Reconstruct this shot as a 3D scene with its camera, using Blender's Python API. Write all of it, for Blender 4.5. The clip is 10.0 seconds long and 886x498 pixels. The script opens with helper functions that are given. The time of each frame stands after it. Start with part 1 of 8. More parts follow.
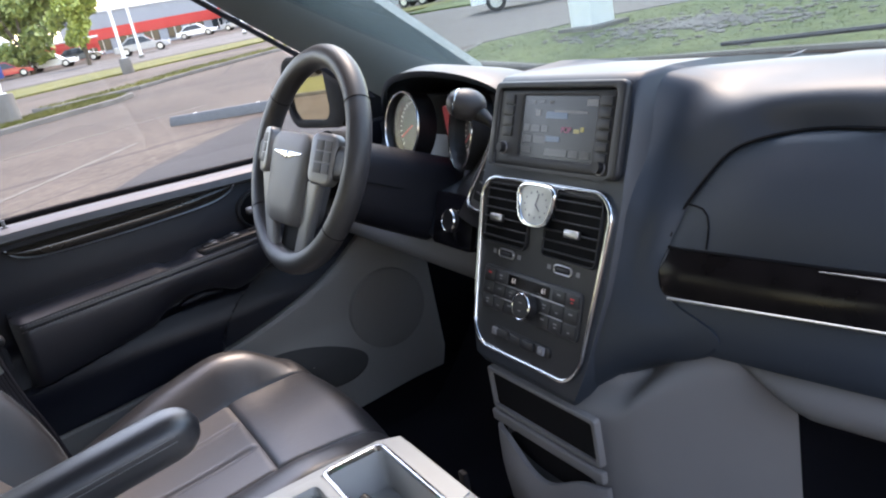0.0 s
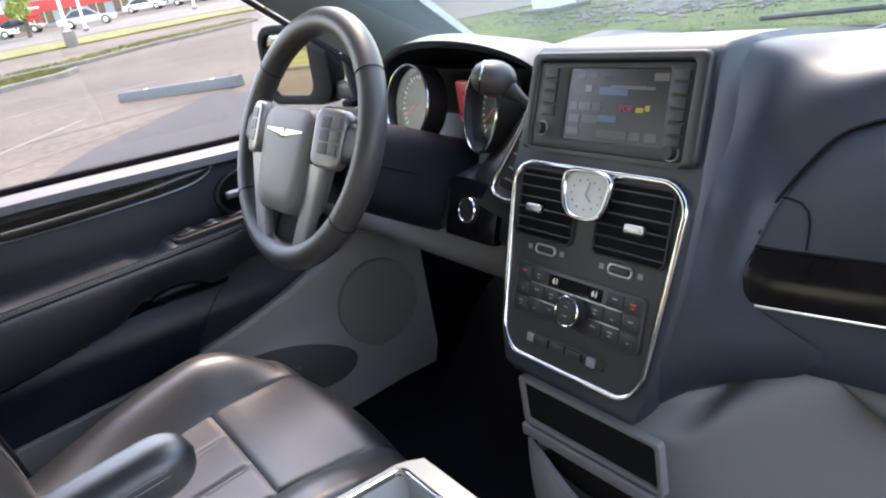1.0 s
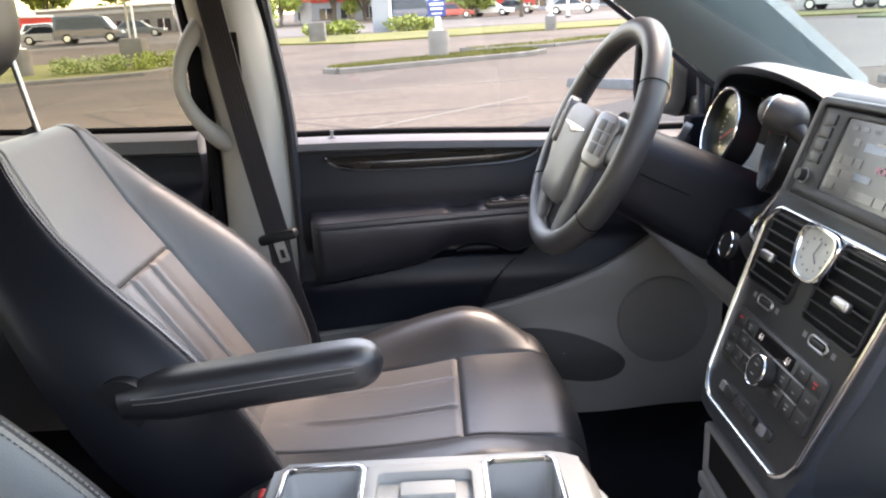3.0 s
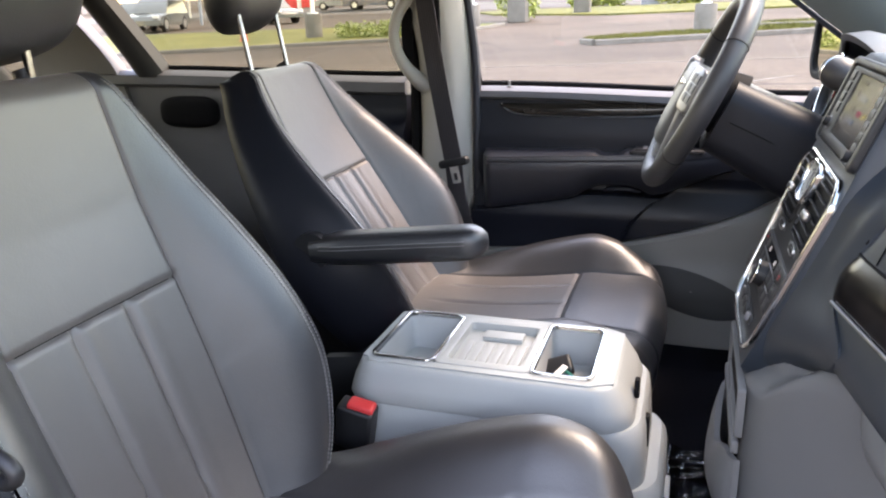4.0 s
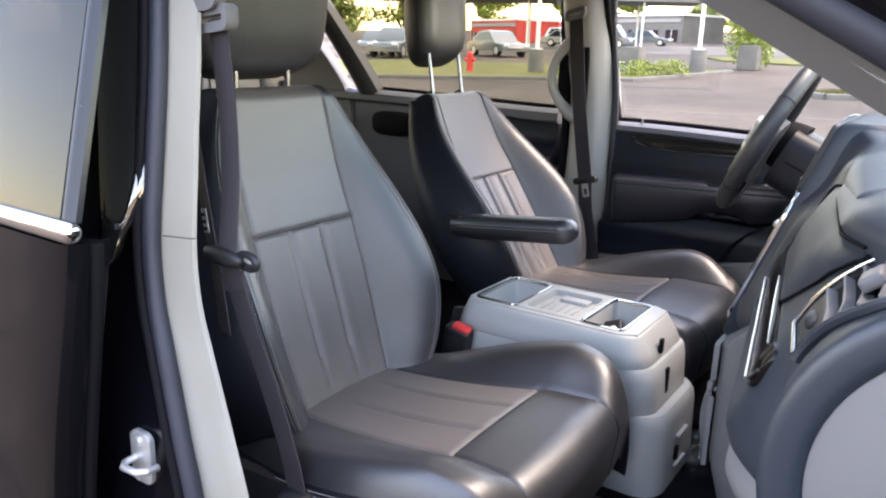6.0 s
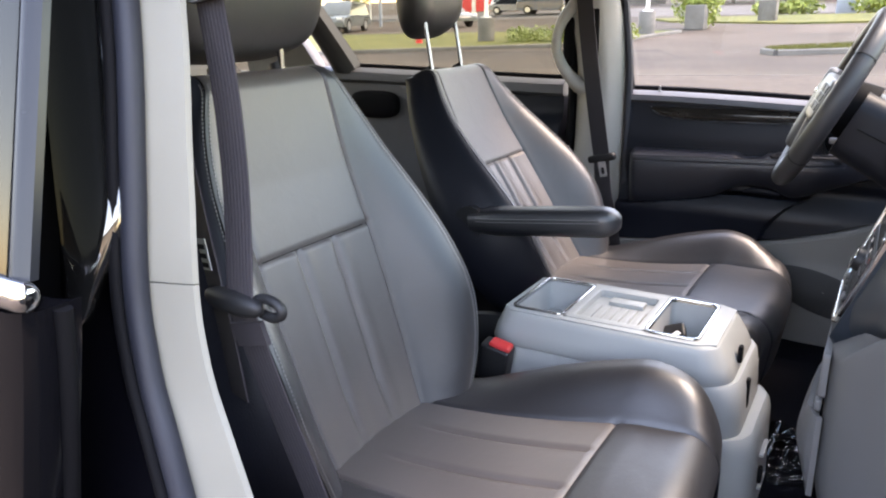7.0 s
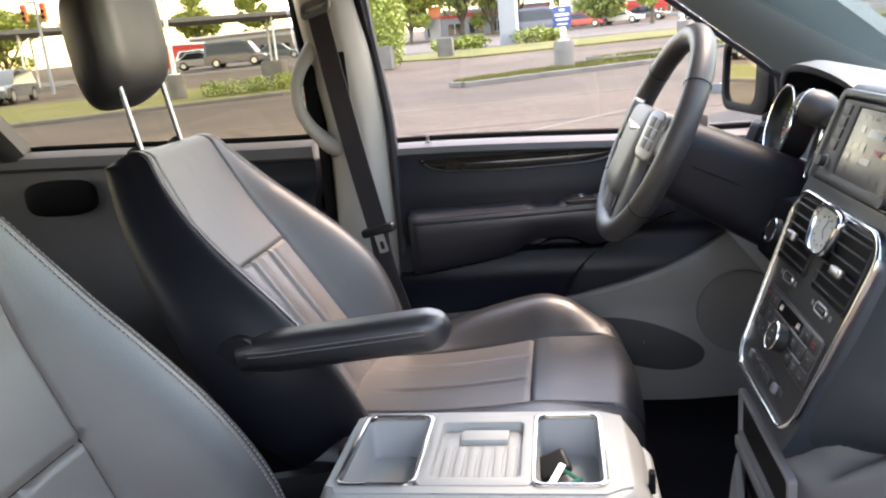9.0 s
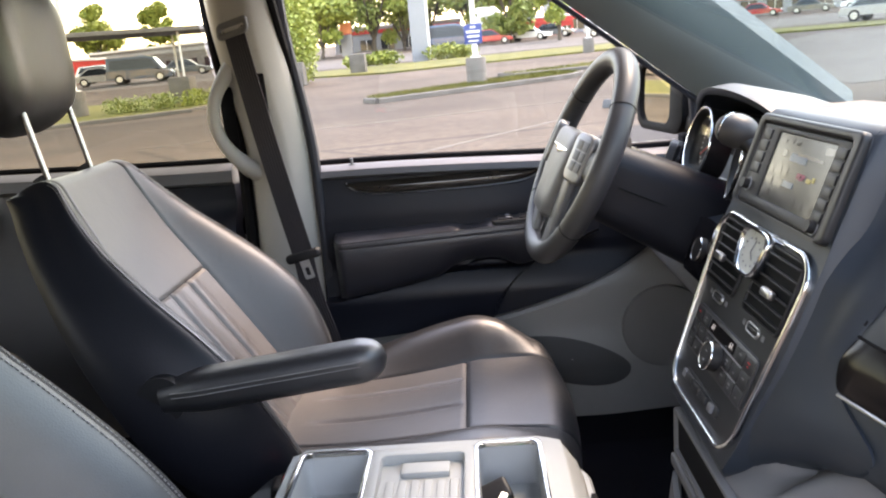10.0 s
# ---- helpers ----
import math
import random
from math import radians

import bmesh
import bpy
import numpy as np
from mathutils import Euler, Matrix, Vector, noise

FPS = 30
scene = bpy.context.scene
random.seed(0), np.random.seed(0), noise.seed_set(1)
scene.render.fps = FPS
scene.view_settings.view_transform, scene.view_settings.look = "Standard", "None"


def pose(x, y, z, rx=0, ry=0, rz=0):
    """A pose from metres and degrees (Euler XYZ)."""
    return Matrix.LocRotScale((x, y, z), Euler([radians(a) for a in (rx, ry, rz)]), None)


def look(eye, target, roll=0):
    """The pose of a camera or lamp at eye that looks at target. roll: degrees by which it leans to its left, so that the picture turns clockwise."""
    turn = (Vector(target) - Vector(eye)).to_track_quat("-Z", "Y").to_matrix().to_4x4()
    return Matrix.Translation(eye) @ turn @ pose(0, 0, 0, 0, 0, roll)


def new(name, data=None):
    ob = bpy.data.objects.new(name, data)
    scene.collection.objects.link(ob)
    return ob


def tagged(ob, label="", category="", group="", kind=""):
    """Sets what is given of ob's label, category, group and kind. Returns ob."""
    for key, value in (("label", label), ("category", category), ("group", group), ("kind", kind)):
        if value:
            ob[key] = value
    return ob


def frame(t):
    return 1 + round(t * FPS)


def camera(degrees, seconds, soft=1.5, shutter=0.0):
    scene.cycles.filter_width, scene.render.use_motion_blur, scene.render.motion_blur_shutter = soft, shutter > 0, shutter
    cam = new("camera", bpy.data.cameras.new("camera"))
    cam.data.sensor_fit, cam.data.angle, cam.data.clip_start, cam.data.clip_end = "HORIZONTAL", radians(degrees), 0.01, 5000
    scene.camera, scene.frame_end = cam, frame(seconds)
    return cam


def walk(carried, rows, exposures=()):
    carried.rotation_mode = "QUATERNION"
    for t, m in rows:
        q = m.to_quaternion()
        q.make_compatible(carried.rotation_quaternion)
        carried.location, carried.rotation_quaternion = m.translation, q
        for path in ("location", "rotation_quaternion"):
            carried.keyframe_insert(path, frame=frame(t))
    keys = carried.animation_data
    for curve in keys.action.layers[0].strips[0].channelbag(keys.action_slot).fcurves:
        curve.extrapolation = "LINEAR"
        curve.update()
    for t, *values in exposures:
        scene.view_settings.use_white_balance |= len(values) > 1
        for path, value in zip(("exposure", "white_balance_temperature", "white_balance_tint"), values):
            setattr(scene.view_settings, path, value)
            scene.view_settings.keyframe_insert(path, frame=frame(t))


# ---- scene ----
cam = camera(60.8, 10.0, soft=2.1)
PATH = [
    (0, (0.772, 0.186, 1.302), (-0.904, 1.084, 0.682), -11.8),
    (0.5, (0.675, 0.179, 1.301), (-0.971, 1.114, 0.657), -11.5),
    (1, (0.605, 0.176, 1.291), (-0.996, 1.159, 0.605), -10.4),
    (1.5, (0.565, 0.18, 1.309), (-1.006, 1.204, 0.613), -8.5),
    (2, (0.579, 0.205, 1.299), (-1.107, 1.07, 0.661), -6.5),
    (2.5, (0.654, 0.251, 1.273), (-1.217, 0.688, 0.72), -3.9),
    (3, (0.737, 0.36, 1.27), (-1.182, 0.374, 0.706), -2.8),
    (3.2, (0.762, 0.4, 1.258), (-1.16, 0.264, 0.678), -2.7),
    (4.3, (1.162, 0.698, 1.252), (-0.602, -0.024, 0.647), -0.5),
    (4.5, (1.221, 0.768, 1.258), (-0.521, -0.013, 0.661), 0.7),
    (5, (1.346, 0.936, 1.255), (-0.32, -0.023, 0.705), 3.3),
    (5.5, (1.417, 0.998, 1.269), (-0.187, -0.078, 0.749), 2.6),
    (5.7, (1.426, 1.004, 1.276), (-0.17, -0.089, 0.758), 2.1),
    (7, (1.27, 0.717, 1.264), (-0.371, -0.264, 0.676), -0.9),
    (7.5, (1.229, 0.701, 1.259), (-0.426, -0.225, 0.621), -1.5),
    (8, (1.175, 0.616, 1.282), (-0.547, -0.2, 0.675), -3.5),
    (8.5, (1.009, 0.517, 1.268), (-0.827, -0.079, 0.744), -5.4),
    (9, (0.891, 0.455, 1.266), (-1.016, 0.136, 0.755), -5.2),
    (9.5, (0.873, 0.416, 1.286), (-1.055, 0.263, 0.778), -4.6),
    (10, (0.869, 0.431, 1.28), (-1.067, 0.331, 0.788), -5.1),
]
EXPOSURES = [(0, 3.38, 7700, 25), (0.5, 3.68, 8000, 25), (1, 3.81, 7900, 25), (1.5, 3.91, 7900, 25), (3, 3.91, 8600, 26), (4.5, 3.88, 8350, 26), (5.5, 3.71, 8000, 26), (7.5, 3.83, 8200, 26), (8.5, 3.86, 8100, 26), (9, 3.81, 8700, 26), (10, 3.76, 8700, 26)]
walk(cam, [(t, look(eye, target, roll)) for t, eye, target, roll in PATH], EXPOSURES)

# ---- light ----
world = bpy.data.worlds.new("sky")
scene.world = world
world.use_nodes = True
SUN_EL, SUN_AZ = radians(56), radians(-48)   # azimuth clockwise from +y
wn = world.node_tree.nodes
sky = wn.new("ShaderNodeTexSky")
sky.sky_type, sky.sun_disc = "NISHITA", False
sky.sun_elevation, sky.sun_rotation = SUN_EL, SUN_AZ
sky.air_density, sky.dust_density, sky.ozone_density = 1.3, 0.9, 0.0
wn["Background"].inputs["Strength"].default_value = 0.15
world.node_tree.links.new(sky.outputs[0], wn["Background"].inputs["Color"])
sun = new("sun", bpy.data.lights.new("sun", "SUN"))
sun.data.energy, sun.data.angle, sun.data.color = 0.34, radians(14), (1.0, 0.95, 0.87)
sun_dir = Vector((math.sin(SUN_AZ) * math.cos(SUN_EL), math.cos(SUN_AZ) * math.cos(SUN_EL), math.sin(SUN_EL)))
sun.matrix_world = look(sun_dir * 60, (0, 0, 0))


# ---- materials ----
def mat(name, col, rough=0.5, metal=0.0, grain=0.0, scale=400.0, vary=0.12, spec=0.5, coat=0.0, bump=0.15,
        kind="noise", col2=None, big=6.0, sheen=0.0, trans=0.0, ior=1.45, emit=0.0, coat_rough=0.04, wrinkle=0.0):
    m = bpy.data.materials.new(name)
    m.use_nodes = True
    nt = m.node_tree
    b = nt.nodes["Principled BSDF"]
    b.inputs["Roughness"].default_value = rough
    b.inputs["Metallic"].default_value = metal
    b.inputs["Specular IOR Level"].default_value = spec
    b.inputs["Coat Weight"].default_value = coat
    b.inputs["Coat Roughness"].default_value = coat_rough
    b.inputs["Sheen Weight"].default_value = sheen
    b.inputs["Transmission Weight"].default_value = trans
    b.inputs["IOR"].default_value = ior
    c = (*col, 1.0)
    b.inputs["Base Color"].default_value = c
    if emit:
        b.inputs["Emission Color"].default_value = c
        b.inputs["Emission Strength"].default_value = emit
    tc = nt.nodes.new("ShaderNodeTexCoord")
    if vary:
        n = nt.nodes.new("ShaderNodeTexNoise")
        n.inputs["Scale"].default_value = big
        n.inputs["Detail"].default_value = 6.0
        nt.links.new(tc.outputs["Object"], n.inputs["Vector"])
        r = nt.nodes.new("ShaderNodeValToRGB")
        r.color_ramp.elements[0].position, r.color_ramp.elements[1].position = 0.3, 0.7
        lo = tuple(v * (1 - vary) for v in (col2 or col))
        hi = tuple(min(1, v * (1 + vary)) for v in col)
        r.color_ramp.elements[0].color, r.color_ramp.elements[1].color = (*lo, 1), (*hi, 1)
        nt.links.new(n.outputs["Fac"], r.inputs["Fac"])
        nt.links.new(r.outputs["Color"], b.inputs["Base Color"])
        mr = nt.nodes.new("ShaderNodeMapRange")
        mr.inputs["To Min"].default_value, mr.inputs["To Max"].default_value = max(0.0, rough - 0.08), min(1.0, rough + 0.08)
        if rough > 0.12:
            nt.links.new(n.outputs["Fac"], mr.inputs["Value"])
            nt.links.new(mr.outputs["Result"], b.inputs["Roughness"])
    if grain:
        if kind == "noise":
            g = nt.nodes.new("ShaderNodeTexNoise")
            g.inputs["Detail"].default_value = 3.0
            out = g.outputs["Fac"]
        else:
            g = nt.nodes.new("ShaderNodeTexVoronoi")
            out = g.outputs["Distance"]
        g.inputs["Scale"].default_value = scale
        nt.links.new(tc.outputs["Object"], g.inputs["Vector"])
        bp = nt.nodes.new("ShaderNodeBump")
        bp.inputs["Strength"].default_value, bp.inputs["Distance"].default_value = bump, grain
        nt.links.new(out, bp.inputs["Height"])
        nt.links.new(bp.outputs["Normal"], b.inputs["Normal"])
        nt.links.new(bp.outputs["Normal"], b.inputs["Coat Normal"])
        if wrinkle:
            wz, wb_ = nt.nodes.new("ShaderNodeTexNoise"), nt.nodes.new("ShaderNodeBump")
            wz.inputs["Scale"].default_value, wz.inputs["Detail"].default_value, wz.inputs["Distortion"].default_value = 20.0, 3.0, 0.6
            wb_.inputs["Strength"].default_value, wb_.inputs["Distance"].default_value = 0.5, wrinkle
            nt.links.new(tc.outputs["Object"], wz.inputs["Vector"])
            nt.links.new(wz.outputs["Fac"], wb_.inputs["Height"])
            nt.links.new(wb_.outputs["Normal"], bp.inputs["Normal"])
    return m


M_LEATHER = mat("black_leather", (0.010, 0.011, 0.0135), 0.44, grain=0.0006, scale=520, kind="voronoi", bump=0.2, spec=0.8, ior=1.5, coat=0.38, coat_rough=0.42, wrinkle=0.0016)
# paler copy of the black leather: light on the seat panels put into colour
M_INSERT = mat("panel_leather_lit", (0.082, 0.074, 0.070), 0.46, grain=0.0006, scale=420, kind="voronoi", bump=0.12, spec=0.8, coat=0.36, coat_rough=0.42, wrinkle=0.0016)
for m in (M_LEATHER, M_INSERT):
    m.node_tree.nodes["Principled BSDF"].inputs["Coat IOR"].default_value = 1.7
M_RIMHIDE = mat("rim_leather", (0.034, 0.033, 0.034), 0.45, grain=0.0005, scale=600, kind="voronoi", bump=0.3, spec=0.6)
M_VINYL = mat("black_vinyl", (0.008, 0.009, 0.013), 0.45, grain=0.0005, scale=450, kind="voronoi", bump=0.3, spec=0.3)
M_DASH = mat("soft_dash", (0.010, 0.0175, 0.027), 0.50, grain=0.0004, scale=900, kind="voronoi", bump=0.12, spec=0.8)
M_HARD = mat("dark_plastic", (0.013, 0.0135, 0.015), 0.48, grain=0.0003, scale=900, bump=0.2)
M_PANEL = mat("stack_plastic", (0.018, 0.019, 0.021), 0.42, grain=0.0002, scale=900, bump=0.15)
M_DOORBLK = mat("door_plastic", (0.0065, 0.0085, 0.0145), 0.45, grain=0.0004, scale=600, kind="voronoi", bump=0.25, spec=0.4)
M_GREIGE = mat("greige_plastic", (0.140, 0.138, 0.137), 0.55, grain=0.0003, scale=700, bump=0.2, vary=0.05)
M_GREY = mat("pale_grey_plastic", (0.335, 0.35, 0.34), 0.45, grain=0.0003, scale=700, bump=0.2, vary=0.05)
M_PILLAR = mat("pillar_pale", (0.40, 0.385, 0.355), 0.5, grain=0.0003, scale=600, bump=0.2, vary=0.05)
M_CREAM = mat("pillar_cream", (0.25, 0.236, 0.195), 0.55, grain=0.0003, scale=500, bump=0.2, vary=0.05)
# unseen headliner, kept dark so less light bounces onto the cushions
M_HEADLINER = mat("headliner_fabric", (0.17, 0.165, 0.155), 0.9, grain=0.0006, scale=900, bump=0.4)
M_CHROME = mat("chrome", (0.60, 0.61, 0.62), 0.13, metal=1.0, vary=0)
M_SILVER = mat("satin_silver", (0.42, 0.42, 0.43), 0.32, metal=1.0, vary=0.05)
M_SATIN = mat("satin_grey", (0.20, 0.20, 0.21), 0.38, metal=0.3, vary=0.05)
M_GLOSS = mat("piano_black", (0.008, 0.007, 0.007), 0.06, coat=0.6, vary=0)
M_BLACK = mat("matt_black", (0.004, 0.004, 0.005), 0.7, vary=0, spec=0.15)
M_RUBBER = mat("rubber_seal", (0.020, 0.022, 0.031), 0.55, grain=0.0004, scale=500, vary=0.1)
M_CARPET = mat("carpet", (0.004, 0.0045, 0.007), 0.95, grain=0.004, scale=700, bump=0.9, vary=0.3, spec=0.1)
M_MAT = mat("floor_mat", (0.004, 0.0045, 0.007), 0.9, grain=0.003, scale=500, bump=0.9, vary=0.3, spec=0.1)
M_WEB = mat("belt_webbing", (0.028, 0.024, 0.028), 0.75, grain=0.0008, scale=900, bump=0.6, vary=0.1)
M_RED = mat("red_plastic", (0.62, 0.04, 0.04), 0.4, vary=0.05)
M_THREAD = mat("pale_thread", (0.20, 0.20, 0.20), 0.8, vary=0)
M_JAMB = mat("jamb_paint", (0.004, 0.004, 0.006), 0.20, spec=0.4, vary=0)
M_APPLIQUE = mat("gloss_applique", (0.006, 0.006, 0.006), 0.04, spec=1.0, coat=1.0, vary=0)
M_APPLIQUE.node_tree.nodes["Principled BSDF"].inputs["Coat IOR"].default_value = 1.9
M_PAINT = mat("black_paint", (0.004, 0.004, 0.005), 0.10, spec=0.3, vary=0)
M_STEEL = mat("zinc_steel", (0.75, 0.75, 0.73), 0.35, metal=0.8, vary=0.1, big=60)


def glass(name, tint, rough=0.0):
    m = bpy.data.materials.new(name)
    m.use_nodes = True
    nt = m.node_tree
    nt.nodes.remove(nt.nodes["Principled BSDF"])
    out = nt.nodes["Material Output"]
    tr = nt.nodes.new("ShaderNodeBsdfTransparent")
    tr.inputs["Color"].default_value = (*tint, 1)
    gl = nt.nodes.new("ShaderNodeBsdfGlossy")
    gl.inputs["Roughness"].default_value = 0.02
    lw = nt.nodes.new("ShaderNodeLayerWeight")
    lw.inputs["Blend"].default_value = 0.5
    pw = nt.nodes.new("ShaderNodeMath")
    pw.operation = "POWER"
    pw.inputs[1].default_value = 5.0
    nt.links.new(lw.outputs["Facing"], pw.inputs[0])
    fr = nt.nodes.new("ShaderNodeMath")
    fr.operation = "MULTIPLY_ADD"
    fr.inputs[1].default_value, fr.inputs[2].default_value = 0.5, 0.03
    nt.links.new(pw.outputs[0], fr.inputs[0])
    mx = nt.nodes.new("ShaderNodeMixShader")
    nt.links.new(fr.outputs[0], mx.inputs[0])
    nt.links.new(tr.outputs[0], mx.inputs[1])
    nt.links.new(gl.outputs[0], mx.inputs[2])
    nt.links.new(mx.outputs[0], out.inputs["Surface"])
    return m


M_PLASTIC_FILM = glass("clear_film", (0.86, 0.88, 0.90))
nt = M_PLASTIC_FILM.node_tree
film_noise, film_bump = nt.nodes.new("ShaderNodeTexNoise"), nt.nodes.new("ShaderNodeBump")
film_noise.inputs["Scale"].default_value, film_noise.inputs["Detail"].default_value = 11.0, 2.0
film_bump.inputs["Strength"].default_value, film_bump.inputs["Distance"].default_value = 0.7, 0.008
nt.links.new(film_noise.outputs["Fac"], film_bump.inputs["Height"])
for node in nt.nodes:
    if node.bl_idname == "ShaderNodeBsdfGlossy":
        nt.links.new(film_bump.outputs["Normal"], node.inputs["Normal"])
    if node.bl_idname == "ShaderNodeMath" and node.operation == "MULTIPLY_ADD":
        node.inputs[2].default_value = 0.03
M_GLASS = glass("clear_glass", (0.85, 0.865, 0.86))
M_TINT = glass("tinted_glass", (0.66, 0.65, 0.58))
M_WIND = glass("windshield_glass", (0.68, 0.75, 0.75))

# ---- mesh tools ----
def mesh_from(bm, name, material, smooth=True, angle=38, out=None):
    bmesh.ops.remove_doubles(bm, verts=bm.verts, dist=1e-6)
    bmesh.ops.recalc_face_normals(bm, faces=bm.faces)
    if out is not None and sum(f.normal.dot(out) * f.calc_area() for f in bm.faces) < 0:
        bmesh.ops.reverse_faces(bm, faces=bm.faces)
    me = bpy.data.meshes.new(name)
    bm.to_mesh(me)
    bm.free()
    me.materials.append(material)
    if smooth:
        me.shade_smooth()
        me.set_sharp_from_angle(angle=radians(angle))
    return me


def part(name, bm, material, parent=None, label="", smooth=True, angle=38, out=None):
    ob = new(name, mesh_from(bm, name, material, smooth, angle, out))
    if parent is not None:
        ob.parent = parent
        if parent.parent is None:
            ob.matrix_parent_inverse = parent.matrix_basis.inverted()
    if label:
        ob["label"] = label
    return ob


def thing(name, label, category, at=(0, 0, 0), group="", kind=""):
    ob = new(name)
    ob.empty_display_size = 0.05
    ob.matrix_basis = Matrix.Translation(at)
    return tagged(ob, label, category, group, kind)


def solo(name, bm, material, label, category, group="", kind="", smooth=True, angle=38):
    return tagged(part(name, bm, material, None, "", smooth, angle), label, category, group, kind)


def B():
    return bmesh.new()


def box(bm, c, s, bev=0.004, seg=2, m=None):
    mm = Matrix.Translation(c) @ Matrix.Diagonal((*s, 1))
    if m is not None:
        mm = m @ mm
    vs = bmesh.ops.create_cube(bm, size=1, matrix=mm)["verts"]
    if bev > 0:
        es = list({e for v in vs for e in v.link_edges})
        bmesh.ops.bevel(bm, geom=es, offset=min(bev, min(s) * 0.45), segments=seg, affect="EDGES", profile=0.6)
    return bm


def frame_of(d):
    d = d.normalized()
    a = Vector((0, 0, 1)) if abs(d.z) < 0.9 else Vector((0, 1, 0))
    u = d.cross(a).normalized()
    return u, u.cross(d).normalized()


def tube(bm, pts, r, n=10, closed=False, caps=True):
    pts = [Vector(p) for p in pts]
    k = len(pts)
    rr = r if isinstance(r, (list, tuple)) else [r] * k
    rings, u = [], None
    for i, p in enumerate(pts):
        if closed:
            d = pts[(i + 1) % k] - pts[i - 1]
        else:
            d = pts[min(i + 1, k - 1)] - pts[max(i - 1, 0)]
        d.normalize()
        if u is None:
            u = frame_of(d)[0]
        u = (u - d * u.dot(d)).normalized()
        w = d.cross(u)
        rings.append([bm.verts.new(p + (u * math.cos(2 * math.pi * j / n) + w * math.sin(2 * math.pi * j / n)) * rr[i]) for j in range(n)])
    for i in range(k if closed else k - 1):
        a, b = rings[i], rings[(i + 1) % k]
        for j in range(n):
            bm.faces.new((a[j], a[(j + 1) % n], b[(j + 1) % n], b[j]))
    if caps and not closed:
        bm.faces.new(rings[0][::-1])
        bm.faces.new(rings[-1])
    return bm


def cyl(bm, p0, p1, r0, r1=None, n=24):
    return tube(bm, [p0, p1], [r0, r0 if r1 is None else r1], n)


def strap(bm, pts, side, width, thick):
    """A flat band along pts; side is the direction across it."""
    pts = [Vector(p) for p in pts]
    side = Vector(side).normalized()
    rows = []
    for i, p in enumerate(pts):
        d = (pts[min(i + 1, len(pts) - 1)] - pts[max(i - 1, 0)]).normalized()
        s = (side - d * side.dot(d)).normalized()
        w = d.cross(s)
        rows.append([p + s * (a * width / 2) + w * (b * thick / 2) for a, b in ((-1, -1), (1, -1), (1, 1), (-1, 1))])
    return loft(bm, rows, wrap=True, caps=True)


def loft(bm, rows, wrap=False, caps=False):
    vs = [[bm.verts.new(p) for p in r] for r in rows]
    n = len(rows[0])
    for i in range(len(rows) - 1):
        for j in range(n if wrap else n - 1):
            k = (j + 1) % n
            bm.faces.new((vs[i][j], vs[i][k], vs[i + 1][k], vs[i + 1][j]))
    if caps:
        bm.faces.new(vs[0][::-1])
        bm.faces.new(vs[-1])
    return bm


def rrect(w, h, r, n=5, cx=0.0, cy=0.0, taper=1.0):
    """Outline of a rounded rectangle; taper scales the width of its lower edge."""
    out = []
    for sx, sy, a0 in ((1, 1, 0), (-1, 1, 90), (-1, -1, 180), (1, -1, 270)):
        for i in range(n + 1):
            a = radians(a0 + 90 * i / n)
            y = sy * (h / 2 - r) + r * math.sin(a)
            k = 1 if taper == 1 else taper + (1 - taper) * (y + h / 2) / h
            out.append((cx + k * (sx * (w / 2 - r) + r * math.cos(a)), cy + y))
    return out


def disc(r, n=40, cx=0.0, cy=0.0, ry=None):
    return [(cx + r * math.cos(2 * math.pi * i / n), cy + (ry or r) * math.sin(2 * math.pi * i / n)) for i in range(n)]


def plate(bm, outline, z0, z1, m=None, bev=0.0, seg=2, hole=None):
    """Extrudes a flat outline from z0 to z1 in the frame m, with rounded front edge; hole: outline of the same count."""
    m = m or Matrix.Identity(4)
    f = lambda pts, z: [m @ Vector((x, y, z)) for x, y in pts]
    def grown(pts, d):
        cx, cy = sum(p[0] for p in pts) / len(pts), sum(p[1] for p in pts) / len(pts)
        out = []
        for i, p in enumerate(pts):
            a, b = Vector(pts[i - 1]), Vector(pts[(i + 1) % len(pts)])
            t = (b - a).normalized()
            nrm = Vector((t.y, -t.x))
            if nrm.dot(Vector(p) - Vector((cx, cy))) < 0:
                nrm = -nrm
            out.append((p[0] + nrm.x * d, p[1] + nrm.y * d))
        return out
    rows = [f(outline, z0)]
    if bev:
        for i in range(seg + 1):
            a = math.pi / 2 * i / seg
            rows.append(f(grown(outline, -bev * (1 - math.cos(a))), z1 - bev + bev * math.sin(a)))
    else:
        rows.append(f(outline, z1))
    if hole:
        if bev:
            for i in range(seg, -1, -1):
                a = math.pi / 2 * i / seg
                rows.append(f(grown(hole, bev * (1 - math.cos(a))), z1 - bev + bev * math.sin(a)))
        else:
            rows.append(f(hole, z1))
        rows.append(f(hole, z0))
        rows.append(rows[0])
        return loft(bm, rows, wrap=True)
    return loft(bm, rows, wrap=True, caps=True)


def smooth01(a, b, x):
    t = max(0.0, min(1.0, (x - a) / (b - a)))
    return t * t * (3 - 2 * t)


def knots(x, pts):
    """Smooth curve through (x, value) pairs."""
    if x <= pts[0][0]:
        return pts[0][1]
    for (a, u), (b, v) in zip(pts, pts[1:]):
        if x <= b:
            return u + (v - u) * smooth01(a, b, x)
    return pts[-1][1]


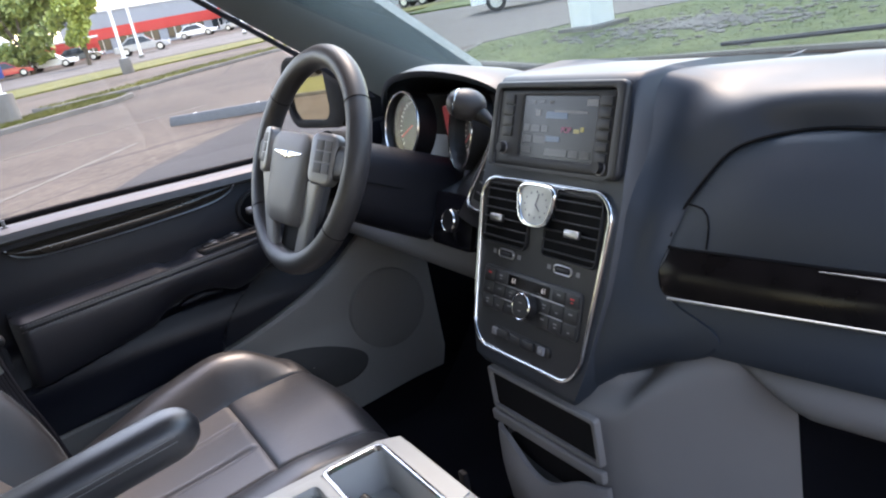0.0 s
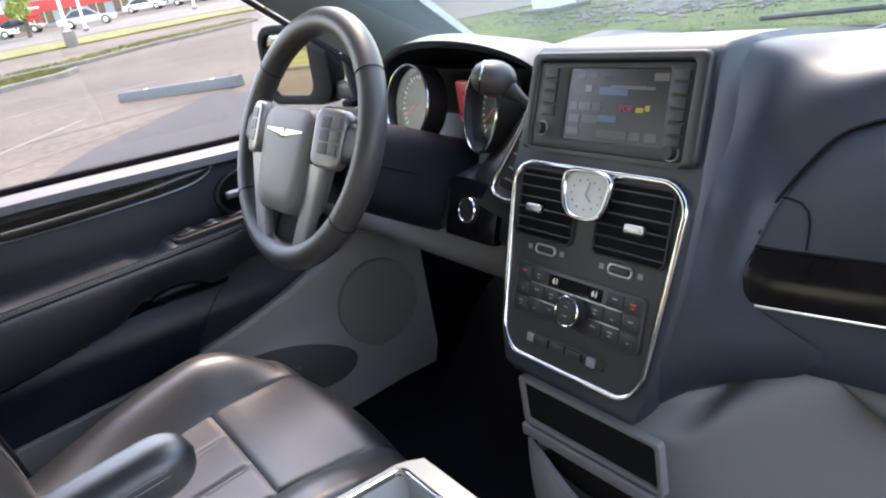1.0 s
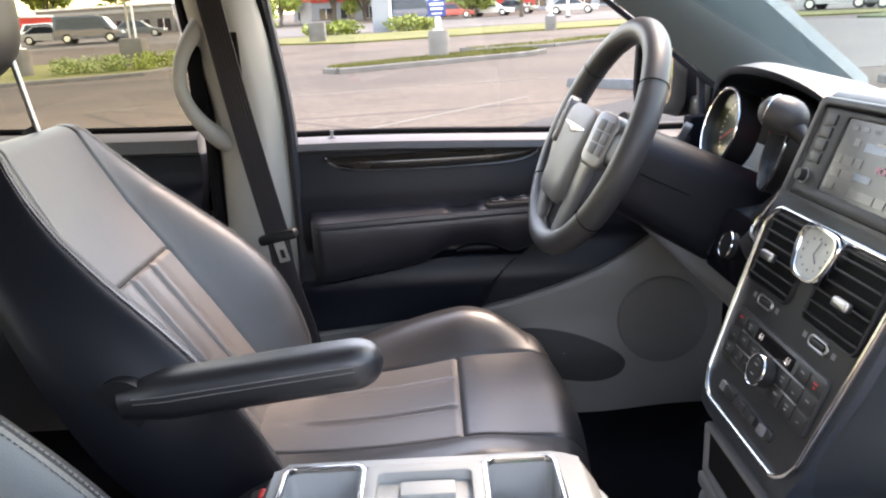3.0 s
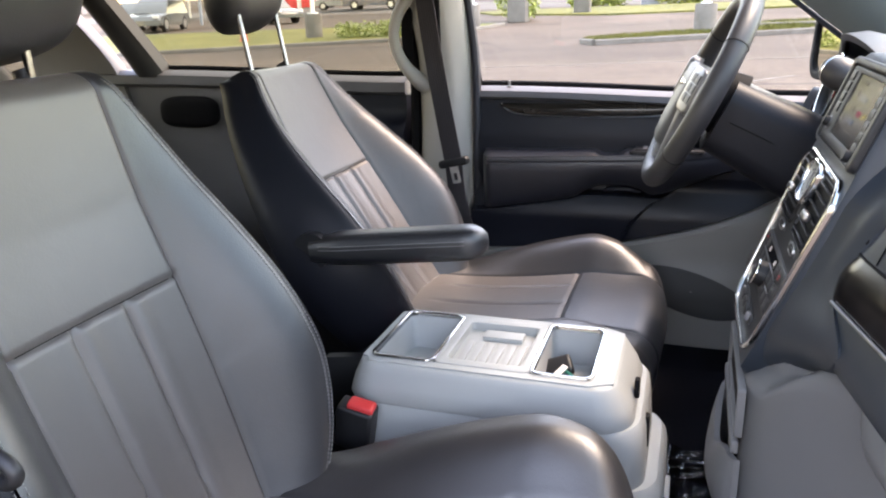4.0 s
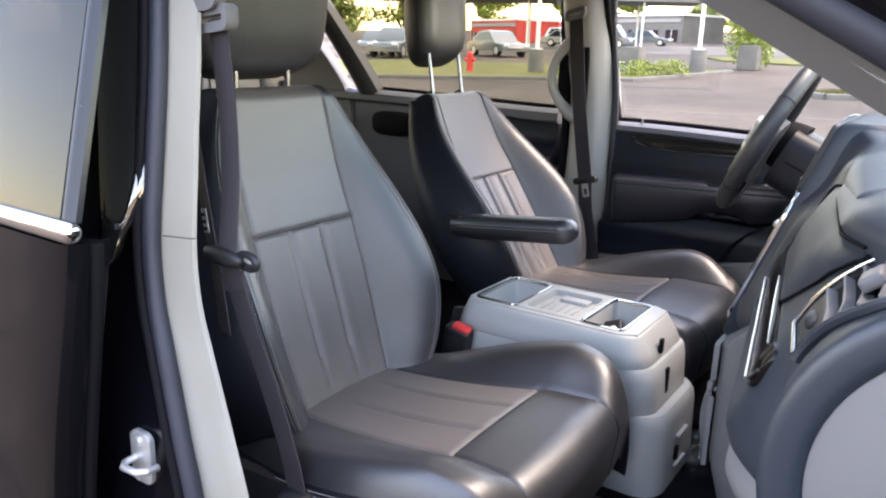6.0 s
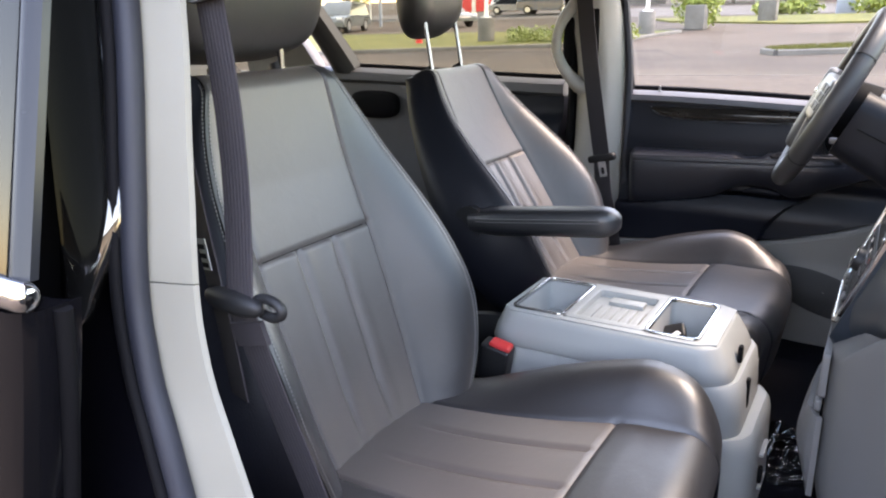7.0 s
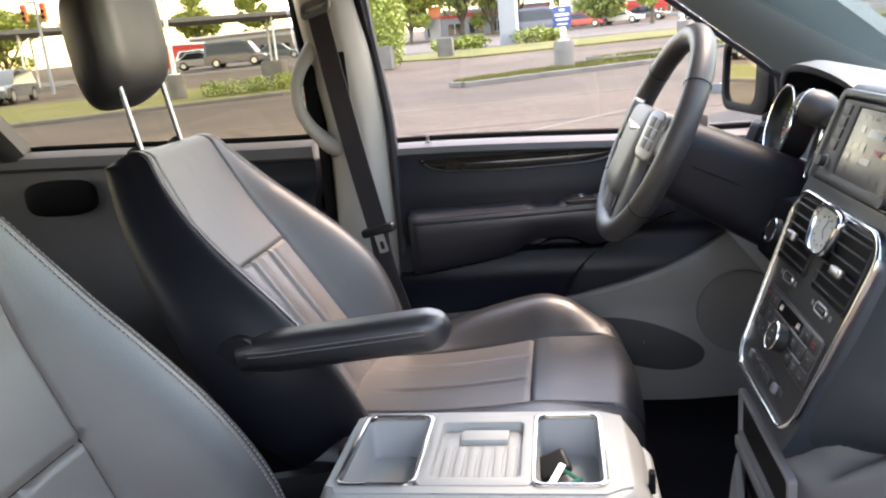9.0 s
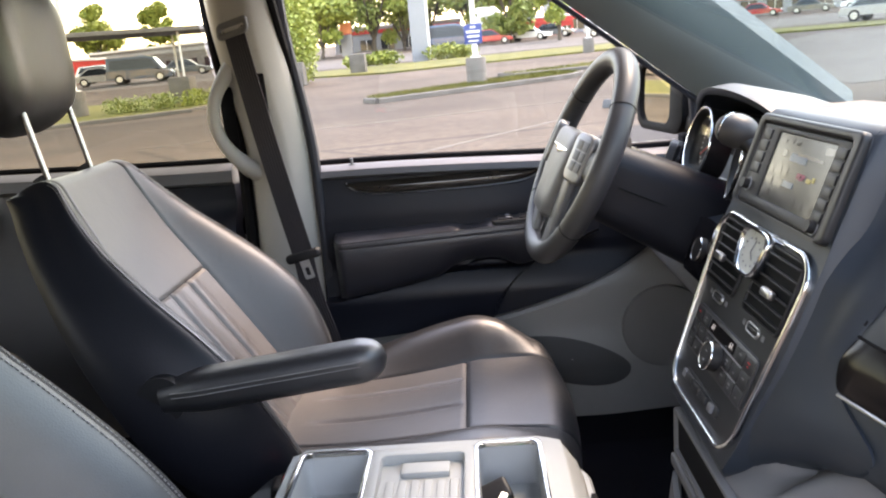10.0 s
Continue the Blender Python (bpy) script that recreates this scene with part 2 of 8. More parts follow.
def curve(x, pts):
    """Rounded curve through (x, value) pairs, without the flats that knots() has."""
    if x <= pts[0][0]:
        return pts[0][1]
    for i in range(len(pts) - 1):
        (a, u), (b, v) = pts[i], pts[i + 1]
        if x <= b:
            ma = (v - pts[i - 1][1]) / (b - pts[i - 1][0]) if i else (v - u) / (b - a)
            mb = (pts[i + 2][1] - u) / (pts[i + 2][0] - a) if i + 2 < len(pts) else (v - u) / (b - a)
            t, w = (x - a) / (b - a), b - a
            return u * (2 * t ** 3 - 3 * t * t + 1) + ma * w * (t ** 3 - 2 * t * t + t) + v * (3 * t * t - 2 * t ** 3) + mb * w * (t ** 3 - t * t)
    return pts[-1][1]


def groove(d, w, depth):
    return -depth * math.exp(-(d / w) ** 2)


def blob(bm, c, r, m=None, nu=24, nv=14, e=1.0):
    """A superellipsoid with radii r; e under 1 is boxier."""
    f = lambda v: math.copysign(abs(v) ** e, v)
    rows = []
    for i in range(nv + 1):
        a = -math.pi / 2 + math.pi * i / nv
        row = []
        for j in range(nu):
            o = 2 * math.pi * j / nu
            p = Vector((r[0] * f(math.cos(a)) * f(math.cos(o)), r[1] * f(math.cos(a)) * f(math.sin(o)), r[2] * f(math.sin(a)))) + Vector(c)
            row.append(m @ p if m is not None else p)
        rows.append(row)
    return loft(bm, rows, wrap=True)


def basis(o, x, y, z):
    m = Matrix.Identity(4)
    for i, v in enumerate((x, y, z)):
        m.col[i][:3] = Vector(v)
    m.col[3][:3] = Vector(o)
    return m

def slab(bm, rows, off):
    """A curved panel: the grid rows, and its copy shifted by off, joined round the rim."""
    off = Vector(off)
    f = [[bm.verts.new(p) for p in r] for r in rows]
    k = [[bm.verts.new(Vector(p) + off) for p in r] for r in rows]
    nr, nc = len(rows), len(rows[0])
    for i in range(nr - 1):
        for j in range(nc - 1):
            bm.faces.new((f[i][j], f[i][j + 1], f[i + 1][j + 1], f[i + 1][j]))
            bm.faces.new((k[i][j], k[i + 1][j], k[i + 1][j + 1], k[i][j + 1]))
    rim = [(0, j) for j in range(nc)] + [(i, nc - 1) for i in range(1, nr)] + [(nr - 1, j) for j in range(nc - 2, -1, -1)] + [(i, 0) for i in range(nr - 2, 0, -1)]
    for (a, b), (c, d) in zip(rim, rim[1:] + rim[:1]):
        bm.faces.new((f[a][b], k[a][b], k[c][d], f[c][d]))
    return bm


def span(a, b, n):
    return [a + (b - a) * i / (n - 1) for i in range(n)]


# ---- ground ----
GS = (-0.0145, 0.006)         # the lot's slope
BEND, RISE = -22.0, 0.0155    # beyond this line the land climbs more


def gz(x, y):
    return GS[0] * x + GS[1] * y + RISE * max(0.0, BEND - x)


# ---- car body ----
def car_floor():
    bm = B()
    box(bm, (0, -0.7, 0.42), (1.62, 3.9, 0.03), 0.004)
    ob = solo("floor", bm, M_CARPET, "dark carpeted floor of the minivan cabin", "floor", kind="structure")
    bm = B()
    box(bm, (0, 1.345, 0.745), (1.74, 0.03, 0.67), 0.004)
    solo("wall_front", bm, M_BLACK, "dark bulkhead under the dashboard", "wall", kind="structure")
    for s, nm in ((-1, "wall_footwell_driver"), (1, "wall_footwell_passenger")):
        bm = B()
        if s < 0:
            box(bm, (-0.835, 1.13, 0.735), (0.05, 0.48, 0.67), 0.01)
        else:
            box(bm, (0.765, 1.10, 0.65), (0.05, 0.40, 0.48), 0.01)
        solo(nm, bm, M_CARPET, "dark carpeted footwell side", "wall", kind="structure")
    for s, nm in ((-1, "footwell mat on the driver side"), (1, "footwell mat on the passenger side")):
        bm = B()
        rows = []
        for i in range(16):
            y = 0.46 + 0.60 * i / 15
            z = 0.447 + 0.22 * smooth01(0.80, 1.06, y)
            rows.append([Vector((s * 0.42 + s * (-0.20 + 0.40 * j / 9), y, z + 0.004 * math.sin(3 * y + j))) for j in range(10)])
        slab(bm, rows, (0, 0, -0.012))
        solo("floor_mat", bm, M_MAT, "dark carpet " + nm, "floor mat", "floor mats")


def roof():
    bm = B()
    rows = []
    for i in range(30):
        # front edge carried forward to keep the sun off the gauges
        y = 0.60 - 3.0 * i / 29
        rows.append([Vector((x, y, 1.60 - 0.06 * (x / 0.72) ** 2 - 0.11 * smooth01(0.2, 0.60, y))) for x in span(-0.74, 0.74, 17)])
    slab(bm, rows, (0, 0, 0.06))
    solo("ceiling", bm, M_HEADLINER, "unseen fabric headliner, darkened to cut light on the seats", "ceiling", kind="structure")


def outer_shell():
    """Plain black outer skin that closes the car: roof, hood and driver flank."""
    bm = B()
    rows = []
    for i in range(24):
        y = 0.66 - 3.24 * i / 23
        rows.append([Vector((x, y, 1.672 - 0.07 * (x / 0.78) ** 2 - 0.13 * smooth01(0.2, 0.66, y))) for x in span(-0.78, 0.78, 15)])
    slab(bm, rows, (0, 0, 0.012))
    solo("roof_skin", bm, M_PAINT, "gloss black roof skin of the minivan", "roof", kind="structure")
    bm = B()
    rows = []
    for i in range(20):
        t = i / 19
        y = 1.50 + 0.78 * t
        rows.append([Vector((0.86 * u * (1 - 0.10 * t * t), y - 0.10 * u * u, 1.062 - 0.06 * t - 0.16 * t ** 3 - 0.05 * u ** 4)) for u in span(-1, 1, 21)])
    slab(bm, rows, (0, 0, -0.02))
    solo("hood", bm, M_PAINT, "gloss black hood of the minivan", "hood", kind="structure")
    for s, nm in ((-1, "fender_driver"), (1, "fender_passenger")):
        bm = B()
        slab(bm, [[Vector((s * (0.93 - 0.03 * smooth01(0.8, 1.05, z) - 0.10 * ((y - 1.2) / 1.1) ** 2), y, z)) for z in span(0.30, 1.02 - 0.14 * ((y - 1.2) / 1.1) ** 2, 10)] for y in span(1.20, 2.30, 14)], (-s * 0.03, 0, 0))
        solo(nm, bm, M_PAINT, "gloss black front fender", "fender", kind="structure")
    bm = B()
    slab(bm, [[Vector((-0.955 + 0.02 * ((z - 0.7) / 0.35) ** 2, y, z)) for z in span(0.30, 1.04, 12)] for y in span(-2.55, 1.19, 24)], (0.02, 0, 0))
    solo("driver_flank", bm, M_PAINT, "gloss black outer flank of the minivan", "car side", kind="structure")
    for x_ in (-0.84, 0.84):
        for y_ in (1.55, -1.55):
            w = thing("wheel", "black car wheel with grey rim", "wheel", (x_, y_, gz(x_, y_)), "wheels")
            bm = B()
            sx_ = 0.10 if x_ > 0 else -0.10
            cyl(bm, (x_ - sx_, y_, gz(x_, y_) + 0.33), (x_ + sx_, y_, gz(x_, y_) + 0.33), 0.33, n=32)
            part("tyre", bm, M_BLACK, w)
            bm = B()
            cyl(bm, (x_ + sx_ * 0.9, y_, gz(x_, y_) + 0.33), (x_ + sx_ * 1.06, y_, gz(x_, y_) + 0.33), 0.21, n=28)
            part("rim", bm, M_SILVER, w)


def windshield():
    g = thing("windshield", "clear sloping laminated windshield above the dashboard", "windshield", (0, 1.3, 1.1), kind="structure")
    bm = B()
    rows = []
    for i in range(14):
        t = i / 13
        y0, z = 1.36 - 0.86 * t, 1.07 + 0.50 * t - 0.02 * math.sin(math.pi * t)
        w = 0.86 - 0.16 * t
        rows.append([Vector((w * u, y0 - 0.10 * u * u * (1 - 0.3 * t), z)) for u in span(-1, 1, 21)])
    slab(bm, rows, (0, 0.003, 0.004))
    p = part("pane", bm, M_WIND, g, "green-tinted curved pane")
    p.visible_shadow = False
    bm = B()
    tube(bm, [(0.86 * u, 1.272 - 0.10 * u * u, 1.108) for u in span(-1, 1, 31)], 0.010, 8)
    part("lower_seal", bm, M_BLACK, g, "black lower seal")
    bm = B()
    rows = [[Vector((0.9 * u, y - 0.10 * u * u, z)) for u in span(-1, 1, 21)] for y, z in ((1.37, 1.085), (1.42, 1.078), (1.50, 1.085), (1.58, 1.07))]
    slab(bm, rows, (0, 0, -0.02))
    part("cowl", bm, M_BLACK, g, "black plastic cowl")
    w = thing("windshield_wiper", "black wiper arm resting on the cowl", "wiper", (0.3, 1.4, 1.1))
    bm = B()
    tube(bm, [(0.62, 1.36, 1.10), (0.52, 1.30, 1.150), (0.36, 1.26, 1.168), (0.20, 1.28, 1.160)], 0.006, 8)
    part("arm", bm, M_BLACK, w)
    bm = B()
    tube(bm, [(0.62, 1.17, 1.188), (0.42, 1.225, 1.166), (0.2, 1.278, 1.146), (-0.15, 1.310, 1.130)], 0.0045, 6)
    part("blade", bm, M_RUBBER, w)


def a_pillar(s):
    """Roof-to-dash pillar trim on side s."""
    side = "driver" if s < 0 else "passenger"
    bm = B()
    rows = []
    for i in range(20):
        t = i / 19
        # lower (window) edge and upper (windshield) edge of the trim
        y0, z0 = (0.995 - 0.62 * t, 1.10 + 0.47 * t) if s < 0 else (1.16 - 0.85 * t, 1.10 + 0.47 * t)
        y1, z1 = (1.25 - 0.62 * t, 1.10 + 0.47 * t) if s < 0 else (1.30 - 0.75 * t, 1.10 + 0.47 * t)
        x0, x1 = (0.858 - 0.125 * t, 0.80 - 0.13 * t) if s < 0 else (0.79 - 0.09 * t, 0.79 - 0.12 * t)
        row = []
        for j in range(9):
            u = j / 8
            bulge = 0.030 * math.sin(math.pi * u)
            row.append(Vector((s * (x0 + (x1 - x0) * u - bulge), y0 + (y1 - y0) * u, z0 + (z1 - z0) * u - 0.01 * math.sin(math.pi * u))))
        rows.append(row)
    slab(bm, rows, (s * 0.05, 0.02, 0.03) if s < 0 else (0.012, 0.012, 0.010))
    g = thing("pillar_front_" + side, "teal-grey windshield pillar trim on the %s side" % side, "pillar", (s * 0.8, 1.0, 1.2), kind="structure")
    # one trim colour split by side: darker driver tone stands in for less light
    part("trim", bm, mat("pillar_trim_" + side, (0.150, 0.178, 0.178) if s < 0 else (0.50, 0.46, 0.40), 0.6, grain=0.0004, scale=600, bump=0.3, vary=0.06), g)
    bm = B()
    if s < 0:
        tube(bm, [(s * (0.866 - 0.125 * t), 0.990 - 0.62 * t, 1.096 + 0.47 * t) for t in span(0, 1, 12)], 0.006, 8)
        part("seal", bm, M_RUBBER, g, "dark door seal")
        return
    edge = lambda t, k: Vector((0.79 - 0.09 * t + 0.055 * k, 1.16 - 0.85 * t + 0.02 * k, 1.10 + 0.47 * t + 0.035 * k))
    tube(bm, [edge(t, 1.1) for t in span(0, 1, 12)], 0.016, 10)
    part("seal", bm, M_RUBBER, g, "dark door seal")
    bm = B()
    slab(bm, [[edge(t, k) for k in span(0, 1, 5)] for t in span(0, 1, 12)], (0, 0.01, 0.006))
    part("flange", bm, M_GREIGE, g, "pale outer flange of the trim")
    bm = B()
    slab(bm, [[edge(t, k) for k in span(1.2, 2.8, 5)] for t in span(0, 1, 12)], (0, 0.02, 0.012))
    part("outer_frame", bm, M_PAINT, g, "black painted door frame")


M_ARMREST = mat("armrest_vinyl", (0.017, 0.018, 0.024), 0.40, grain=0.0005, scale=450, kind="voronoi", bump=0.25, spec=0.8, coat=0.4, coat_rough=0.35)
# lighter copy of the greige plastic, making up for dim light on the door
M_GREIGE_RAISED = mat("greige_raised", (0.21, 0.20, 0.186), 0.55, grain=0.0003, scale=700, bump=0.2, vary=0.05)


# driver door inner surface: how far in it stands at (y, z)
def door_x(y, z):
    x = -0.842 + 0.016 * smooth01(1.03, 0.93, z)
    x += 0.034 * smooth01(0.84, 0.74, z)
    return x + 0.022 * smooth01(0.66, 0.56, z) * smooth01(0.40, 0.60, y) * (1 - smooth01(0.68, 0.90, y))


def belt_curve(y):
    """Height at which the dark upper panel meets the pale lower panel."""
    return curve(y, [(0.09, 0.650), (0.235, 0.662), (0.426, 0.682), (0.536, 0.705), (0.643, 0.737), (0.758, 0.785), (0.86, 0.845), (0.98, 0.93)])


# top edge and front edge of the padded pocket panel under the armrest
POCKET_TOP = [(0.08, 0.755), (0.124, 0.761), (0.261, 0.784), (0.349, 0.802), (0.44, 0.805), (0.53, 0.804), (0.60, 0.806)]
POCKET_END = [(0.62, 0.440), (0.686, 0.452), (0.734, 0.471), (0.781, 0.514), (0.805, 0.555)]


def dark_panel_x(y, z):
    """Surface of the dark panel: the pocket stands proud, the part before it lies back."""
    top, end = curve(y, POCKET_TOP), curve(z, POCKET_END)
    pocket = smooth01(top + 0.003, top - 0.004, z) * smooth01(end + 0.005, end - 0.004, y)
    back = smooth01(0.85, 0.81, z)
    return door_x(y, z) - 0.012 * back + pocket * (0.016 + 0.012 * smooth01(0.68, 0.79, z))


def driver_door():
    d = thing("driver_door", "closed driver door with black padded panel and pale lower trim", "car door", (-0.85, 0.5, 0.4))
    bm = B()
    rows = []
    for i in range(150):
        y = 0.065 + 0.905 * i / 149
        rows.append([Vector((dark_panel_x(y, z), y, z)) for z in span(belt_curve(y), 1.032, 110)])
    slab(bm, rows, (-0.055, 0, 0))
    part("upper_panel", bm, M_DOORBLK, d, "black grained door panel")
    bm = B()
    rows = []
    for i in range(70):
        y = 0.065 + 0.905 * i / 69
        zb = belt_curve(y) - 0.003
        r = 0.15 * (1 - (1 - max(0.0, (y - 0.82) / 0.151) ** 2) ** 0.5)
        rows.append([Vector((door_x(y, z) + 0.006 - 0.05 * smooth01(0.40, 0.34, z) - 0.006 * smooth01(zb - 0.006, zb, z), y, z)) for z in span(0.352 + r, zb, 48)])
    slab(bm, rows, (-0.055, 0, 0))
    part("lower_panel", bm, M_GREIGE_RAISED, d, "pale grey-beige lower panel")
    # sill cap under the glass
    bm = B()
    prof = [(-0.905, 1.048), (-0.885, 1.058), (-0.850, 1.058), (-0.832, 1.050), (-0.828, 1.036), (-0.840, 1.028), (-0.905, 1.028)]
    loft(bm, [[Vector((x, y, z - 0.022 * smooth01(0.1, 0.9, y))) for x, z in prof] for y in span(0.063, 0.93, 20)], wrap=True, caps=True)
    part("sill_cap", bm, M_SILL, d, "grey padded sill cap")
    bm = B()
    tube(bm, [(-0.898, y, 1.062 - 0.022 * smooth01(0.1, 0.9, y)) for y in span(0.065, 0.95, 12)], 0.008, 8)
    part("glass_seal", bm, M_BLACK, d, "black window seal strip")
    # gloss decor insert with bright lower edge
    bm = B()
    rows = []
    for i in range(40):
        u = i / 39
        y = 0.13 + 0.455 * u
        h = 0.030 * (1 - (2 * u - 1) ** 8) ** 0.7 * (0.85 + 0.15 * math.sin(math.pi * u))
        zt = 1.019 + 0.003 * u
        rows.append([Vector((door_x(y, zt - h * v) + 0.004 + 0.006 * math.sin(math.pi * v), y, zt - h * v)) for v in span(0, 1, 9)])
    slab(bm, rows, (-0.006, 0, 0))
    part("decor_insert", bm, M_WOODGLOSS, d, "gloss black woodgrain insert")
    bm = B()
    pts = []
    for i in range(50):
        u = i / 49
        y = 0.135 + 0.45 * u
        h = 0.032 * (1 - (2 * u - 1) ** 8) ** 0.7 * (0.85 + 0.15 * math.sin(math.pi * u))
        z = 1.019 + 0.003 * u - h
        pts.append((door_x(y, z) + 0.007, y, z))
    tube(bm, pts, 0.0018, 6)
    part("decor_edge", bm, M_SILVER, d, "thin bright edge of the insert")
    # armrest with a double seam; its lower edge arches over the pull cup
    arm_top = lambda y: 0.903 + 0.026 * (y - 0.10) - 0.011 * smooth01(0.37, 0.40, y) * (1 - smooth01(0.43, 0.455, y))
    arm_seam = lambda y: 0.890 + 0.040 * (y - 0.10)
    ARM_LOW = [(0.08, 0.754), (0.124, 0.760), (0.261, 0.783), (0.335, 0.799), (0.360, 0.815), (0.394, 0.829), (0.44, 0.833), (0.478, 0.827), (0.512, 0.812), (0.54, 0.815), (0.60, 0.838), (0.70, 0.872)]
    bm = B()
    rows = []
    for i in range(90):
        y = 0.10 + 0.60 * i / 89
        top, seam, low = arm_top(y), arm_seam(y), curve(y, ARM_LOW)
        e = 0.030 * smooth01(0.125, 0.10, y) ** 2 + 0.045 * smooth01(0.56, 0.70, y)
        prof = [(-0.850, top + 0.004), (-0.824, top + 0.003), (-0.795, top + 0.003), (-0.772 - e, top + 0.001), (-0.760 - e, top - 0.004), (-0.7535 - e, seam + 0.006), (-0.7535 - e, seam + 0.002), (-0.7515 - e, seam - 0.003), (-0.7515 - e, seam - 0.006), (-0.7535 - e, seam - 0.010), (-0.7515 - e, seam - 0.016)]
        prof += [(-0.7515 - e - (0.024 - 0.5 * e) * t ** 1.6, seam - 0.016 + (low + 0.006 - seam + 0.016) * t) for t in (0.25, 0.5, 0.75, 1.0)]
        prof += [(-0.781 - 0.6 * e, low + 0.001), (-0.800, low), (-0.850, low)]
        rows.append([Vector((x, y, z)) for x, z in prof])
    loft(bm, rows, wrap=True, caps=True)
    part("armrest", bm, M_ARMREST, d, "black stitched vinyl armrest")
    bm = B()
    for dz in (0.0, 0.0115):
        for i in range(70):
            y = 0.115 + 0.47 * i / 70
            e = 0.045 * smooth01(0.56, 0.70, y)
            z = arm_seam(y) + 0.002 - dz
            cyl(bm, (-0.7525 - e, y, z), (-0.7525 - e, y + 0.0042, z + 0.00017), 0.0009, n=5)
    part("stitching", bm, M_SATIN, d, "double row of stitches")["kind"] = "stuff"
    bm = B()
    m = basis((-0.787, 0.545, 0.917), (0, 1, 0.026), (-1, 0, 0), (0, -0.026, 1))
    plate(bm, rrect(0.17, 0.048, 0.012), -0.004, 0.004, m, 0.002)
    sw = part("switch_panel", bm, M_HARD, d, "window switch panel")
    for dy, dx in ((-0.055, 0.010), (-0.055, -0.012), (-0.008, 0.010), (-0.008, -0.012), (0.045, 0.0)):
        bm = B()
        box(bm, (dy, -dx, 0.005), (0.034, 0.015, 0.006), 0.0025, 2, m)
        rk = part("switch", bm, M_HARD, sw)
        bm = B()
        box(bm, (dy + 0.006, -dx, 0.0085), (0.010, 0.012, 0.002), 0.0008, 1, m)
        part("switch_lip", bm, M_SATIN, rk, "pale lip of the switch")
    # inner handle in a round recess
    bm = B()
    m = basis((-0.826, 0.630, 0.953), (0, 1, 0), (0, 0, 1), (1, 0, 0))
    plate(bm, disc(0.062, 36, ry=0.048), -0.004, 0.007, m, 0.004, hole=disc(0.054, 36, ry=0.040))
    rc = part("handle_recess", bm, M_HARD, d, "oval recess round the door handle")
    bm = B()
    plate(bm, disc(0.055, 36, ry=0.041), -0.004, 0.001, m)
    part("recess_floor", bm, M_BLACK, rc)
    bm = B()
    box(bm, (-0.812, 0.622, 0.958), (0.014, 0.072, 0.016), 0.006, 3)
    part("inner_handle", bm, M_SILVER, rc, "grey inner door handle")
    # moulded grip in the pull cup below the armrest
    bm = B()
    tube(bm, [(-0.806, y, 0.812 + 0.006 * math.sin(math.pi * (y - 0.40) / 0.09)) for y in span(0.400, 0.490, 12)], [0.003 + 0.006 * math.sin(math.pi * i / 11) ** 0.6 for i in range(12)], 10)
    part("pull_cup", bm, M_DOORBLK, d, "moulded pull cup")
    # map pocket and speaker
    # dark patch laid on the door: the pocket mouth's shade put into colour
    bm = B()
    rows = []
    for r in span(0.02, 1, 13):
        row = []
        for a in span(0, 2 * math.pi * 47 / 48, 48):
            py = 0.622 + 0.135 * r * math.cos(a)
            pz = 0.580 - 0.24 * (py - 0.622) + (0.045 if math.sin(a) > 0 else 0.062) * r * math.sin(a)
            row.append(Vector((door_x(py, pz) + 0.011 - 0.004 * r ** 6, py, pz)))
        rows.append(row)
    loft(bm, rows, wrap=True)
    part("map_pocket", bm, mat("pocket_shade", (0.050, 0.049, 0.048), 0.75, vary=0.08), d, "dark patch painted for the shade in the map pocket mouth", out=Vector((1, 0, 0)))
    bm = B()
    plate(bm, disc(0.097, 48), -0.02, 0.0, basis((max(door_x(0.79, z) for z in span(0.54, 0.74, 20)) + 0.010, 0.838, 0.641), (0, 1, 0), (0, 0, 1), (1, 0, 0)), 0.003)
    part("speaker_grille", bm, M_SPEAKER, d, "round taupe speaker grille", out=Vector((1, 0, 0)))
    # lock pin
    bm = B()
    cyl(bm, (-0.858, 0.150, 1.055), (-0.858, 0.150, 1.072), 0.0035, n=10)
    cyl(bm, (-0.858, 0.150, 1.056), (-0.858, 0.150, 1.060), 0.008, n=16)
    part("lock_pin", bm, M_SATIN, d, "small grey lock pin")
    # glass and frame
    bm = B()
    rows = [[Vector((-0.905 + 0.14 * t, y, 1.05 + 0.50 * t)) for y in span(0.065 - 0.04 * t, 1.02 - 0.60 * t, 12)] for t in span(0, 1, 8)]
    slab(bm, rows, (-0.004, 0, 0))
    p = part("window_glass", bm, M_GLASS, d, "clear side window")
    p.visible_shadow = False
    bm = B()
    tube(bm, [(-0.895 + 0.13 * t, 0.060 - 0.045 * t, 1.05 + 0.50 * t) for t in span(0, 1, 10)], 0.012, 8)
    part("rear_frame", bm, M_BLACK, d, "black window frame")
    bm = B()
    rows = [[Vector((-0.885 + 0.03 * t, y, z)) for y, z in ((0.945, 1.045), (1.01, 1.045), (0.975, 1.13), (0.945, 1.17))] for t in (0, 1)]
    loft(bm, rows, wrap=True, caps=True)
    part("mirror_patch", bm, M_BLACK, d, "black triangular mirror patch")
    bm = B()
    tube(bm, [(-0.88, 0.938, 1.04), (-0.862, 0.925, 1.165)], 0.009, 8)
    part("divider_bar", bm, M_RUBBER, d, "thin window divider")


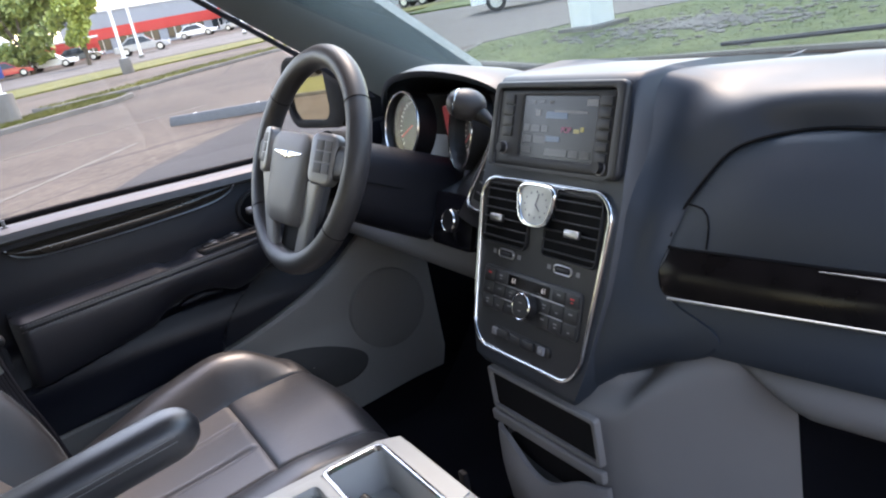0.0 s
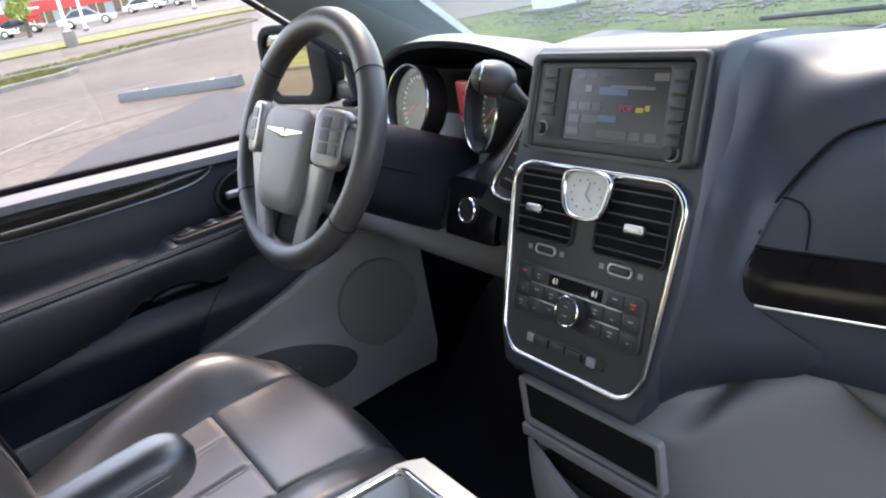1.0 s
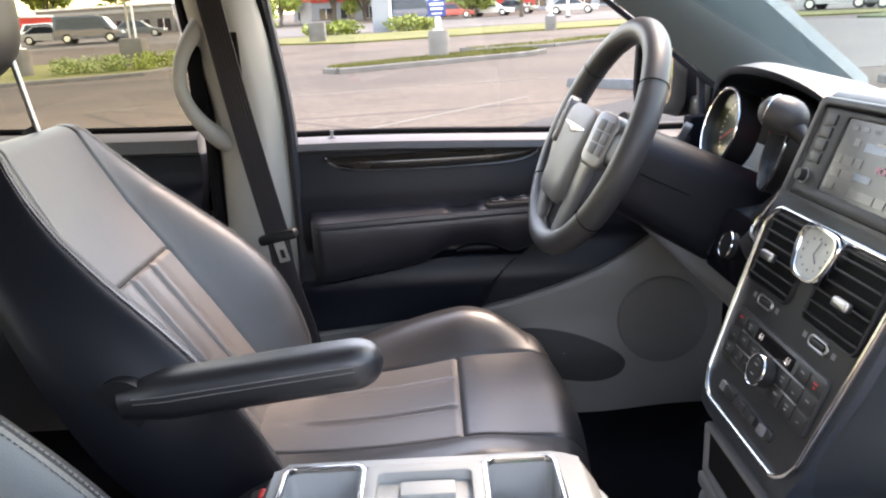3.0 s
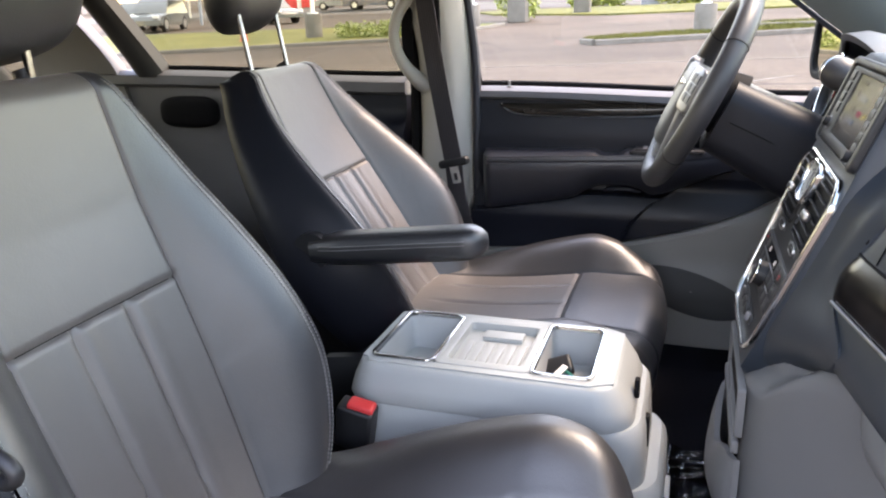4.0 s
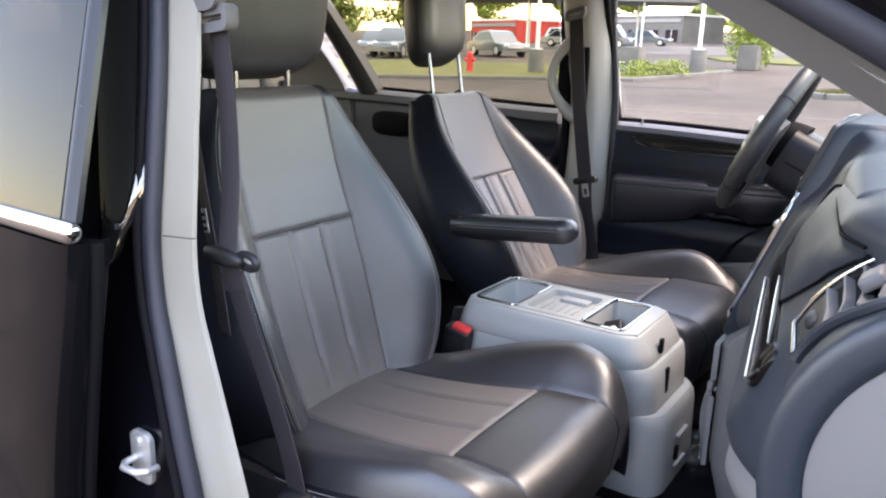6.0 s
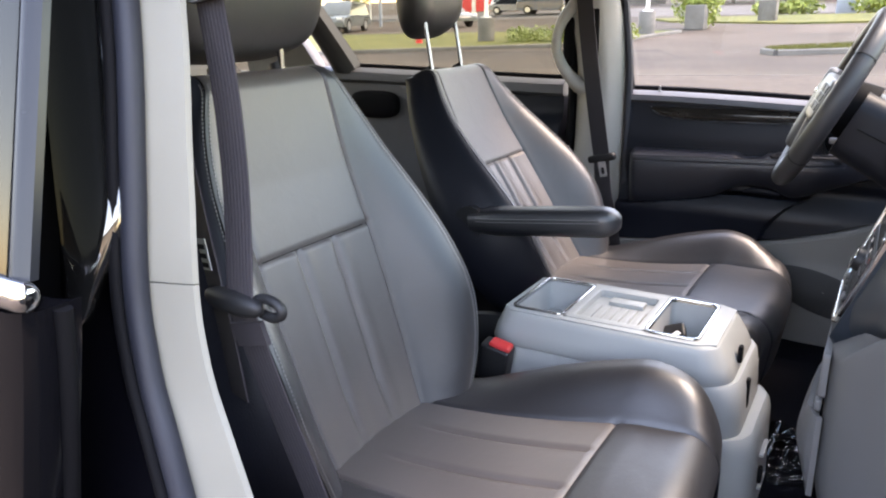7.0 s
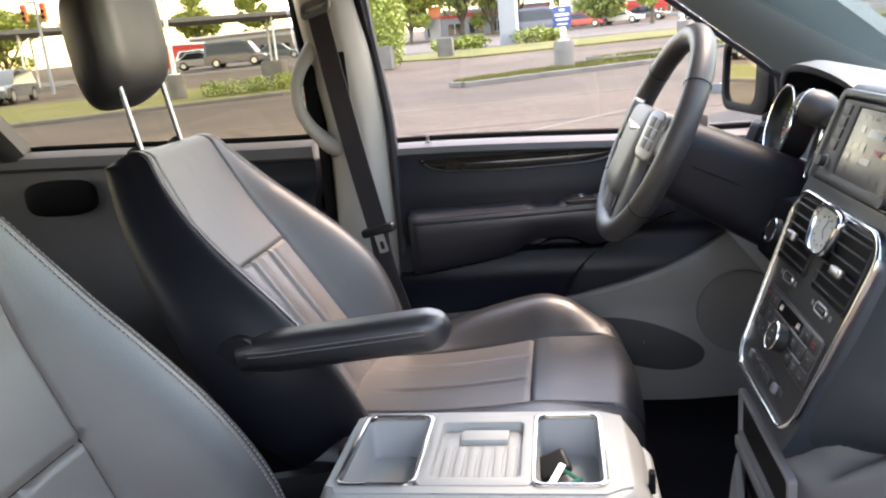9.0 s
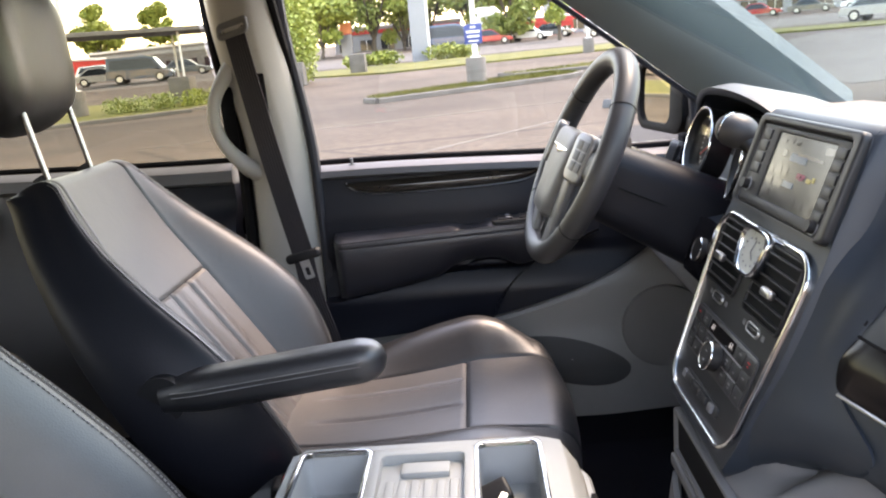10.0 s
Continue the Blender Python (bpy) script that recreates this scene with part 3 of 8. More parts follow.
def door_mirror():
    g = thing("door_mirror", "black outside mirror on the driver door", "mirror", (-1.05, 0.93, 1.0))
    m = basis((-1.140, 0.918, 1.140), (0.985, 0.172, 0), (-0.007, 0.041, 0.999), (0.172, -0.984, 0.042))
    bm = B()
    outl = rrect(0.215, 0.175, 0.045, 6)
    rows = []
    for z, k in ((0.0, 1.0), (-0.03, 1.0), (-0.07, 0.92), (-0.10, 0.72), (-0.115, 0.4)):
        rows.append([m @ Vector((x * k, y * k, z)) for x, y in outl])
    loft(bm, rows, wrap=True, caps=True)
    part("housing", bm, M_JAMB, g, "satin black housing")
    bm = B()
    plate(bm, rrect(0.280, 0.190, 0.05, 6, 0.026), -0.03, 0.012, m, 0.006, hole=rrect(0.185, 0.145, 0.036, 6))
    part("bezel", bm, M_BLACK, g, "dark bezel")
    bm = B()
    plate(bm, rrect(0.186, 0.146, 0.036, 6), 0.0, 0.003, m)
    part("mirror_glass", bm, M_MIRROR, g, "mirror glass, yellow of the reflected grass put into its tint")
    bm = B()
    box(bm, (-0.965, 0.970, 1.075), (0.15, 0.05, 0.04), 0.012, 3)
    part("foot", bm, M_HARD, g)


def b_pillar_left():
    g = thing("pillar_middle_driver", "grey-beige middle pillar trim with belt slot", "pillar", (-0.8, 0, 0.6), kind="structure")
    bm = B()
    rows = []
    for i in range(40):
        z = 0.60 + 0.98 * i / 39
        t = smooth01(1.0, 1.58, z)
        y0 = knots(z, [(0.60, -0.10), (1.08, -0.085), (1.45, -0.115), (1.58, -0.15)])
        y1 = knots(z, [(0.60, 0.060), (1.07, 0.062), (1.43, 0.028), (1.58, -0.005)])
        x = -0.80 + 0.055 * t
        row = []
        for j in range(13):
            u = j / 12
            row.append(Vector((x - 0.045 * abs(2 * u - 1) ** 3 + groove(u - 0.82, 0.05, 0.004), y0 + (y1 - y0) * u, z)))
        rows.append(row)
    slab(bm, rows, (-0.06, 0, 0))
    part("trim", bm, M_PILLAR, g)
    bm = B()
    box(bm, (-0.797 + 0.018, -0.015, 1.16), (0.012, 0.022, 0.24), 0.004)
    part("belt_slot", bm, M_BLACK, g, "dark slot of the belt height adjuster")
    bm = B()
    tube(bm, [(-0.835, knots(z, [(0.60, 0.068), (1.07, 0.071), (1.43, 0.037), (1.58, 0.004)]), z) for z in span(0.6, 1.57, 24)], 0.011, 8)
    part("door_seal", bm, M_RUBBER, g, "dark rubber door seal")
    bm = B()
    tube(bm, [(-0.835, knots(z, [(0.60, -0.108), (1.08, -0.095), (1.45, -0.125), (1.58, -0.16)]), z) for z in span(0.6, 1.57, 24)], 0.014, 8)
    part("rear_seal", bm, M_BLACK, g, "black rear door seal")
    h = thing("grab_handle", "grey-beige curved grab handle on the middle pillar", "handle", (-0.79, -0.1, 1.2))
    bm = B()
    pts = [(-0.822 + 0.050 * math.sin(math.pi * t) ** 0.6, -0.058 - 0.066 * math.sin(math.pi * t) ** 0.8, 1.065 + 0.250 * t) for t in span(0, 1, 30)]
    tube(bm, pts, [0.0135 + 0.010 * abs(2 * i / 29 - 1) ** 3 for i in range(30)], 14)
    part("grip", bm, M_PILLAR, h)
    bm = B()
    plate(bm, rrect(0.030, 0.14, 0.014), -0.003, 0.002, basis((-0.803, -0.100, 1.190), (0, 1, 0), (0, 0, 1), (1, 0, 0)))
    part("backing", bm, M_BLACK, h, "black recess behind the grip")


def ribbed_strap(bm, pts, side, width, ribs=8):
    """Woven band along pts with lengthwise ribs."""
    rows = []
    for i, p in enumerate(pts):
        d = (pts[min(i + 1, len(pts) - 1)] - pts[max(i - 1, 0)]).normalized()
        s = (side - d * side.dot(d)).normalized()
        w = d.cross(s)
        us = span(-1, 1, ribs * 6 + 1)
        hgt = [0.0006 + 0.0011 * abs(math.sin(math.pi * ribs * (u + 1) / 2)) ** 0.6 for u in us]
        rows.append([p + s * (u * width / 2) + w * h for u, h in zip(us, hgt)] + [p + s * (u * width / 2) - w * h for u, h in zip(us[::-1], hgt[::-1])])
    return loft(bm, rows, wrap=True, caps=True)


def seat_belt(s, label, ring, tongue, foot, blade=True, turn=0.15):
    g = thing("seat_belt", label, "seat belt", foot, "front seat belts")
    ring, tongue, foot = Vector(ring), Vector(tongue), Vector(foot)
    side = (tongue - ring).cross(Vector((s, turn, 0))).normalized()
    bm = B()
    n = 14
    up = [ring.lerp(tongue, t) + Vector((-s * 0.012 * math.sin(math.pi * t), 0.0, 0)) for t in span(0, 1, n)]
    ribbed_strap(bm, up, side, 0.048 if blade else 0.042)
    part("webbing_upper", bm, M_WEB, g, "ribbed dark webbing")
    bm = B()
    lo = [tongue.lerp(foot, t) + Vector((-s * 0.006 * math.sin(math.pi * t), -0.004 * math.sin(2 * math.pi * t), 0)) for t in span(0, 1, n)]
    ribbed_strap(bm, lo, side, 0.046 if blade else 0.042)
    part("webbing_lower", bm, M_WEB, g, "dark lower webbing")
    bm = B()
    ax = side
    d = Vector((0, 0, 1))
    if ax.cross(d).x * s > 0:
        ax = -ax
    m = basis(tongue, ax, (d - ax * d.dot(ax)).normalized(), ax.cross(d).normalized())
    if blade:
        plate(bm, rrect(0.080, 0.020, 0.008), -0.008, 0.008, m, 0.004)
    else:
        m = m @ pose(0, 0, 0, 0, 0, -7 if (m @ Vector((1, 0, 0))).y > m.translation.y else 7)
        e_ = 1 if (m @ Vector((1, 0, 0))).y > m.translation.y else -1
        blob(bm, (-0.010 * e_, 0, 0), (0.044, 0.0125, 0.012), m, 24, 14, 0.8)
        tube(bm, [m @ Vector((e_ * 0.034 + 0.020 * math.cos(a), 0.0095 * math.sin(a), 0.009)) for a in span(0, 2 * math.pi * 23 / 24, 24)], 0.0055, 10, closed=True)
    tp = part("latch_plate", bm, M_HARD, g, "black moulded latch plate", angle=70)
    if not blade:
        bm = B()
        strap(bm, [tongue.lerp(foot, t) for t in (0.055, 0.125)], side, 0.050, 0.006)
        part("stitched_fold", bm, M_WEB, g, "stitched fold of the webbing")
        bm = B()
        strap(bm, [Vector((0.733, 0.078, 1.16)), Vector((0.733, 0.094, 1.06)), Vector((0.735, 0.118, 0.94)), Vector((0.735, 0.13, 0.86))], (0.4, 1, 0), 0.046, 0.0016)
        back = part("webbing_rear", bm, M_WEB, g, "rear strand of the webbing")
        bm = B()
        strap(bm, [Vector((0.7385, 0.099, 1.042)), Vector((0.7395, 0.106, 1.008))], (0.4, 1, 0), 0.024, 0.0012)
        part("care_tag", bm, M_GREY, back, "small pale printed tag")
        for k in range(3):
            bm = B()
            p0 = Vector((0.7400, 0.0992 + 0.002 * k, 1.036 - 0.010 * k))
            strap(bm, [p0, p0 + Vector((0, 0.001, -0.005))], (0.4, 1, 0), 0.016, 0.0012)
            part("tag_mark", bm, M_BLACK, back)
    if blade:
        bm = B()
        plate(bm, rrect(0.022, 0.045, 0.003, 3, 0.0, -0.028), 0.0035, 0.0060, m, hole=rrect(0.010, 0.018, 0.002, 3, 0.0, -0.034))
        part("tongue", bm, M_STEEL, tp, "steel tongue")
    bm = B()
    m2 = basis(ring, side, Vector((0, 0, 1)), Vector((-s, 0, 0)))
    plate(bm, rrect(0.075, 0.035, 0.012), -0.012, 0.012, m2, 0.006, hole=rrect(0.054, 0.008, 0.003))
    part("guide_ring", bm, M_GREIGE, g, "pale moulded shoulder guide")
    bm = B()
    plate(bm, rrect(0.055, 0.13, 0.02, 5, 0, 0.075), -0.02, 0.004, m2, 0.01)
    part("guide_cover", bm, M_GREIGE, g, "pale cover above the guide")
    bm = B()
    blob(bm, foot, (0.03, 0.03, 0.022), e=0.7)
    part("anchor", bm, M_HARD, g)


def sliding_door_left():
    d = thing("sliding_door", "closed rear side door with grey sill and dark panel", "car door", (-0.86, -0.5, 0.4), "sliding doors")
    bm = B()
    rows = [[Vector((-0.858 + 0.03 * smooth01(1.0, 0.9, z) - 0.02 * smooth01(0.95, 0.80, z) + 0.02 * math.exp(-((z - 0.93) / 0.03) ** 2), y, z)) for z in span(0.90, 1.035, 20)] for y in span(-0.13, -0.62, 30)]
    slab(bm, rows, (-0.06, 0, 0))
    part("dark_panel", bm, M_DOORBLK, d, "black panel with armrest")
    bm = B()
    rows = [[Vector((-0.862 + 0.02 * smooth01(0.90, 0.7, z), y, z)) for z in span(0.40, 0.90, 12)] for y in span(-0.13, -1.15, 20)]
    slab(bm, rows, (-0.06, 0, 0))
    part("lower_panel", bm, M_GREIGE, d, "pale lower panel")
    bm = B()
    rows = [[Vector((-0.860, y, z)) for z in span(0.89, 1.06, 8)] for y in span(-0.62, -1.15, 16)]
    slab(bm, rows, (-0.06, 0, 0))
    part("rear_panel", bm, M_GREIGE, d)
    bm = B()
    prof = [(-0.915, 1.070), (-0.89, 1.082), (-0.855, 1.082), (-0.835, 1.070), (-0.832, 1.045), (-0.845, 1.036), (-0.915, 1.036)]
    loft(bm, [[Vector((x, y, z + 0.02 * smooth01(-0.1, -0.95, y))) for x, z in prof] for y in span(-0.125, -1.15, 20)], wrap=True, caps=True)
    part("sill_cap", bm, M_SILL, d, "grey padded sill")
    bm = B()
    blob(bm, (-0.835, -0.80, 0.985), (0.03, 0.095, 0.045), e=0.6)
    part("pull_pocket", bm, M_BLACK, d, "dark recessed pull pocket")
    bm = B()
    rows = [[Vector((-0.90 + 0.13 * t, y, 1.07 + 0.48 * t)) for y in span(-0.12 - 0.03 * t, -0.90 - 0.25 * t, 12)] for t in span(0, 1, 8)]
    slab(bm, rows, (-0.004, 0, 0))
    part("window_glass", bm, M_TINT, d, "tinted side window")
    bm = B()
    tube(bm, [(-0.89, y, 1.088 + 0.02 * smooth01(-0.1, -0.95, y)) for y in span(-0.12, -0.95, 10)], 0.007, 6)
    part("glass_seal", bm, M_BLACK, d, "black window seal strip")
    bm = B()
    rows = []
    for i in range(20):
        t = i / 19
        y = -0.88 - 0.30 * t ** 1.1
        z = 1.085 + 0.47 * t
        w = 0.10 - 0.02 * t
        rows.append([Vector((-0.85 + 0.12 * t + 0.03 * math.sin(math.pi * u), y - w * u, z)) for u in span(0, 1, 8)])
    slab(bm, rows, (-0.05, 0, 0))
    part("rear_frame", bm, M_HARD, d, "wide black rear window frame")


def rear_cabin():
    bm = B()
    rows = []
    for i in range(24):
        z = 0.42 + 1.15 * i / 23
        t = smooth01(1.0, 1.57, z)
        rows.append([Vector((-0.86 + 0.12 * t + 0.05 * math.sin(6 * (y + 1.2)) * 0.3, y - 0.28 * t * (y > -1.3), z)) for y in span(-1.02, -1.40, 14)])
    slab(bm, rows, (-0.05, 0, 0))
    solo("pillar_rear_driver", bm, M_GREIGE, "pale grey rear quarter trim", "pillar", kind="structure")
    bm = B()
    box(bm, (-0.86, -1.95, 0.75), (0.05, 1.15, 0.66), 0.01)
    solo("wall_left", bm, M_GREIGE, "pale quarter panel of the rear cabin", "wall", kind="structure")
    g = thing("window_rear_quarter", "tinted rear quarter window", "window", (-0.85, -1.9, 1.1), kind="structure")
    bm = B()
    rows = [[Vector((-0.89 + 0.12 * t, y, 1.08 + 0.46 * t)) for y in span(-1.30, -2.35, 6)] for t in span(0, 1, 4)]
    slab(bm, rows, (-0.004, 0, 0))
    part("pane", bm, M_TINT, g)
    bm = B()
    box(bm, (0, -2.55, 0.76), (1.66, 0.06, 0.70), 0.01)
    solo("wall_back", bm, M_GREIGE, "pale tailgate trim", "wall", kind="structure")
    g = thing("window_tailgate", "tinted tailgate window", "window", (0, -2.5, 1.1), kind="structure")
    bm = B()
    rows = [[Vector((x, -2.55 + 0.25 * t, 1.11 + 0.45 * t)) for x in span(-0.72, 0.72, 6)] for t in span(0, 1, 4)]
    slab(bm, rows, (0, -0.004, 0))
    part("pane", bm, M_TINT, g)


def right_side():
    """Open front door frame on the passenger side: middle pillar, seals, painted jamb, sliding door."""
    path = [(0.36, 0.850, 0.300), (0.66, 0.850, 0.232), (0.80, 0.835, 0.180), (0.90, 0.823, 0.142), (0.97, 0.813, 0.114), (1.05, 0.800, 0.108), (1.20, 0.772, 0.098), (1.35, 0.735, 0.068), (1.57, 0.68, 0.02)]
    cx = lambda z: sum(knots(z + o, [(a, b) for a, b, c in path]) for o in (-0.05, 0, 0.05)) / 3
    cy = lambda z: sum(knots(z + o, [(a, c) for a, b, c in path]) for o in (-0.05, -0.025, 0, 0.025, 0.05)) / 5
    g = thing("pillar_middle_passenger", "cream middle pillar trim in the open door frame", "pillar", (0.8, 0.15, 0.5), kind="structure")
    for z0, z1, nm in ((0.42, 1.018, "lower_trim"), (1.0195, 1.57, "upper_trim")):
        bm = B()
        rows = []
        for z in span(z0, z1, 30):
            x, y = cx(z), cy(z)
            k = 1 + 0.45 * smooth01(0.98, 0.70, z) - 0.15 * smooth01(1.0, 1.2, z)
            prof = [(0.010, -0.03), (0.012, -0.006), (0.008, 0.004), (0.000, 0.030 * k), (-0.004, 0.043 * k), (-0.009, 0.046 * k), (-0.014, 0.040 * k), (-0.030, 0.000), (-0.030, -0.06)]
            rows.append([Vector((x + a, y + b, z)) for a, b in prof])
        loft(bm, rows, wrap=True, caps=True)
        part(nm, bm, M_CREAM, g, "cream plastic cover")
    bm = B()
    tube(bm, [(cx(z) + 0.020, cy(z) - 0.010, z) for z in span(0.40, 1.57, 60)], 0.0125, 12)
    part("door_seal", bm, M_RUBBER, g, "blue-grey rubber door seal")
    bm = B()
    tube(bm, [(cx(z) + 0.031, cy(z) - 0.024, z) for z in span(0.40, 1.57, 60)], 0.007, 10)
    part("seal_lip", bm, M_BLACK, g, "thin second lip of the seal")
    # painted jamb, a flat recessed face between the seal and the body's crease
    g = thing("door_jamb", "black painted door jamb of the middle pillar", "door jamb", (0.86, 0.05, 0.4), kind="structure")
    yc = lambda z: knots(z, [(0.36, -0.105), (0.59, -0.090), (0.806, -0.054), (0.95, -0.022), (1.05, -0.022), (1.20, -0.044), (1.35, -0.084), (1.57, -0.13)])
    jx = lambda z, u: cx(z) + 0.004 + 0.010 * u
    jy = lambda z, u: cy(z) - 0.018 + (yc(z) - cy(z) + 0.018) * u
    bm = B()
    slab(bm, [[Vector((jx(z, u) - 0.004 * math.exp(-((u - 0.25) / 0.05) ** 2), jy(z, u), z)) for u in span(0, 1, 13)] for z in span(0.36, 1.57, 50)], (-0.03, 0, 0))
    part("jamb_panel", bm, M_JAMB, g)
    bm = B()
    tube(bm, [(jx(z, 1), jy(z, 1), z) for z in span(0.36, 1.57, 60)], 0.0045, 10)
    part("jamb_crease", bm, M_PAINT, g, "rolled painted crease")
    bm = B()
    slab(bm, [[Vector((jx(z, 1) + 0.03 * u, jy(z, 1) - 0.005 - 0.05 * u, z)) for u in span(0, 1, 4)] for z in span(0.36, 1.57, 30)], (-0.02, 0, 0))
    part("gap_panel", bm, M_BLACK, g, "black inside of the door gap")
    bm = B()
    rows = []
    for z in span(0.985, 1.57, 44):
        k = smooth01(0.96, 1.12, z)
        x0, y0 = 0.872 - 0.26 * (z - 0.99), 0.060 - 0.30 * (z - 0.99) * (1 if z > 1.0 else 0)
        rr = 0.006 + 0.066 * k
        rows.append([Vector((x0 + rr * 0.55 * (math.cos(radians(a)) - 1), y0 + rr * math.sin(radians(a)), z)) for a in span(-5, 86, 12)])
    slab(bm, rows, (-0.01, -0.004, 0))
    part("pillar_applique", bm, M_APPLIQUE, g, "gloss black pillar applique ending in a point")
    st = thing("door_striker", "zinc-plated door striker bolted to the jamb", "door striker", (0.865, 0.088, 0.69))
    m = basis((jx(0.70, 0.5) + 0.002, 0.088, 0.700), (0, 1, 0), (0, 0, 1), (1, 0, 0))
    bm = B()
    plate(bm, rrect(0.046, 0.080, 0.014), -0.004, 0.005, m, 0.002)
    part("base_plate", bm, M_ZINC, st)
    bm = B()
    tube(bm, [m @ Vector(p) for p in ((-0.014, -0.004, 0.004), (-0.012, -0.004, 0.022), (0.000, -0.002, 0.032), (0.030, 0.000, 0.032), (0.040, 0.0, 0.022), (0.038, -0.002, 0.004))], 0.0052, 10)
    part("loop", bm, M_ZINC, st, "bent steel loop")
    for dy in (0.026, -0.026):
        bm = B()
        cyl(bm, m @ Vector((-0.002, dy, 0.004)), m @ Vector((-0.002, dy, 0.010)), 0.0085, n=12)
        part("bolt", bm, M_ZINC, st)
    # sliding door: outer skin, weatherstrip, chrome belt strip and window
    d = thing("sliding_door", "gloss black rear side door with chrome belt strip", "car door", (0.93, -0.5, 0.4), "sliding doors")
    ye = lambda z: knots(z, [(0.25, 0.02), (0.55, 0.040), (1.10, 0.128)])
    bm = B()
    rows = []
    for z in span(0.30, 1.034, 30):
        bul = 0.945 + 0.025 * math.sin(math.pi * (z - 0.2) / 0.95)
        rows.append([Vector((bul - 0.016 * (k == 0) - 0.005 * (k == 1), ye(z) - (0.0, 0.006, 0.02, 0.10, 0.3, 0.6, 0.9, 1.2)[k], z)) for k in range(8)])
    slab(bm, rows, (-0.04, 0, 0))
    part("outer_skin", bm, M_PAINT, d, "gloss black painted skin")
    bm = B()
    tube(bm, [(0.918, ye(z) + 0.002, z) for z in span(0.32, 1.03, 40)], 0.008, 10)
    part("edge_seal", bm, M_BLACK, d, "rubber edge seal")
    bm = B()
    prof = [(0.013 * math.cos(a), 0.014 * math.sin(a)) for a in span(0, 2 * math.pi * 15 / 16, 16)]
    loft(bm, [[Vector((0.946 + a * k, y, 1.048 + b * k)) for a, b in prof] for y, k in ((0.130, 0.3), (0.129, 0.6), (0.126, 0.86), (0.121, 1.0), (0.0, 1.0), (-0.4, 1.0), (-0.8, 1.0), (-1.12, 1.0))], wrap=True, caps=True)
    part("belt_strip", bm, M_CHROME, d, "chrome belt strip", angle=60)
    gy = lambda t: 0.092 - 0.055 * t
    bm = B()
    slab(bm, [[Vector((0.942 - 0.150 * t, y, 1.06 + 0.49 * t)) for y in span(gy(t), -1.15, 10)] for t in span(0, 1, 8)], (-0.004, 0, 0))
    part("window_glass", bm, M_TINTDARK, d, "dark tinted window")
    bm = B()
    slab(bm, [[Vector((0.942 - 0.150 * t + 0.003 * math.sin(math.pi * u) - 0.010 * u, gy(t) + 0.016 * u, 1.055 + 0.495 * t)) for u in span(0, 1, 6)] for t in span(0, 1, 14)], (-0.008, 0, 0))
    part("window_frame", bm, M_SATINBLACK, d, "satin black front edge of the window")
    bm = B()
    box(bm, (0.84, -0.70, 0.75), (0.05, 1.15, 0.66), 0.01)
    part("inner_panel", bm, M_GREIGE, d, "pale inner panel")
    # front passenger door, swung wide open ahead of the door frame
    d = thing("passenger_door", "front passenger door swung wide open, dark inner panel", "car door", (0.95, 1.14, 0.4))
    bm = B()
    rows = [[Vector((0.97 + 1.0 * u, 1.16 + 0.10 * u, z)) for u in span(0, 1, 12)] for z in span(0.36, 1.04, 14)]
    slab(bm, rows, (0, 0.11, 0))
    part("door_shell", bm, M_PAINT, d, "gloss black door shell")
    bm = B()
    rows = [[Vector((1.0 + 0.94 * u, 1.152 + 0.09 * u - 0.03 * math.exp(-((z - 0.87) / 0.03) ** 2), z)) for u in span(0, 1, 12)] for z in span(0.40, 1.03, 40)]
    slab(bm, rows, (0, 0.02, 0))
    part("inner_panel", bm, M_DOORBLK, d, "black inner panel with armrest")
    bm = B()
    tube(bm, [(0.99, 1.20, 1.03), (1.30, 1.21, 1.32), (1.52, 1.22, 1.46), (1.95, 1.27, 1.50), (1.97, 1.27, 1.03)], 0.022, 10)
    part("window_frame", bm, M_PAINT, d)
    bm = B()
    rows = [[Vector((1.02 + 0.42 * t * t + u * (0.93 - 0.42 * t * t), 1.21 + 0.06 * u, 1.03 + 0.45 * t)) for u in span(0, 1, 8)] for t in span(0, 1, 8)]
    slab(bm, rows, (0, 0.004, 0))
    part("window_glass", bm, M_GLASS, d, "clear door window")
    bm = B()
    box(bm, (0.84, -1.95, 0.76), (0.06, 1.20, 0.70), 0.01)
    solo("wall_right", bm, M_GREIGE, "pale quarter panel of the rear cabin", "wall", kind="structure")
    bm = B()
    box(bm, (0.84, 0.60, 0.36), (0.14, 1.1, 0.10), 0.02, 3)
    solo("door_sill", bm, M_PAINT, "painted door sill of the open front door", "door sill", kind="structure")


M_SILL = mat("sill_vinyl", (0.105, 0.105, 0.112), 0.5, grain=0.0004, scale=600, kind="voronoi", bump=0.25, vary=0.06)
M_SPEAKER = mat("speaker_cloth", (0.185, 0.174, 0.16), 0.85, grain=0.001, scale=1100, kind="voronoi", bump=0.8, vary=0.05)
M_WOODGLOSS = mat("gloss_woodgrain", (0.018, 0.015, 0.012), 0.1, coat=0.5, vary=0.5, big=14)
M_SATINBLACK = mat("satin_black_frame", (0.012, 0.013, 0.016), 0.25, vary=0.1)
M_ZINC = mat("zinc_plate", (0.72, 0.72, 0.70), 0.42, metal=0.7, vary=0.1, big=60)
# warm tint paints the reflection of yellow grass into the mirror colour
M_MIRROR = mat("mirror_warm_tint", (0.82, 0.72, 0.52), 0.01, metal=1.0, vary=0)
M_TINTDARK = glass("dark_tint", (0.10, 0.10, 0.09))
car_floor()
roof()
outer_shell()
windshield()
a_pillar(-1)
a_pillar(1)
driver_door()
door_mirror()
b_pillar_left()
sliding_door_left()
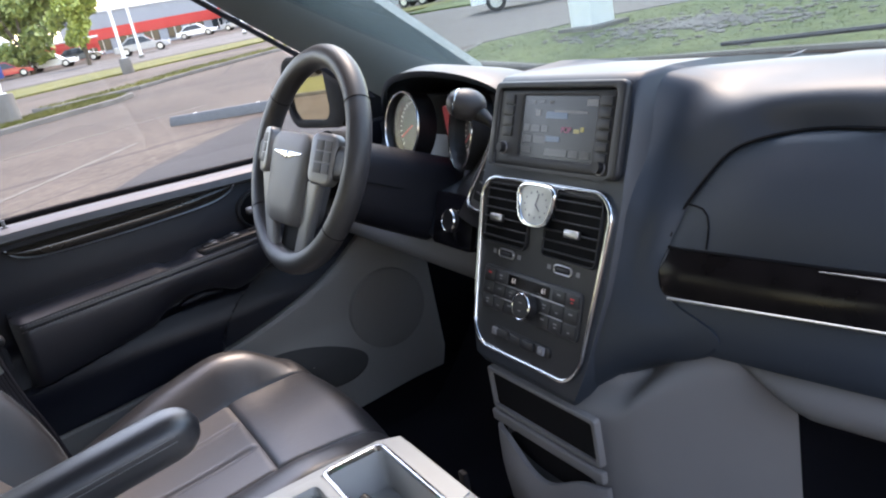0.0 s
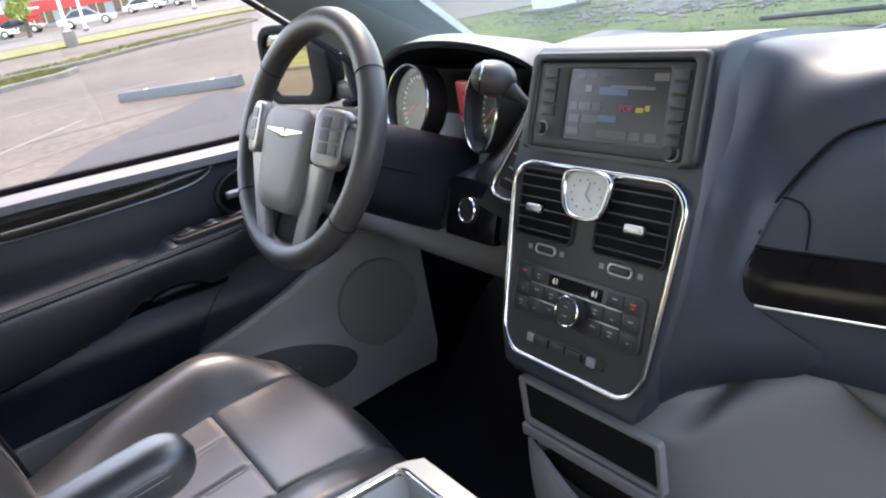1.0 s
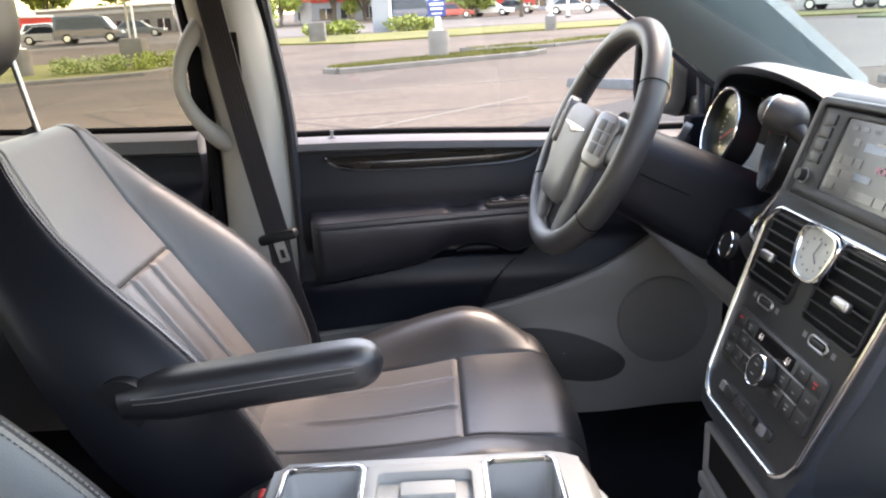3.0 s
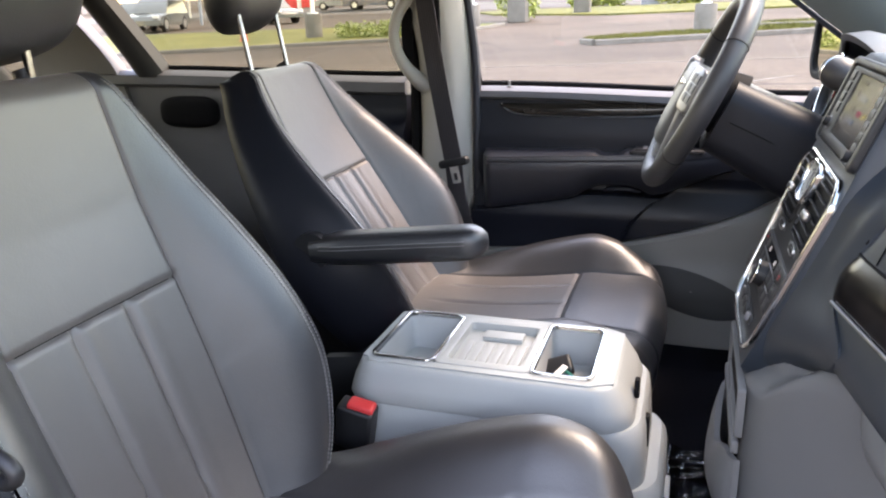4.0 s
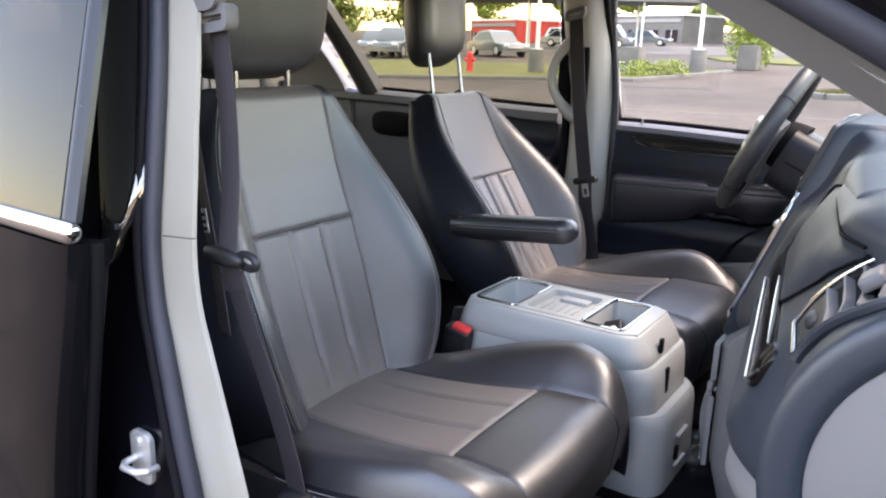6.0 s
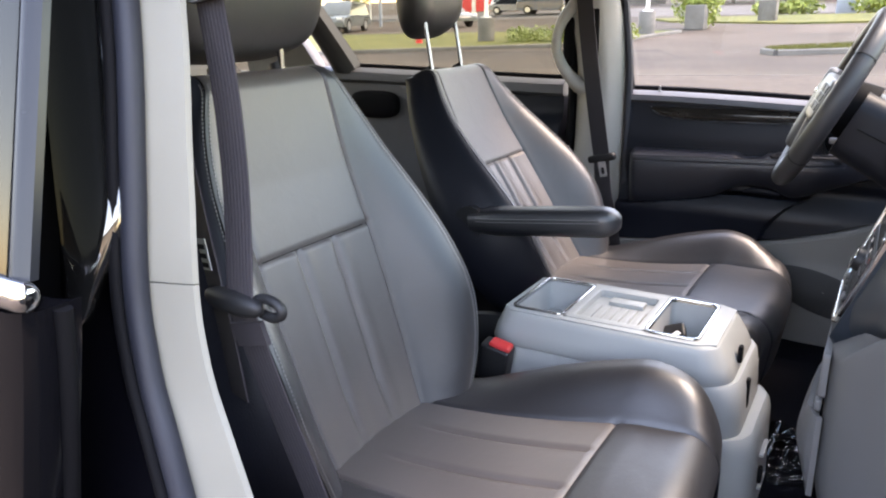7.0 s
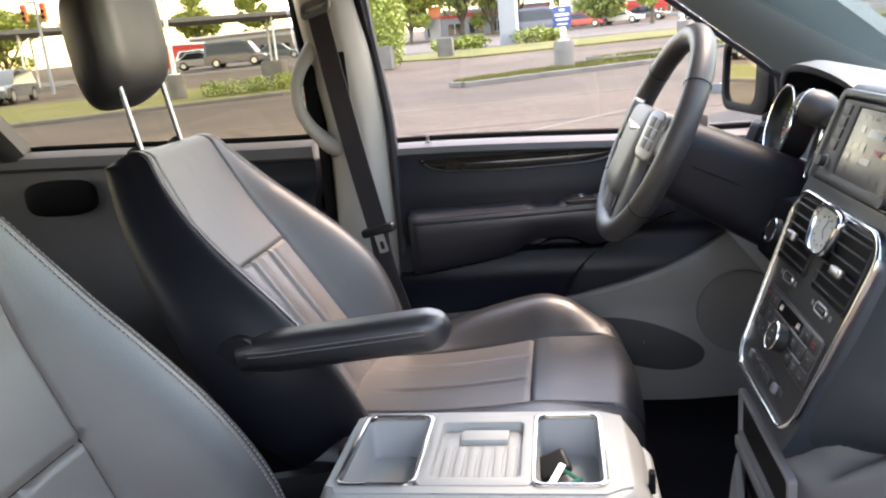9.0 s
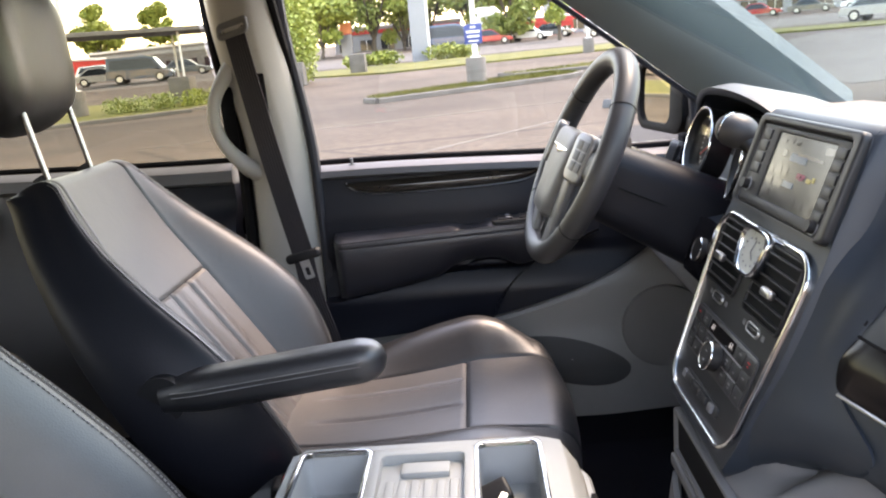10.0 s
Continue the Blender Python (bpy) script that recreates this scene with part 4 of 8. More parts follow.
rear_cabin()
right_side()

# ---- seats ----
M_POST = mat("post_steel", (0.30, 0.30, 0.31), 0.22, metal=1.0, vary=0.1)
def seat(x0, yj, zj, recline, label, group="front seats", inner=1, post=0.03, armrest=False, shield=True, name="front_seat", head=0.136, fwd=-0.030, tilt=0.09, length=0.478):
    """A seat whose back meets its cushion at (x0, yj, zj); inner is the side of the car's middle."""
    g = thing(name, label, "car seat", (x0, yj, 0.44), group)
    J = Vector((x0, yj, zj))
    a = radians(recline)
    U, N = Vector((0, -math.sin(a), math.cos(a))), Vector((0, math.cos(a), math.sin(a)))
    X = Vector((1, 0, 0))
    H, XS = 0.565, 0.124
    W = lambda h: curve(h, [(-0.06, 0.190), (0.0, 0.236), (0.08, 0.272), (0.15, 0.284), (0.25, 0.274), (0.34, 0.250), (0.44, 0.207), (0.50, 0.172), (0.54, 0.144), (0.565, 0.130)])
    xs = lambda h: curve(h, [(-0.05, 0.108), (0.10, 0.120), (0.30, XS), (0.45, 0.117), (0.565, 0.109)])
    bump = lambda h: curve(h, [(-0.06, 0.030), (0.02, 0.066), (0.13, 0.086), (0.22, 0.078), (0.35, 0.046), (0.46, 0.018), (0.55, 0.002)])
    T = 0.095

    bunch = lambda t: 0.6 * t + 0.4 * t * t * (3 - 2 * t)
    RQ = 0.64
    R = lambda h: xs(h) + RQ * (W(h) - xs(h))          # ridge of the bolster, where the stitching runs

    def crown(v):
        """Row v in 0..1 -> (height, setback) over the front and round the top edge."""
        if v < 0.88:
            return -0.06 + (H - 0.035 + 0.06) * v / 0.88, 0.0
        t = (v - 0.88) / 0.12 * math.pi / 2
        return H - 0.035 + 0.035 * math.sin(t), 0.045 * (1 - math.cos(t))

    def back_pt(x, v, seam=True):
        h, set_ = crown(v)
        w, s = W(h), xs(h)
        ax = abs(x)
        lum = 0.008 * math.sin(math.pi * max(0, min(1, h / 0.40))) - 0.004
        if ax <= s:
            d = lum + 0.006 * (ax / s) ** 2
        else:
            q = (ax - s) / (w - s)
            rise = math.sin(min(1.0, q / 0.62) * math.pi / 2) ** 1.3
            fall = 0.0 if q < 0.62 else ((q - 0.62) / 0.38) ** 2.2
            d = lum + 0.006 + bump(h) * rise - (bump(h) * 0.45 + 0.030) * fall
        d += groove(ax - s, 0.0024, 0.004)
        if ax < s + 0.004:
            d += groove(h - 0.300, 0.0024, 0.004)
            if h < 0.30:
                for fx in (-0.040, 0.040):
                    d += groove(x - fx * (1 - 0.15 * (0.30 - h)), 0.0045, 0.008 * smooth01(-0.02, 0.10, h)) + groove(abs(x - fx) - 0.014, 0.012, -0.002)
        d += 0.12 * h * (h / H - 1.0)                  # the top leans forward, the lower back falls away
        return J + X * x + U * h + N * (d - set_)

    def patch(name, xa, xb, va, vb, nx, nv, material, lab=""):
        bm = B()
        rows = []
        for i in range(nv):
            v = va + (vb - va) * i / (nv - 1)
            h, _ = crown(v)
            rows.append([back_pt(xa(h) + (xb(h) - xa(h)) * bunch(j / (nx - 1)), v) for j in range(nx)])
        loft(bm, rows)
        return part(name, bm, material, g, lab, angle=80, out=N)

    vmid = (0.300 + 0.06) / (H - 0.035 + 0.06) * 0.88
    patch("back_lower_panel", lambda h: -xs(h), xs, 0.0, vmid, 73, 70, M_INSERT, "fluted lower back panel")
    patch("back_upper_panel", lambda h: -xs(h), xs, vmid, 1.0, 57, 60, M_INSERT, "smooth upper back panel")
    for s in (-1, 1):
        bo = patch("back_bolster", lambda h: s * xs(h), lambda h: s * R(h), 0.0, 1.0, 26, 100, M_LEATHER, "rounded side bolster")
        bm = B()
        rows = []
        for i in range(80):
            v = i / 79
            h, set_ = crown(v)
            e = back_pt(s * W(h), v)
            depth = (e - J - U * h).dot(N)
            row = [back_pt(s * (R(h) + (W(h) - R(h)) * j / 9), v) + N * groove(j / 9, 0.12, 0.003) for j in range(9)]
            for j in range(9):
                u = j / 8
                row.append(e + X * (s * 0.012 * math.sin(math.pi * u * 0.8)) - N * ((depth + T - 0.02) * u))
            rows.append(row)
        loft(bm, rows)
        part("back_side", bm, M_VINYL, g, "dark side panel of the backrest", angle=80, out=X * s)
        bm = B()
        for off in (-0.006, 0.004):
            for i in range(110):
                v = 0.06 + 0.86 * i / 110
                h, _ = crown(v)
                e = back_pt(s * (R(h) + off), v) + N * 0.0006
                h2, _ = crown(v + 0.0045)
                e2 = back_pt(s * (R(h2) + off), v + 0.0045) + N * 0.0006
                cyl(bm, e, e2, 0.0008, n=4)
        part("stitching", bm, M_THREAD, bo, "pale double stitching")["kind"] = "stuff"
    bm = B()
    rows = []
    for i in range(40):
        v = i / 39
        h, set_ = crown(v)
        w = W(h)
        rows.append([J + X * (w * u) + U * (h - 0.006 * (v > 0.95)) - N * (T - 0.02 + 0.02 * (1 - abs(u) ** 4)) * (1.0 if v < 0.97 else 0.9) for u in span(-1, 1, 17)])
    h1, s1 = crown(1.0)
    rows.append([J + X * (W(h1) * u) + U * h1 - N * s1 for u in span(-1, 1, 17)])
    loft(bm, rows)
    part("back_cover", bm, M_VINYL, g, "dark rear cover", angle=80, out=-N)

    # dark piping sunk into the seams of the back
    bm = B()
    tube(bm, [back_pt(-xs(0.300) + 2 * xs(0.300) * i / 24, vmid) - N * 0.0004 for i in range(25)], 0.0011, 6)
    part("seam", bm, M_BLACK, g)
    for s in (-1, 1):
        bm = B()
        tube(bm, [back_pt(s * xs(crown(v)[0]), v) - N * 0.0005 for v in span(0.03, 1.0, 60)], 0.0011, 6)
        part("seam", bm, M_BLACK, g)

    # cushion
    L, YS = length, 0.325
    CW = lambda y: curve(y, [(-0.06, 0.225), (0.05, 0.250), (0.15, 0.266), (0.28, 0.272), (0.40, 0.262), (0.50, 0.236)])
    cs = lambda y: curve(y, [(-0.06, 0.118), (0.10, 0.126), (0.325, 0.140), (0.48, 0.152)])

    def cpath(v):
        """Row v -> (forward, drop): the top, then the rolled front edge, then the apron."""
        if v < 0.72:
            y = -0.06 + (L - 0.055 + 0.06) * v / 0.72
            return y, 0.0
        if v < 0.90:
            t = (v - 0.72) / 0.18 * math.pi / 2
            return L - 0.055 + 0.055 * math.sin(t), 0.055 * (1 - math.cos(t))
        return L - 0.012 * (v - 0.90) / 0.10, 0.055 + 0.085 * (v - 0.90) / 0.10

    def cush_pt(x, v):
        y, drop = cpath(v)
        w, s = CW(y), cs(y)
        ax = abs(x)
        base = -0.006 + tilt * y - 0.008 * math.sin(math.pi * max(0, min(1, y / 0.34))) - 0.10 * max(0.0, y - 0.36)
        bh = curve(y, [(-0.06, -0.004), (0.05, 0.006), (0.125, 0.026), (0.205, 0.046), (0.285, 0.058), (0.345, 0.060), (0.405, 0.050), (0.445, 0.030), (0.475, 0.012)]) * (1.0 if x < 0 else 0.55) * (1 - smooth01(0.0, 0.05, drop))
        if ax <= s:
            z = base - 0.004 * (ax / s) ** 2
        else:
            q = (ax - s) / (w - s)
            rise = math.sin(min(1.0, q / 0.6) * math.pi / 2) ** 1.2
            fall = 0.0 if q < 0.72 else ((q - 0.72) / 0.28) ** 2.4
            z = base - 0.004 + bh * rise - (bh * 0.5 + 0.028) * fall
        yy = y
        g1 = groove(ax - s, 0.0026, 0.004)
        if ax < s + 0.004:
            if drop < 0.01:
                g1 += groove(y - YS, 0.0026, 0.004)
            if y < YS - 0.008 and drop == 0:
                for fx in (-0.046, 0.046):
                    g1 += groove(x - fx * (1 + 0.25 * y), 0.005, 0.006 * smooth01(0.02, 0.10, y) )
        z += g1 * (1 if drop < 0.03 else 0)
        yy += (0 if drop < 0.03 else g1)
        side = 0.015 * (ax / w) ** 2 * smooth01(0.3, 0.48, y)
        return J + Vector((x, yy - side * 1.4, z - drop))

    def cpatch(name, xa, xb, va, vb, nx, nv, material, lab=""):
        bm = B()
        rows = []
        for i in range(nv):
            v = va + (vb - va) * i / (nv - 1)
            y, _ = cpath(v)
            rows.append([cush_pt(xa(y) + (xb(y) - xa(y)) * bunch(j / (nx - 1)), v) for j in range(nx)])
        loft(bm, rows)
        return part(name, bm, material, g, lab, angle=80, out=Vector((0, 0.5, 1)))

    vs = (YS + 0.06) / (L - 0.055 + 0.06) * 0.72
    cpatch("cushion_panel", lambda y: -cs(y), cs, 0.0, vs, 73, 60, M_INSERT, "fluted cushion panel")
    cpatch("cushion_front", lambda y: -cs(y), cs, vs, 1.0, 41, 60, M_LEATHER, "smooth front of the cushion")
    for s in (-1, 1):
        bo = cpatch("cushion_bolster", lambda y: s * cs(y), lambda y: s * CW(y), 0.0, 1.0, 28, 90, M_LEATHER, "raised cushion bolster")
        bm = B()
        rows = []
        for i in range(70):
            v = i / 69
            e = cush_pt(s * CW(cpath(v)[0]), v)
            zb = zj - 0.145
            rows.append([Vector((e.x + s * 0.010 * math.sin(math.pi * u * 0.9), e.y, e.z + (min(zb, e.z - 0.002) - e.z) * u)) for u in span(0, 1, 9)])
        loft(bm, rows)
        part("cushion_side", bm, M_VINYL, g, "side panel of the cushion", angle=80, out=X * s)
        bm = B()
        for off in (0.007, 0.015):
            for i in range(90):
                v = 0.08 + 0.66 * i / 90
                e, e2 = cush_pt(s * CW(cpath(v)[0]), v), cush_pt(s * CW(cpath(v + 0.005)[0]), v + 0.005)
                o = Vector((s * 0.0045, 0, -off))
                cyl(bm, e + o, e2 + o, 0.0009, n=4)
        part("stitching", bm, M_THREAD, bo, "pale double stitching")["kind"] = "stuff"
    bm = B()
    tube(bm, [cush_pt(-cs(YS) + 2 * cs(YS) * i / 24, vs) - Vector((0, 0, 0.0005)) for i in range(25)], 0.0011, 6)
    part("seam", bm, M_BLACK, g)
    for s in (-1, 1):
        bm = B()
        tube(bm, [cush_pt(s * cs(cpath(v)[0]), v) - Vector((0, 0, 0.0005)) for v in span(0.05, 0.95, 60)], 0.0011, 6)
        part("seam", bm, M_BLACK, g)
    # base
    bm = B()
    box(bm, (x0, yj + 0.20, zj - 0.13), (0.42, 0.44, 0.07), 0.015, 3)
    part("seat_pan", bm, M_BLACK, g)
    for s in (-1, 1):
        bm = B()
        box(bm, (x0 + s * 0.19, yj + 0.20, 0.462), (0.045, 0.56, 0.04), 0.006)
        rl = part("rail", bm, M_HARD, g, "dark seat rail")
        for dy in (0.02, 0.38):
            bm = B()
            box(bm, (x0 + s * 0.19, yj + dy, 0.5 * (0.48 + zj - 0.15)), (0.035, 0.05, zj - 0.15 - 0.46), 0.006)
            part("riser", bm, M_HARD, rl)
        if shield:
            bm = B()
            rows = []
            for i in range(16):
                u = i / 15
                y = yj - 0.10 + 0.42 * u
                top = zj - 0.055 - 0.035 * smooth01(0.5, 1.0, u) + 0.02 * math.sin(math.pi * u)
                rows.append([Vector((x0 + s * (0.268 + 0.014 * math.sin(math.pi * v)), y, top - 0.11 * v)) for v in span(0, 1, 6)])
            slab(bm, rows, (-s * 0.02, 0, 0))
            part("side_shield", bm, M_HARD, g, "dark plastic side shield")
    if shield:
        bm = B()
        box(bm, (x0 - inner * 0.293, yj + 0.05, zj - 0.085), (0.018, 0.20, 0.028), 0.008, 3, None)
        part("recline_lever", bm, M_HARD, g, "dark recline lever")
    # headrest
    sep = 0.072 if armrest else 0.062
    hc = J + U * (H + post + 0.10) + N * fwd
    m = basis(hc, X, U, N)
    bm = B()
    rows = []
    nv = 26
    for i in range(nv + 1):
        a_ = -math.pi / 2 + math.pi * i / nv
        f = lambda v, e: math.copysign(abs(v) ** e, v)
        cy_, sy_ = f(math.cos(a_), 0.42), f(math.sin(a_), 0.62)
        row = []
        for j in range(40):
            o = 2 * math.pi * j / 40
            px = head * cy_ * f(math.cos(o), 0.50) * (1 + 0.04 * sy_)
            pz = 0.058 * cy_ * f(math.sin(o), 0.75)
            py = 0.096 * sy_
            if pz > 0:
                pz -= 0.014 * math.exp(-(px / 0.07) ** 2)
            pz += (0.050 if armrest else 0.042) * (py / 0.1)
            row.append(m @ Vector((px, py, pz)))
        rows.append(row)
    loft(bm, rows, wrap=True)
    hr = part("headrest", bm, M_LEATHER, g, "padded black headrest", angle=80)
    for s in (-1, 1):
        bm = B()
        cyl(bm, J + U * (H - 0.03) + N * -0.045 + X * s * sep, J + U * (H + post + 0.05) + N * (fwd - 0.005) + X * s * sep, 0.0050, n=14)
        part("post", bm, M_POST, hr, "bright steel headrest post")
        bm = B()
        cyl(bm, J + U * (H - 0.02) + N * -0.045 + X * s * sep, J + U * (H + 0.010) + N * -0.045 + X * s * sep, 0.014, 0.011, n=16)
        part("collar", bm, M_HARD, hr)
    if armrest:
        tip = Vector((-0.135, 0.285, 0.878))
        root = Vector((-0.128, -0.040, 0.840))
        d = (tip - root)
        ln = d.length
        d.normalize()
        up = Vector((0, -d.z, d.y))
        bm = B()
        rows = []
        for i in range(70):
            t = i / 69
            k = (1 - max(0, (t - 0.86) / 0.14) ** 2.4) ** 0.5 if t > 0.86 else 1.0
            k *= 0.80 + 0.20 * smooth01(0, 0.2, t)
            k = max(k, 0.05)
            c = root + d * (ln * t)
            rows.append([c + X * (px * 0.034 * k) + up * (pz * 0.030 * k - 0.004 * t) for px, pz in rrect(2, 2, 0.80, 8)])
        loft(bm, rows, wrap=True, caps=True)
        ar = part("armrest", bm, M_LEATHER, g, "padded folding armrest", angle=85)
        bm = B()
        for oz in (0.004, 0.011):
            for s in (-1, 1):
                for i in range(80):
                    t = 0.06 + 0.84 * i / 80
                    k = 0.80 + 0.20 * smooth01(0, 0.2, t)
                    c = root + d * (ln * t) + X * (s * 0.0345 * k) + up * (oz - 0.004 * t)
                    cyl(bm, c, c + d * 0.003, 0.0008, n=4)
        part("stitching", bm, M_THREAD, ar, "pale double stitching")["kind"] = "stuff"
        bm = B()
        cyl(bm, root + X * -0.03, root + X * 0.02, 0.035, n=24)
        part("pivot", bm, M_HARD, ar)
    return g


seat(-0.397, 0.060, 0.676, 31, "reclined black leather driver seat with folding armrest", inner=1, post=0.086, armrest=True, head=0.114, fwd=0.026, tilt=0.07, length=0.518)
seat(0.443, 0.105, 0.664, 17, "black leather passenger seat beside the open door", inner=-1, post=0.018, head=0.158, fwd=-0.012, tilt=0.13)
for sx in (-1, 1):
    seat(sx * 0.43, -1.02, 0.66, 20, "dark leather second-row seat behind the front seats", "rear seats", inner=-sx, shield=False, name="rear_seat")
seat_belt(-1, "dark seat belt hanging at the driver side middle pillar", (-0.765, -0.052, 1.375), (-0.690, 0.050, 0.892), (-0.69, 0.10, 0.60))
seat_belt(1, "dark seat belt hanging beside the passenger seat", (0.722, 0.128, 1.300), (0.750, 0.160, 0.983), (0.722, 0.258, 0.62), blade=False, turn=-0.10)


def belt_buckle(c, label):
    g = thing("belt_buckle", label, "buckle", c, "buckles")
    m = Matrix.Translation(c) @ pose(0, 0, 0, -12, 8, 0)
    bm = B()
    box(bm, (0, 0, -0.035), (0.034, 0.056, 0.075), 0.006, 3, m)
    part("housing", bm, M_HARD, g, "black buckle housing")
    bm = B()
    box(bm, (0.0, 0.006, 0.002), (0.024, 0.040, 0.016), 0.005, 3, m)
    part("button", bm, M_RED, g, "red release button")
    bm = B()
    strap(bm, [m @ Vector((0, 0, -0.06)), m @ Vector((0, -0.01, -0.20))], (0, 1, 0), 0.04, 0.004)
    part("stalk", bm, M_HARD, g)


belt_buckle((0.151, 0.160, 0.697), "black belt buckle with red button beside the console")
belt_buckle((-0.150, 0.115, 0.67), "black belt buckle with red button beside the driver seat")

M_GLOSSBROWN = mat("gloss_brown_wood", (0.006, 0.005, 0.005), 0.16, spec=0.2, coat=0.0, vary=0.5, big=18)
M_SCREEN = mat("screen_glass", (0.016, 0.016, 0.015), 0.22, spec=0.5, vary=0.05, big=14, emit=0.006)
M_LIT = mat("lit_white", (0.085, 0.082, 0.072), 0.22, coat=0.1, vary=0, emit=0.02)
M_DIM = mat("lit_dim", (0.034, 0.033, 0.031), 0.22, coat=0.1, vary=0, emit=0.015)
M_BLUELIT = mat("lit_blue", (0.03, 0.06, 0.10), 0.22, coat=0.1, vary=0, emit=0.03)
M_PINKLIT = mat("lit_pink", (0.18, 0.02, 0.06), 0.22, coat=0.1, vary=0, emit=0.05)
M_YELLIT = mat("lit_yellow", (0.17, 0.15, 0.025), 0.22, coat=0.1, vary=0, emit=0.05)
M_REDLIT = mat("lit_red", (0.30, 0.045, 0.05), 0.3, vary=0.25, big=60, emit=0.03)
M_HUB = mat("hub_plastic", (0.105, 0.105, 0.108), 0.5, grain=0.0004, scale=700, kind="voronoi", bump=0.25, vary=0.05)
M_SILVERPLASTIC = mat("silver_plastic", (0.22, 0.22, 0.225), 0.35, metal=0.5, vary=0.05)
M_BIN = mat("bin_lining", (0.36, 0.375, 0.37), 0.6, vary=0.08)
M_LENS = glass("gauge_lens", (0.92, 0.93, 0.92))
for node in M_LENS.node_tree.nodes:
    if node.bl_idname == "ShaderNodeMath" and node.operation == "MULTIPLY_ADD":
        node.inputs[1].default_value, node.inputs[2].default_value = 0.2, 0.012
M_SPOKE = mat("satin_spoke", (0.20, 0.20, 0.205), 0.4, metal=0.3, vary=0.05)
M_LCD = mat("lit_segments", (0.45, 0.46, 0.46), 0.3, vary=0, emit=0.05)

# ---- dashboard ----
SO = Vector((0, 0.7245, 0.935))
SU, SN = Vector((0, 0.347, 0.938)).normalized(), Vector((0, -0.938, 0.347)).normalized()
ST = basis(SO, (1, 0, 0), SU, SN)


def face_lead(x):
    """How far the passenger face stands back at x: it slants away from the centre and wraps round at the end."""
    return -0.037 + 0.158 * (x - 0.203) + 1.6 * max(0.0, x - 0.64) ** 1.5


def dash_section(x):
    """Profile (y, z) of the dashboard at x, from the windshield over the top down the face and under."""
    p = smooth01(0.10, 0.22, x)                     # 1 on the passenger side
    wrap = face_lead(x) * p if x > 0 else 0.05 * max(0.0, (abs(x) - 0.56) / 0.28) ** 2
    pas = [(1.262, 1.112), (1.13, 1.140), (1.00, 1.156), (0.925, 1.158), (0.893, 1.151), (0.866, 1.138), (0.857, 1.124), (0.868, 1.106), (0.850, 1.060), (0.820, 1.000), (0.809, 0.978), (0.792, 0.930), (0.780, 0.900), (0.785, 0.884), (0.83, 0.878), (1.10, 0.88)]
    drv = [(1.262, 1.112), (1.14, 1.128), (1.04, 1.132), (0.98, 1.120), (0.93, 1.085), (0.905, 1.05), (0.895, 1.02), (0.885, 1.005), (0.845, 1.000), (0.80, 0.992), (0.785, 0.975), (0.772, 0.945), (0.765, 0.925), (0.775, 0.912), (0.83, 0.905), (1.10, 0.90)]
    out = []
    back = 1 - smooth01(0.30, 0.46, x)              # the brow fades towards the centre
    for i, ((ya, za), (yb, zb)) in enumerate(zip(drv, pas)):
        y, z = ya + (yb - ya) * p, za + (zb - za) * p
        if 3 <= i <= 6:
            y, z = y + (0.032 if i == 6 else 0.044) * back * p, z - (0.008 if i == 6 else 0.014) * back * p
        y -= 0.135 * x * x * smooth01(1.05, 1.25, y)
        out.append((y + wrap * (smooth01(1.20, 0.92, y) if x > 0 else (1 if y < 1.2 else 0.2)), z))
    return out


d = dash = thing("dashboard", "dark soft-touch dashboard with pale lower half", "dashboard", (0, 1.0, 0.9))
bm = B()
loft(bm, [[Vector((x, y, z)) for y, z in dash_section(x)] for x in span(-0.83, 0.82, 90)], caps=True)
part("pad", bm, M_DASH, d, "grained dark dash pad", angle=60)

# centre stack housing
bm = B()
rows = []
for b, w, c in ((-0.156, 0.085, -0.050), (-0.146, 0.102, -0.012), (-0.134, 0.112, -0.001), (-0.10, 0.124, 0.0), (0.0, 0.141, 0.0), (0.115, 0.147, 0.0), (0.14, 0.144, 0.0), (0.20, 0.140, 0.0), (0.252, 0.137, 0.0), (0.262, 0.135, -0.006), (0.268, 0.132, -0.020), (0.290, 0.128, -0.10), (0.312, 0.115, -0.20), (0.3495, 0.110, -0.42)):
    row = []
    for u, k in ((-1.10, -0.26), (-1.08, -0.10), (-1.04, -0.03), (-1.0, -0.006), (-0.97, 0.0), (-0.6, 0.0), (0, 0.0), (0.6, 0.0), (0.97, 0.0), (1.0, -0.006), (1.04, -0.03), (1.10, -0.10), (1.14, -0.26)):
        q = ST @ Vector((0.006 * smooth01(0.115, 0.20, b) + w * u, b, c))
        k *= max(0.0, 1 + 5 * min(0.0, c + 0.02))
        row.append(Vector((q.x, q.y - k, q.z - (0.03 if abs(u) >= 1.10 else 0))))
    rows.append(row)
loft(bm, rows, caps=False)
stack = part("centre_housing", bm, M_DASH, d, "dark centre housing of the controls", angle=50)

# flank that joins the housing to the glove box face
FW = [(-0.150, 0.095), (-0.134, 0.112), (-0.10, 0.124), (0.0, 0.141), (0.115, 0.147), (0.20, 0.146), (0.262, 0.141)]
# outer edge of the flank: height and x of the line where it meets the lid, the gloss strip and the pale tray
FLANK_EDGE = [(0.828, 0.152), (0.848, 0.182), (0.868, 0.218), (0.888, 0.262), (0.900, 0.285), (0.915, 0.262), (0.930, 0.222), (0.943, 0.203), (0.960, 0.191), (0.985, 0.192), (1.010, 0.197), (1.035, 0.207), (1.060, 0.221), (1.088, 0.243), (1.104, 0.268), (1.120, 0.284), (1.140, 0.300)]


